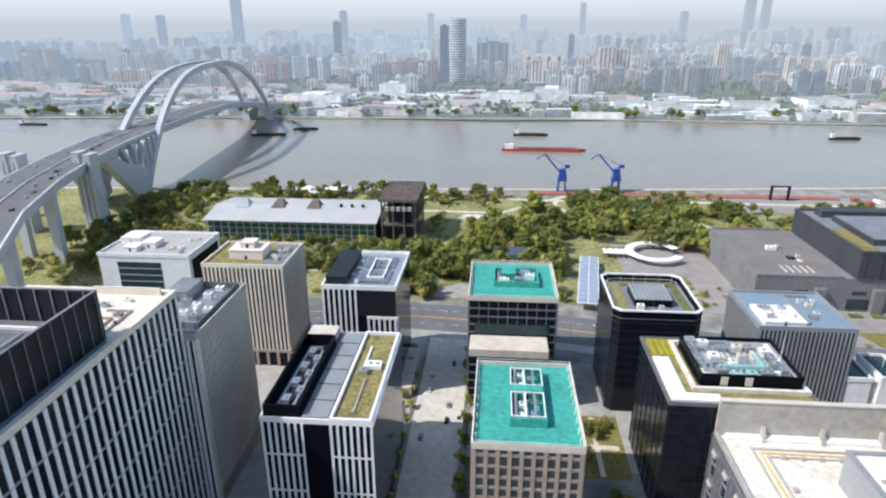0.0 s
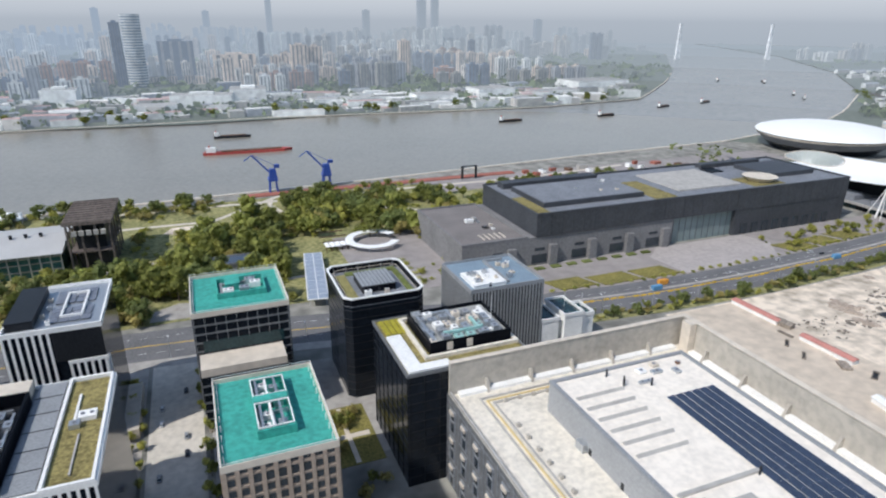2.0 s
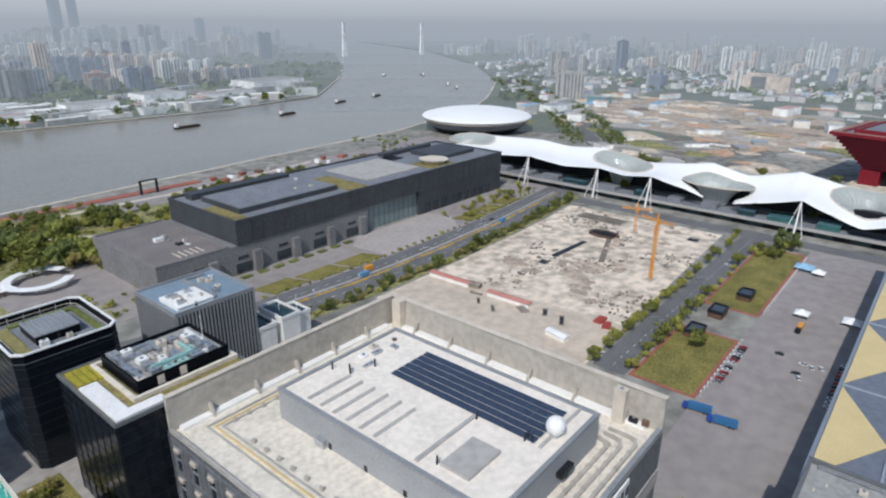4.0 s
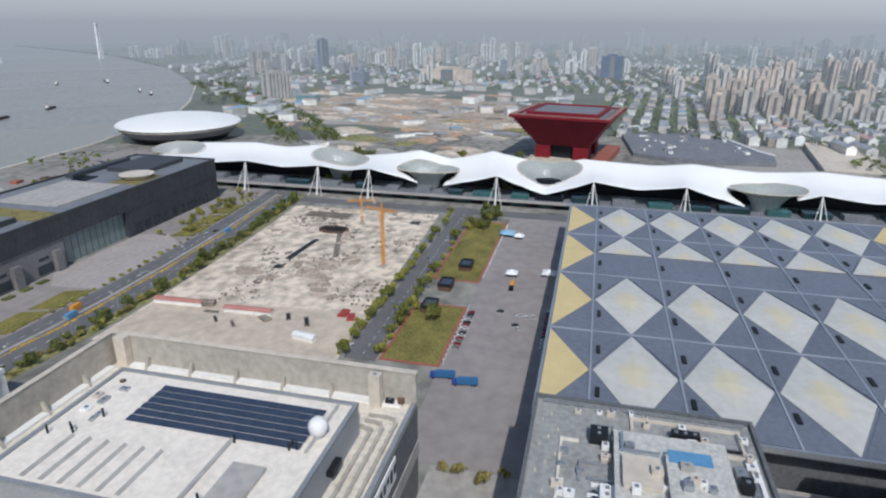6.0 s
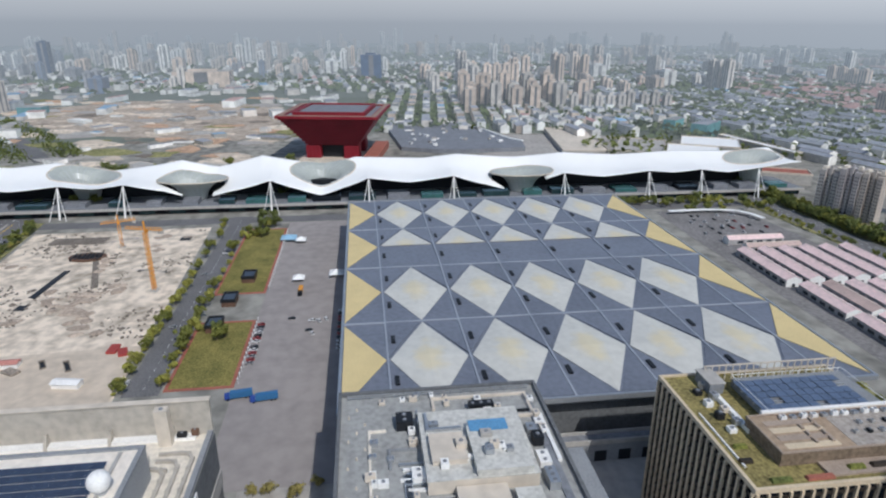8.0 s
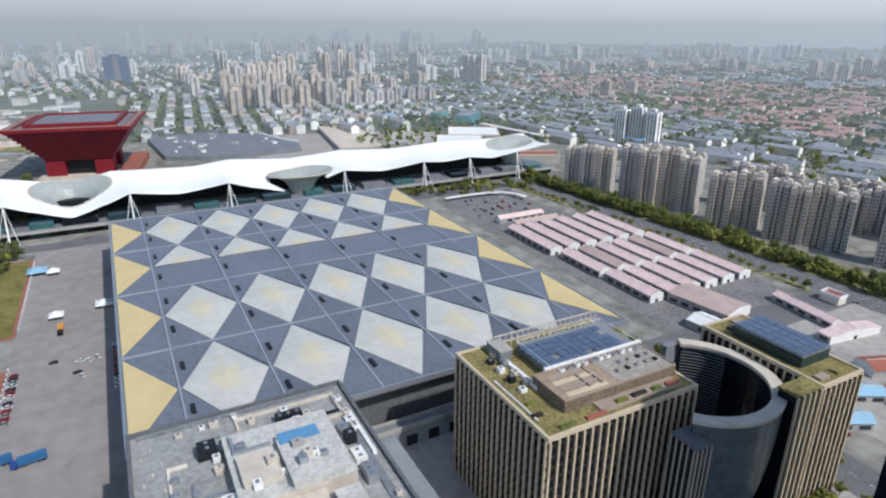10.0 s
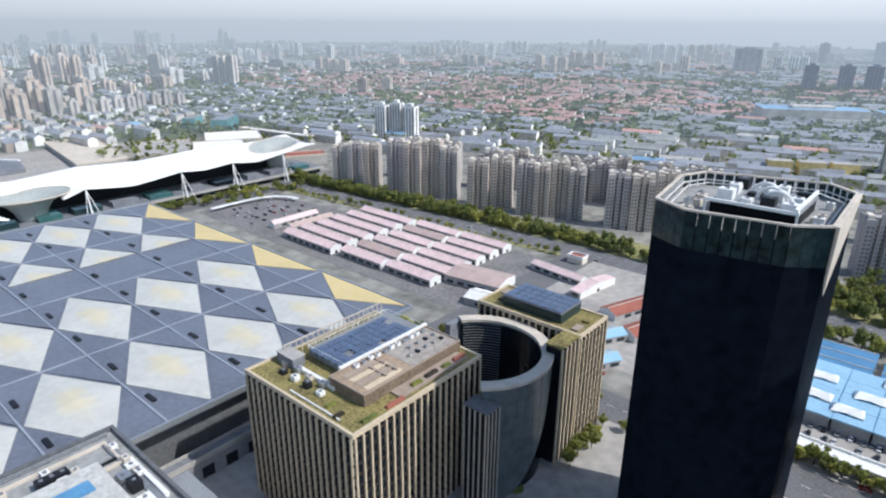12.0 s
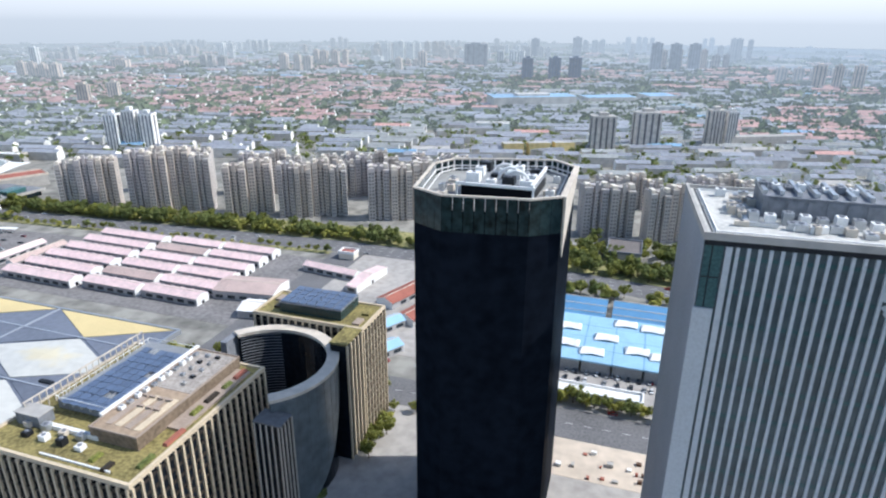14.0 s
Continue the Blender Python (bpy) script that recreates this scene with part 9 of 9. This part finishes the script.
def put(x, y, w, d, h, turn, wall, roof, gable=0.0, strips=0):
    """One far building: walls with recessed window strips, and a flat or pitched roof."""
    z = zone(x, y)
    if z is None:
        return
    sw, sr = CITY.setdefault((z, "w", wall), Shape()), CITY.setdefault((z, "r", roof), Shape())
    c, s_ = math.cos(radians(turn)), math.sin(radians(turn))

    def at(px, py):
        return (x + px * c - py * s_, y + px * s_ + py * c)

    b = [at(-w / 2, -d / 2), at(w / 2, -d / 2), at(w / 2, d / 2), at(-w / 2, d / 2)]
    if gable:
        m = [at(-w / 2, 0), at(w / 2, 0)]
        sw.add([(*p, 0) for p in b] + [(*p, h) for p in b], [(0, 1, 5, 4), (2, 3, 7, 6)])
        CITY.setdefault((z, "w", 3), Shape()).add([(*p, 0) for p in b] + [(*p, h) for p in b] + [(*p, h + gable) for p in m], [(1, 2, 6, 9, 5), (3, 0, 4, 8, 7)])
        sr.add([(*p, h + 0.1) for p in b] + [(*p, h + gable + 0.1) for p in m], [(0, 1, 5, 4), (2, 3, 4, 5)])
    else:
        sw.add([(*p, 0) for p in b] + [(*p, h) for p in b], [(0, 1, 5, 4), (1, 2, 6, 5), (2, 3, 7, 6), (3, 0, 4, 7)])
        sr.add([(*p, h) for p in b], [(0, 1, 2, 3)])
        if h > 25:
            r = [at(-w / 5, -d / 4), at(w / 5, -d / 4), at(w / 5, d / 4), at(-w / 5, d / 4)]
            sw.prism(r, h + 0.01, h + 4)
    if strips:
        g = CITY.setdefault((z, "g", 0), Shape())
        for sy in (-1, 1):
            for i in range(strips):
                px = -w / 2 + w * (i + 0.5) / strips
                q = w / strips * 0.16
                y0, y1 = sorted((sy * d / 2, sy * (d / 2 + 0.4)))
                g.prism([at(px - q, y0), at(px + q, y0), at(px + q, y1), at(px - q, y1)], 3, h - 2)
        for sx in (-1, 1):
            x0, x1 = sorted((sx * w / 2, sx * (w / 2 + 0.4)))
            g.prism([at(x0, -d * 0.12), at(x1, -d * 0.12), at(x1, d * 0.12), at(x0, d * 0.12)], 3, h - 2)


def on_land(x, y):
    n, f = bank(NEAR_BANK, x), bank(FAR_BANK, x)
    return y < n - 25 or y > f + 25


KEEP = [(-620, 560, -640, 1115), (500, 700, -560, 460), (640, 960, -300, 720), (860, 1560, -20, 760)]
C = random.Random(99)


def free(x, y):
    return on_land(x, y) and not any(a < x < b and c < y < d for a, b, c, d in KEEP)


def towers(x0, x1, y0, y1, n, h0, h1, turn=0, walls=(0, 1, 3)):
    for _ in range(n):
        x, y = C.uniform(x0, x1), C.uniform(y0, y1)
        if not free(x, y):
            continue
        wl = C.choice(walls)
        h = C.uniform(h0, h1) * C.choice((0.6, 0.85, 1, 1, 1.15))
        if C.random() < 0.25:
            put(x, y, C.uniform(40, 75), C.uniform(18, 40), h * 0.55, turn + C.uniform(-8, 8), C.choice(walls), C.choice((1, 2)), 0, 6)
            continue
        for i in range(C.randint(1, 4)):
            xx, yy = x + i * C.uniform(32, 44), y + C.uniform(-6, 6)
            if free(xx, yy):
                put(xx, yy, C.uniform(18, 30), C.uniform(12, 18), h * C.uniform(0.92, 1.05), turn + C.uniform(-4, 4), wl, C.choice((1, 2)), 0, 3)


def rows(x0, x1, y0, y1, turn, roofs, walls=(0, 0, 5), h=10.5, gap=26, ln=52, gable=3.0, fill=0.9):
    """Ranks of walk-up slabs, as housing estates are laid out."""
    c, s_ = math.cos(radians(turn)), math.sin(radians(turn))
    cx, cy = (x0 + x1) / 2, (y0 + y1) / 2
    R_ = math.hypot(x1 - x0, y1 - y0) / 2
    v = -R_
    while v < R_:
        u = -R_ + C.uniform(0, 30)
        while u < R_:
            x, y = cx + u * c - v * s_, cy + u * s_ + v * c
            if x0 < x < x1 and y0 < y < y1 and free(x, y) and C.random() < fill:
                cell = noise.noise((x * 0.0028, y * 0.0028, 2))
                rf = roofs[0] if cell < 0.0 else roofs[-1] if cell > 0.16 else roofs[len(roofs) // 2]
                if C.random() < 0.14:
                    rf = C.choice((0, 1, 2, 2, 1, 5, 3))
                put(x, y, ln * C.uniform(0.75, 1.05), C.uniform(12, 15), h * C.uniform(0.8, 1.15), turn, C.choice(walls), rf, gable)
            u += ln + C.uniform(8, 26)
        v += gap + C.uniform(-2, 5)


# south and south-east: housing estates
rows(-1500, 560, -900, -640, 16, (1, 5, 1), walls=(3, 0, 0), gap=23)
rows(-1500, 450, -1500, -900, 16, (5, 1, 0), walls=(3, 3, 0), gap=25)
rows(560, 1500, -900, -560, 12, (1, 1, 1), gap=23)
rows(450, 1500, -1500, -900, 12, (0, 0, 0), gap=25)
rows(890, 1010, -420, -200, 4, (1, 1, 1), gap=28, h=13)
rows(960, 1500, -560, -330, -8, (1, 1, 2), walls=(3, 0, 1), h=15, gap=27, ln=34, gable=0, fill=0.9)
rows(960, 1500, -330, 60, -6, (1, 2, 1), walls=(3, 0, 1), h=14, gap=27, ln=36, gable=0, fill=0.85)
rows(-2600, 2600, -2600, -1500, 14, (0, 1, 1), ln=70, gap=44, fill=0.7)
rows(1500, 2600, -1500, 200, 6, (1, 0, 2), ln=48, gap=34, fill=0.8)
rows(-3200, 3300, -3600, -2600, 10, (1, 0, 2), ln=100, gap=75, fill=0.5)
rows(2600, 3600, -2600, 900, 0, (1, 2, 2), ln=100, gap=75, fill=0.5)
rows(-2600, -620, -1500, 250, 12, (1, 0, 2), ln=70, gap=44, fill=0.5)
for i in range(22):
    put(1190 + (i % 4) * 40 + C.uniform(-8, 8), -205 - (i // 4) * 44 + C.uniform(-8, 8), 22, 20, C.uniform(44, 56) + (14 if i % 4 > 1 else 0), -6, C.choice((1, 1, 0)), 2, 0, 3)
for i in range(9):
    put(1165 + C.uniform(-8, 8), -402 - i * 23, 15, 14, C.uniform(30, 38), -4, 0, 1, 0, 2)
for i in range(42):
    put(1010 + (i % 6) * 17 + C.uniform(-3, 3), -270 - (i // 6) * 18 + C.uniform(-3, 3), 10, 9, 8, C.uniform(-6, 6), 3, 1, 2.5)
for i in range(5):
    put(1670 + C.uniform(-20, 20), -330 - i * 26, 24, 20, 58 + 18 * (i > 3), -4, 1, 2, 0, 3)
towers(1300, 2200, -900, 0, 30, 50, 75, 0, (0, 3, 1))
towers(1500, 3000, -1600, -400, 40, 45, 80)
towers(2000, 3300, 0, 900, 50, 40, 80)
towers(3000, 4600, -2200, 1600, 90, 50, 110)
towers(700, 2400, -3300, -1500, 40, 40, 65)
towers(-400, 1200, -3800, -2300, 34, 45, 85)
towers(-1600, -300, -2600, -1100, 18, 45, 70)
for x, y, h, wl in ((2056, 927, 100, 4), (2085, 945, 98, 2), (2767, 459, 92, 3), (300, -2600, 100, 2), (520, -2900, 85, 4), (0, -2250, 95, 2), (-60, -2280, 92, 2), (-120, -2300, 92, 2)):
    put(x, y, 34, 26, h, 4, wl, 1, 0, 4)
for x, y, w, d in ((300, -1384, 300, 60), (110, -1356, 120, 50), (-40, -1300, 100, 50), (420, -1420, 120, 50), (700, -1250, 90, 60)):
    put(x, y, w, d, 10, 14, 3, 3)
for x, y, w, d, h, wl, rf, tn in ((1060, -963, 22, 14, 42, 1, 2, 20), (1053, -1031, 22, 14, 40, 1, 2, 20), (613, -645, 18, 16, 50, 3, 1, 20), (633, -638, 16, 16, 54, 3, 1, 20), (653, -628, 16, 16, 50, 3, 1, 20),
                                 (160, -770, 26, 14, 19, 6, 2, 26), (130, -784, 28, 14, 19, 6, 2, 26), (100, -798, 26, 14, 19, 6, 2, 26), (55, -823, 30, 18, 51, 0, 2, 20), (2, -872, 34, 18, 52, 0, 2, 20), (-84, -904, 18, 18, 55, 0, 2, 20), (-104, -916, 14, 16, 52, 3, 2, 20),
                                 (-154, -939, 108, 16, 19, 0, 2, 26), (615, -2242, 80, 40, 83, 2, 1, 20), (340, -1789, 28, 24, 65, 4, 1, 20), (270, -1829, 30, 24, 65, 4, 1, 20), (216, -1859, 32, 24, 65, 4, 1, 20),
                                 (963, -503, 38, 20, 16, 7, 5, -48), (887, -516, 60, 24, 22, 7, 1, -48), (1880, -30, 40, 58, 72, 4, 1, 0), (1729, 406, 60, 140, 40, 1, 2, 0), (1245, 602, 30, 42, 13, 7, 5, 0)):
    put(x, y, w, d, h, tn, wl, rf, 0, 4 if h > 30 else 0)
for x, y, w, d, h in ((223, -1232, 165, 60, 26), (85, -1331, 105, 50, 20), (-10, -1400, 60, 60, 20)):
    put(x, y, w, d, h, 28, 0, 3)
towers(1500, 2600, 250, 1300, 40, 32, 70, 0, (0, 1, 3, 2, 9))
towers(2300, 3600, 600, 2200, 60, 40, 80, 0, (0, 1, 3, 2))
rows(1500, 2600, 200, 1500, 3, (1, 2, 2), ln=60, gap=46, fill=0.55)
# east: works, earth and low sheds
for _ in range(150):
    x, y = C.uniform(960, 1900), C.uniform(60, 900)
    if on_land(x, y) and not (930 < x < 1500 and 120 < y < 500 and C.random() < 0.75):
        put(x, y, C.uniform(18, 70), C.uniform(12, 30), C.uniform(5, 14), C.uniform(-20, 20), C.choice((0, 3)), C.choice((0, 2, 2, 1, 3)))
put(1244, 674, 60, 24, 58, -20, 0, 2, 0, 6)
# north bank: former fairground, then towers
for _ in range(300):
    x = C.uniform(-900, 1000)
    y = bank(FAR_BANK, x) + C.uniform(20, 330)
    put(x, y, C.uniform(16, 70), C.uniform(10, 30), C.uniform(4, 17), C.uniform(-16, 16), C.choice((0, 3, 3, 2, 5)), C.choice((2, 2, 1, 0, 6, 6)))
for x, y, w, d, h in ((21, 1290, 110, 50, 26), (110, 1340, 70, 70, 30), (-60, 1240, 70, 40, 16), (-365, 1240, 120, 40, 26), (-229, 1390, 60, 50, 34), (930, 1330, 150, 90, 24), (-300, 1130, 60, 16, 10), (175, 1130, 90, 20, 10), (300, 1250, 160, 40, 14), (470, 1230, 90, 50, 18), (615, 1260, 90, 60, 22), (760, 1240, 120, 40, 14)):
    put(x, y, w, d, h, C.uniform(-8, 8), 3, 2)
towers(-1000, 1000, 1500, 2300, 150, 34, 74, 4, (0, 1, 8, 2, 9, 1, 3, 5))
towers(-2600, -700, 1650, 3000, 130, 45, 90, 10, (2, 0, 1, 8, 9, 4))
towers(-1900, 1700, 2300, 4400, 330, 55, 115, 0, (2, 4, 0, 3, 1))
towers(1000, 2300, 2600, 4300, 90, 50, 105, 0, (2, 0, 3))
for x, y, w, h in ((-1074, 2617, 60, 290), (-700, 2900, 50, 260), (-1500, 2800, 50, 240), (-350, 3300, 50, 250), (1300, 3600, 70, 330), (1420, 3700, 60, 380), (1050, 3900, 60, 260), (120, 3500, 50, 240), (-1900, 3200, 60, 250), (500, 4100, 50, 330), (-588, 2328, 40, 205), (2400, 2700, 60, 150), (1900, 3300, 60, 200)):
    if on_land(x, y):
        put(x, y, w * 0.62, w * 0.55, h * (0.95 if x == -1074 else 0.78), 5, 4, 1, 0, 3)
for x, y, w, d, h, wl in ((-21, 1907, 90, 40, 102, 4), (-256, 1888, 70, 40, 56, 4), (123, 1829, 110, 24, 70, 1), (285, 1760, 44, 24, 95, 1), (330, 1780, 40, 24, 90, 1), (590, 1785, 30, 26, 102, 1), (-150, 1760, 22, 26, 150, 4)):
    put(x, y, w, d, h, 0, wl, 1, 0, 4)

# red-roofed ranks and green behind the far bridge head
for _ in range(90):
    x, y = C.uniform(-1500, -330), C.uniform(1230, 1640)
    if not (-520 < x < -400 and y < 1450):
        put(x, y, C.uniform(40, 90), C.uniform(12, 18), C.uniform(8, 14), C.uniform(-6, 6), C.choice((0, 5, 3)), C.choice((0, 0, 0, 1)), 3.0)

# the round banded tower across the river, haze glow mixed into its materials
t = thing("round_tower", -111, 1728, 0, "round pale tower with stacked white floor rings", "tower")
part("core", Shape().prism(arc(21, 0, 345, 23), 0, 168), hazed("hazed_tower_core", (0.16, 0.2, 0.24), 0.28, HAZE, 0), t)
M_ringh = hazed("hazed_tower_ring", (0.6, 0.6, 0.58), 0.28, HAZE, 0)
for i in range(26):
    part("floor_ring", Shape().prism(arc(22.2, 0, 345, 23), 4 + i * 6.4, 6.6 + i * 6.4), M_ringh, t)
# two white bridge pylons far up the river, haze glow mixed into their paint
M_py = hazed("hazed_pylon_paint", (0.8, 0.8, 0.78), 0.3, HAZE, 0)
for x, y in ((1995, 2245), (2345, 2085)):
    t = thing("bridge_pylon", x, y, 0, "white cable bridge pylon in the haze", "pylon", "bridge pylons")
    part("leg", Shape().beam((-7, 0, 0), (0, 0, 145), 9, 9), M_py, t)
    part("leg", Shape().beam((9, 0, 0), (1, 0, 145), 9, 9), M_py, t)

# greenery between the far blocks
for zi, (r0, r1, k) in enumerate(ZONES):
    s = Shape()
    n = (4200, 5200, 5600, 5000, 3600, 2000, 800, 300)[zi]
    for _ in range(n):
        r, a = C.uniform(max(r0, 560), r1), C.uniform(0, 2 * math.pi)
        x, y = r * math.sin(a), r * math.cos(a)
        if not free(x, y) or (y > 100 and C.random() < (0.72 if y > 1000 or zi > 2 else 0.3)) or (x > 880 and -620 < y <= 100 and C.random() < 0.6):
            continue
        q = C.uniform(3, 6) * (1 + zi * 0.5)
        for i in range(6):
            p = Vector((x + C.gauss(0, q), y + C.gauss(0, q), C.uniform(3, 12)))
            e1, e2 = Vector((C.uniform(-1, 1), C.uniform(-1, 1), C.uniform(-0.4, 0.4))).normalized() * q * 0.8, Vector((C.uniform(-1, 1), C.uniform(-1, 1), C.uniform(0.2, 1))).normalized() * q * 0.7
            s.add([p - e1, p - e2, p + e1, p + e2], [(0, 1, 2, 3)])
    # past the first zone the leaves carry painted haze
    tagged(part("city_trees" if zi == 0 else "backdrop_trees", s, M_leaf[2] if zi == 0 else hazed("hazed_leaves", (0.1, 0.13, 0.05), k, HAZE)), "scattered green trees between city blocks", "trees", kind="stuff" if zi == 0 else "structure")
# works ground east of the promenade: strips of earth, concrete, lawn and yards
rp = random.Random(41)
M_spoilw = mat("orange_earth", (0.5, 0.33, 0.22), 0.95, var=0.25, scale=0.03, fine=0.15)
M_scrape = mat("grey_hardcore", (0.42, 0.4, 0.37), 0.95, var=0.2, scale=0.03, fine=0.15)
k_ = 0
for i in range(190):
    x, y = rp.uniform(690, 1460), rp.uniform(60, 680)
    if not on_land(x, y + 60) or (700 < x < 900 and y > 420) or (720 < x < 900 and y < 130):
        continue
    k_ += 1
    q = rp.uniform(8, 30)
    tw = rp.uniform(0, 3.14)
    ring = [(x + q * rp.uniform(0.4, 1.2) * math.cos(a), y + q * 1.3 * rp.uniform(0.4, 1.3) * math.sin(a + tw * 0.1)) for a in np.linspace(0, 2 * math.pi, 8)[:-1]]
    setting("works_patch", Shape().prism(ring, 0, 0.62 + k_ * 0.004), rp.choice((M_dirt, M_sand, M_scrape, M_dirt, M_spoilw, M_scrub, M_paving, M_dirt, M_rubble)), "patch of bare earth or yard on the works", "building site")
for i in range(60):
    x, y = rp.uniform(700, 1460), rp.uniform(70, 680)
    if not on_land(x, y + 60) or (690 < x < 905 and (y > 410 or y < 140)):
        continue
    put(x, y, rp.uniform(6, 18), rp.uniform(12, 40), rp.uniform(3, 7), rp.uniform(-60, 60), rp.choice((3, 0, 5)), rp.choice((2, 2, 3, 1, 1, 0, 6)))
belt = [(803, 389), (946, 484), (1121, 627), (1319, 815), (1529, 1040)]
s, sr2 = Shape(), Shape()
for (xa, ya), (xb, yb) in zip(belt, belt[1:]):
    for k2 in range(70):
        f, o = rp.random(), rp.choice((-1, 1)) * rp.uniform(14, 44)
        dx, dy = (xb - xa), (yb - ya)
        ln_ = math.hypot(dx, dy)
        x, y = xa + dx * f - dy / ln_ * o, ya + dy * f + dx / ln_ * o
        for i in range(14):
            pp = Vector((x + rp.gauss(0, 3), y + rp.gauss(0, 3), rp.uniform(2, 9)))
            e1, e2 = Vector((rp.uniform(-1, 1), rp.uniform(-1, 1), rp.uniform(-0.4, 0.4))).normalized() * 2.0, Vector((rp.uniform(-1, 1), rp.uniform(-1, 1), rp.uniform(0.2, 1))).normalized() * 1.7
            s.add([pp - e1, pp - e2, pp + e1, pp + e2], [(0, 1, 2, 3)])
    sr2.beam((xa, ya, 0.4), (xb, yb, 0.4), 20, 0.8)
tagged(part("wood", s, M_leaf[2]), "belt of trees along a curving road", "trees", kind="stuff")
setting("road_belt", sr2, M_asphalt, "curving asphalt road between tree belts", "road")
setting("expo_yard", Shape().box(745, 930, -440, -155, 0, 0.1), M_paving, "wide pale paved yard behind the promenade", "yard")
setting("works_ground", Shape().prism([(925, 180), (1130, 90), (1330, 210), (1420, 480), (1290, 640), (1120, 560), (990, 420)], 0, 0.6), mat("works_earth", (0.4, 0.335, 0.27), 0.95, var=0.3, scale=0.02, fine=0.1), "bare earth of a large building site", "building site")
setting("riverside_green", Shape().box(830, 930, 560, 700, 0, 0.6), M_scrub, "green strip beside the arena", "park")

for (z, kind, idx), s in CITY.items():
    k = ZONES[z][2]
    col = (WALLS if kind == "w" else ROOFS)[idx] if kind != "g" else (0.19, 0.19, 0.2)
    # past the first zone, haze glow is mixed into walls and roofs
    m1 = mat("city_surface", col, 0.85, var=0.2, scale=0.02, fine=0.2, island=0.3) if k == 0 else hazed("hazed_city_surface", col, k, HAZE)
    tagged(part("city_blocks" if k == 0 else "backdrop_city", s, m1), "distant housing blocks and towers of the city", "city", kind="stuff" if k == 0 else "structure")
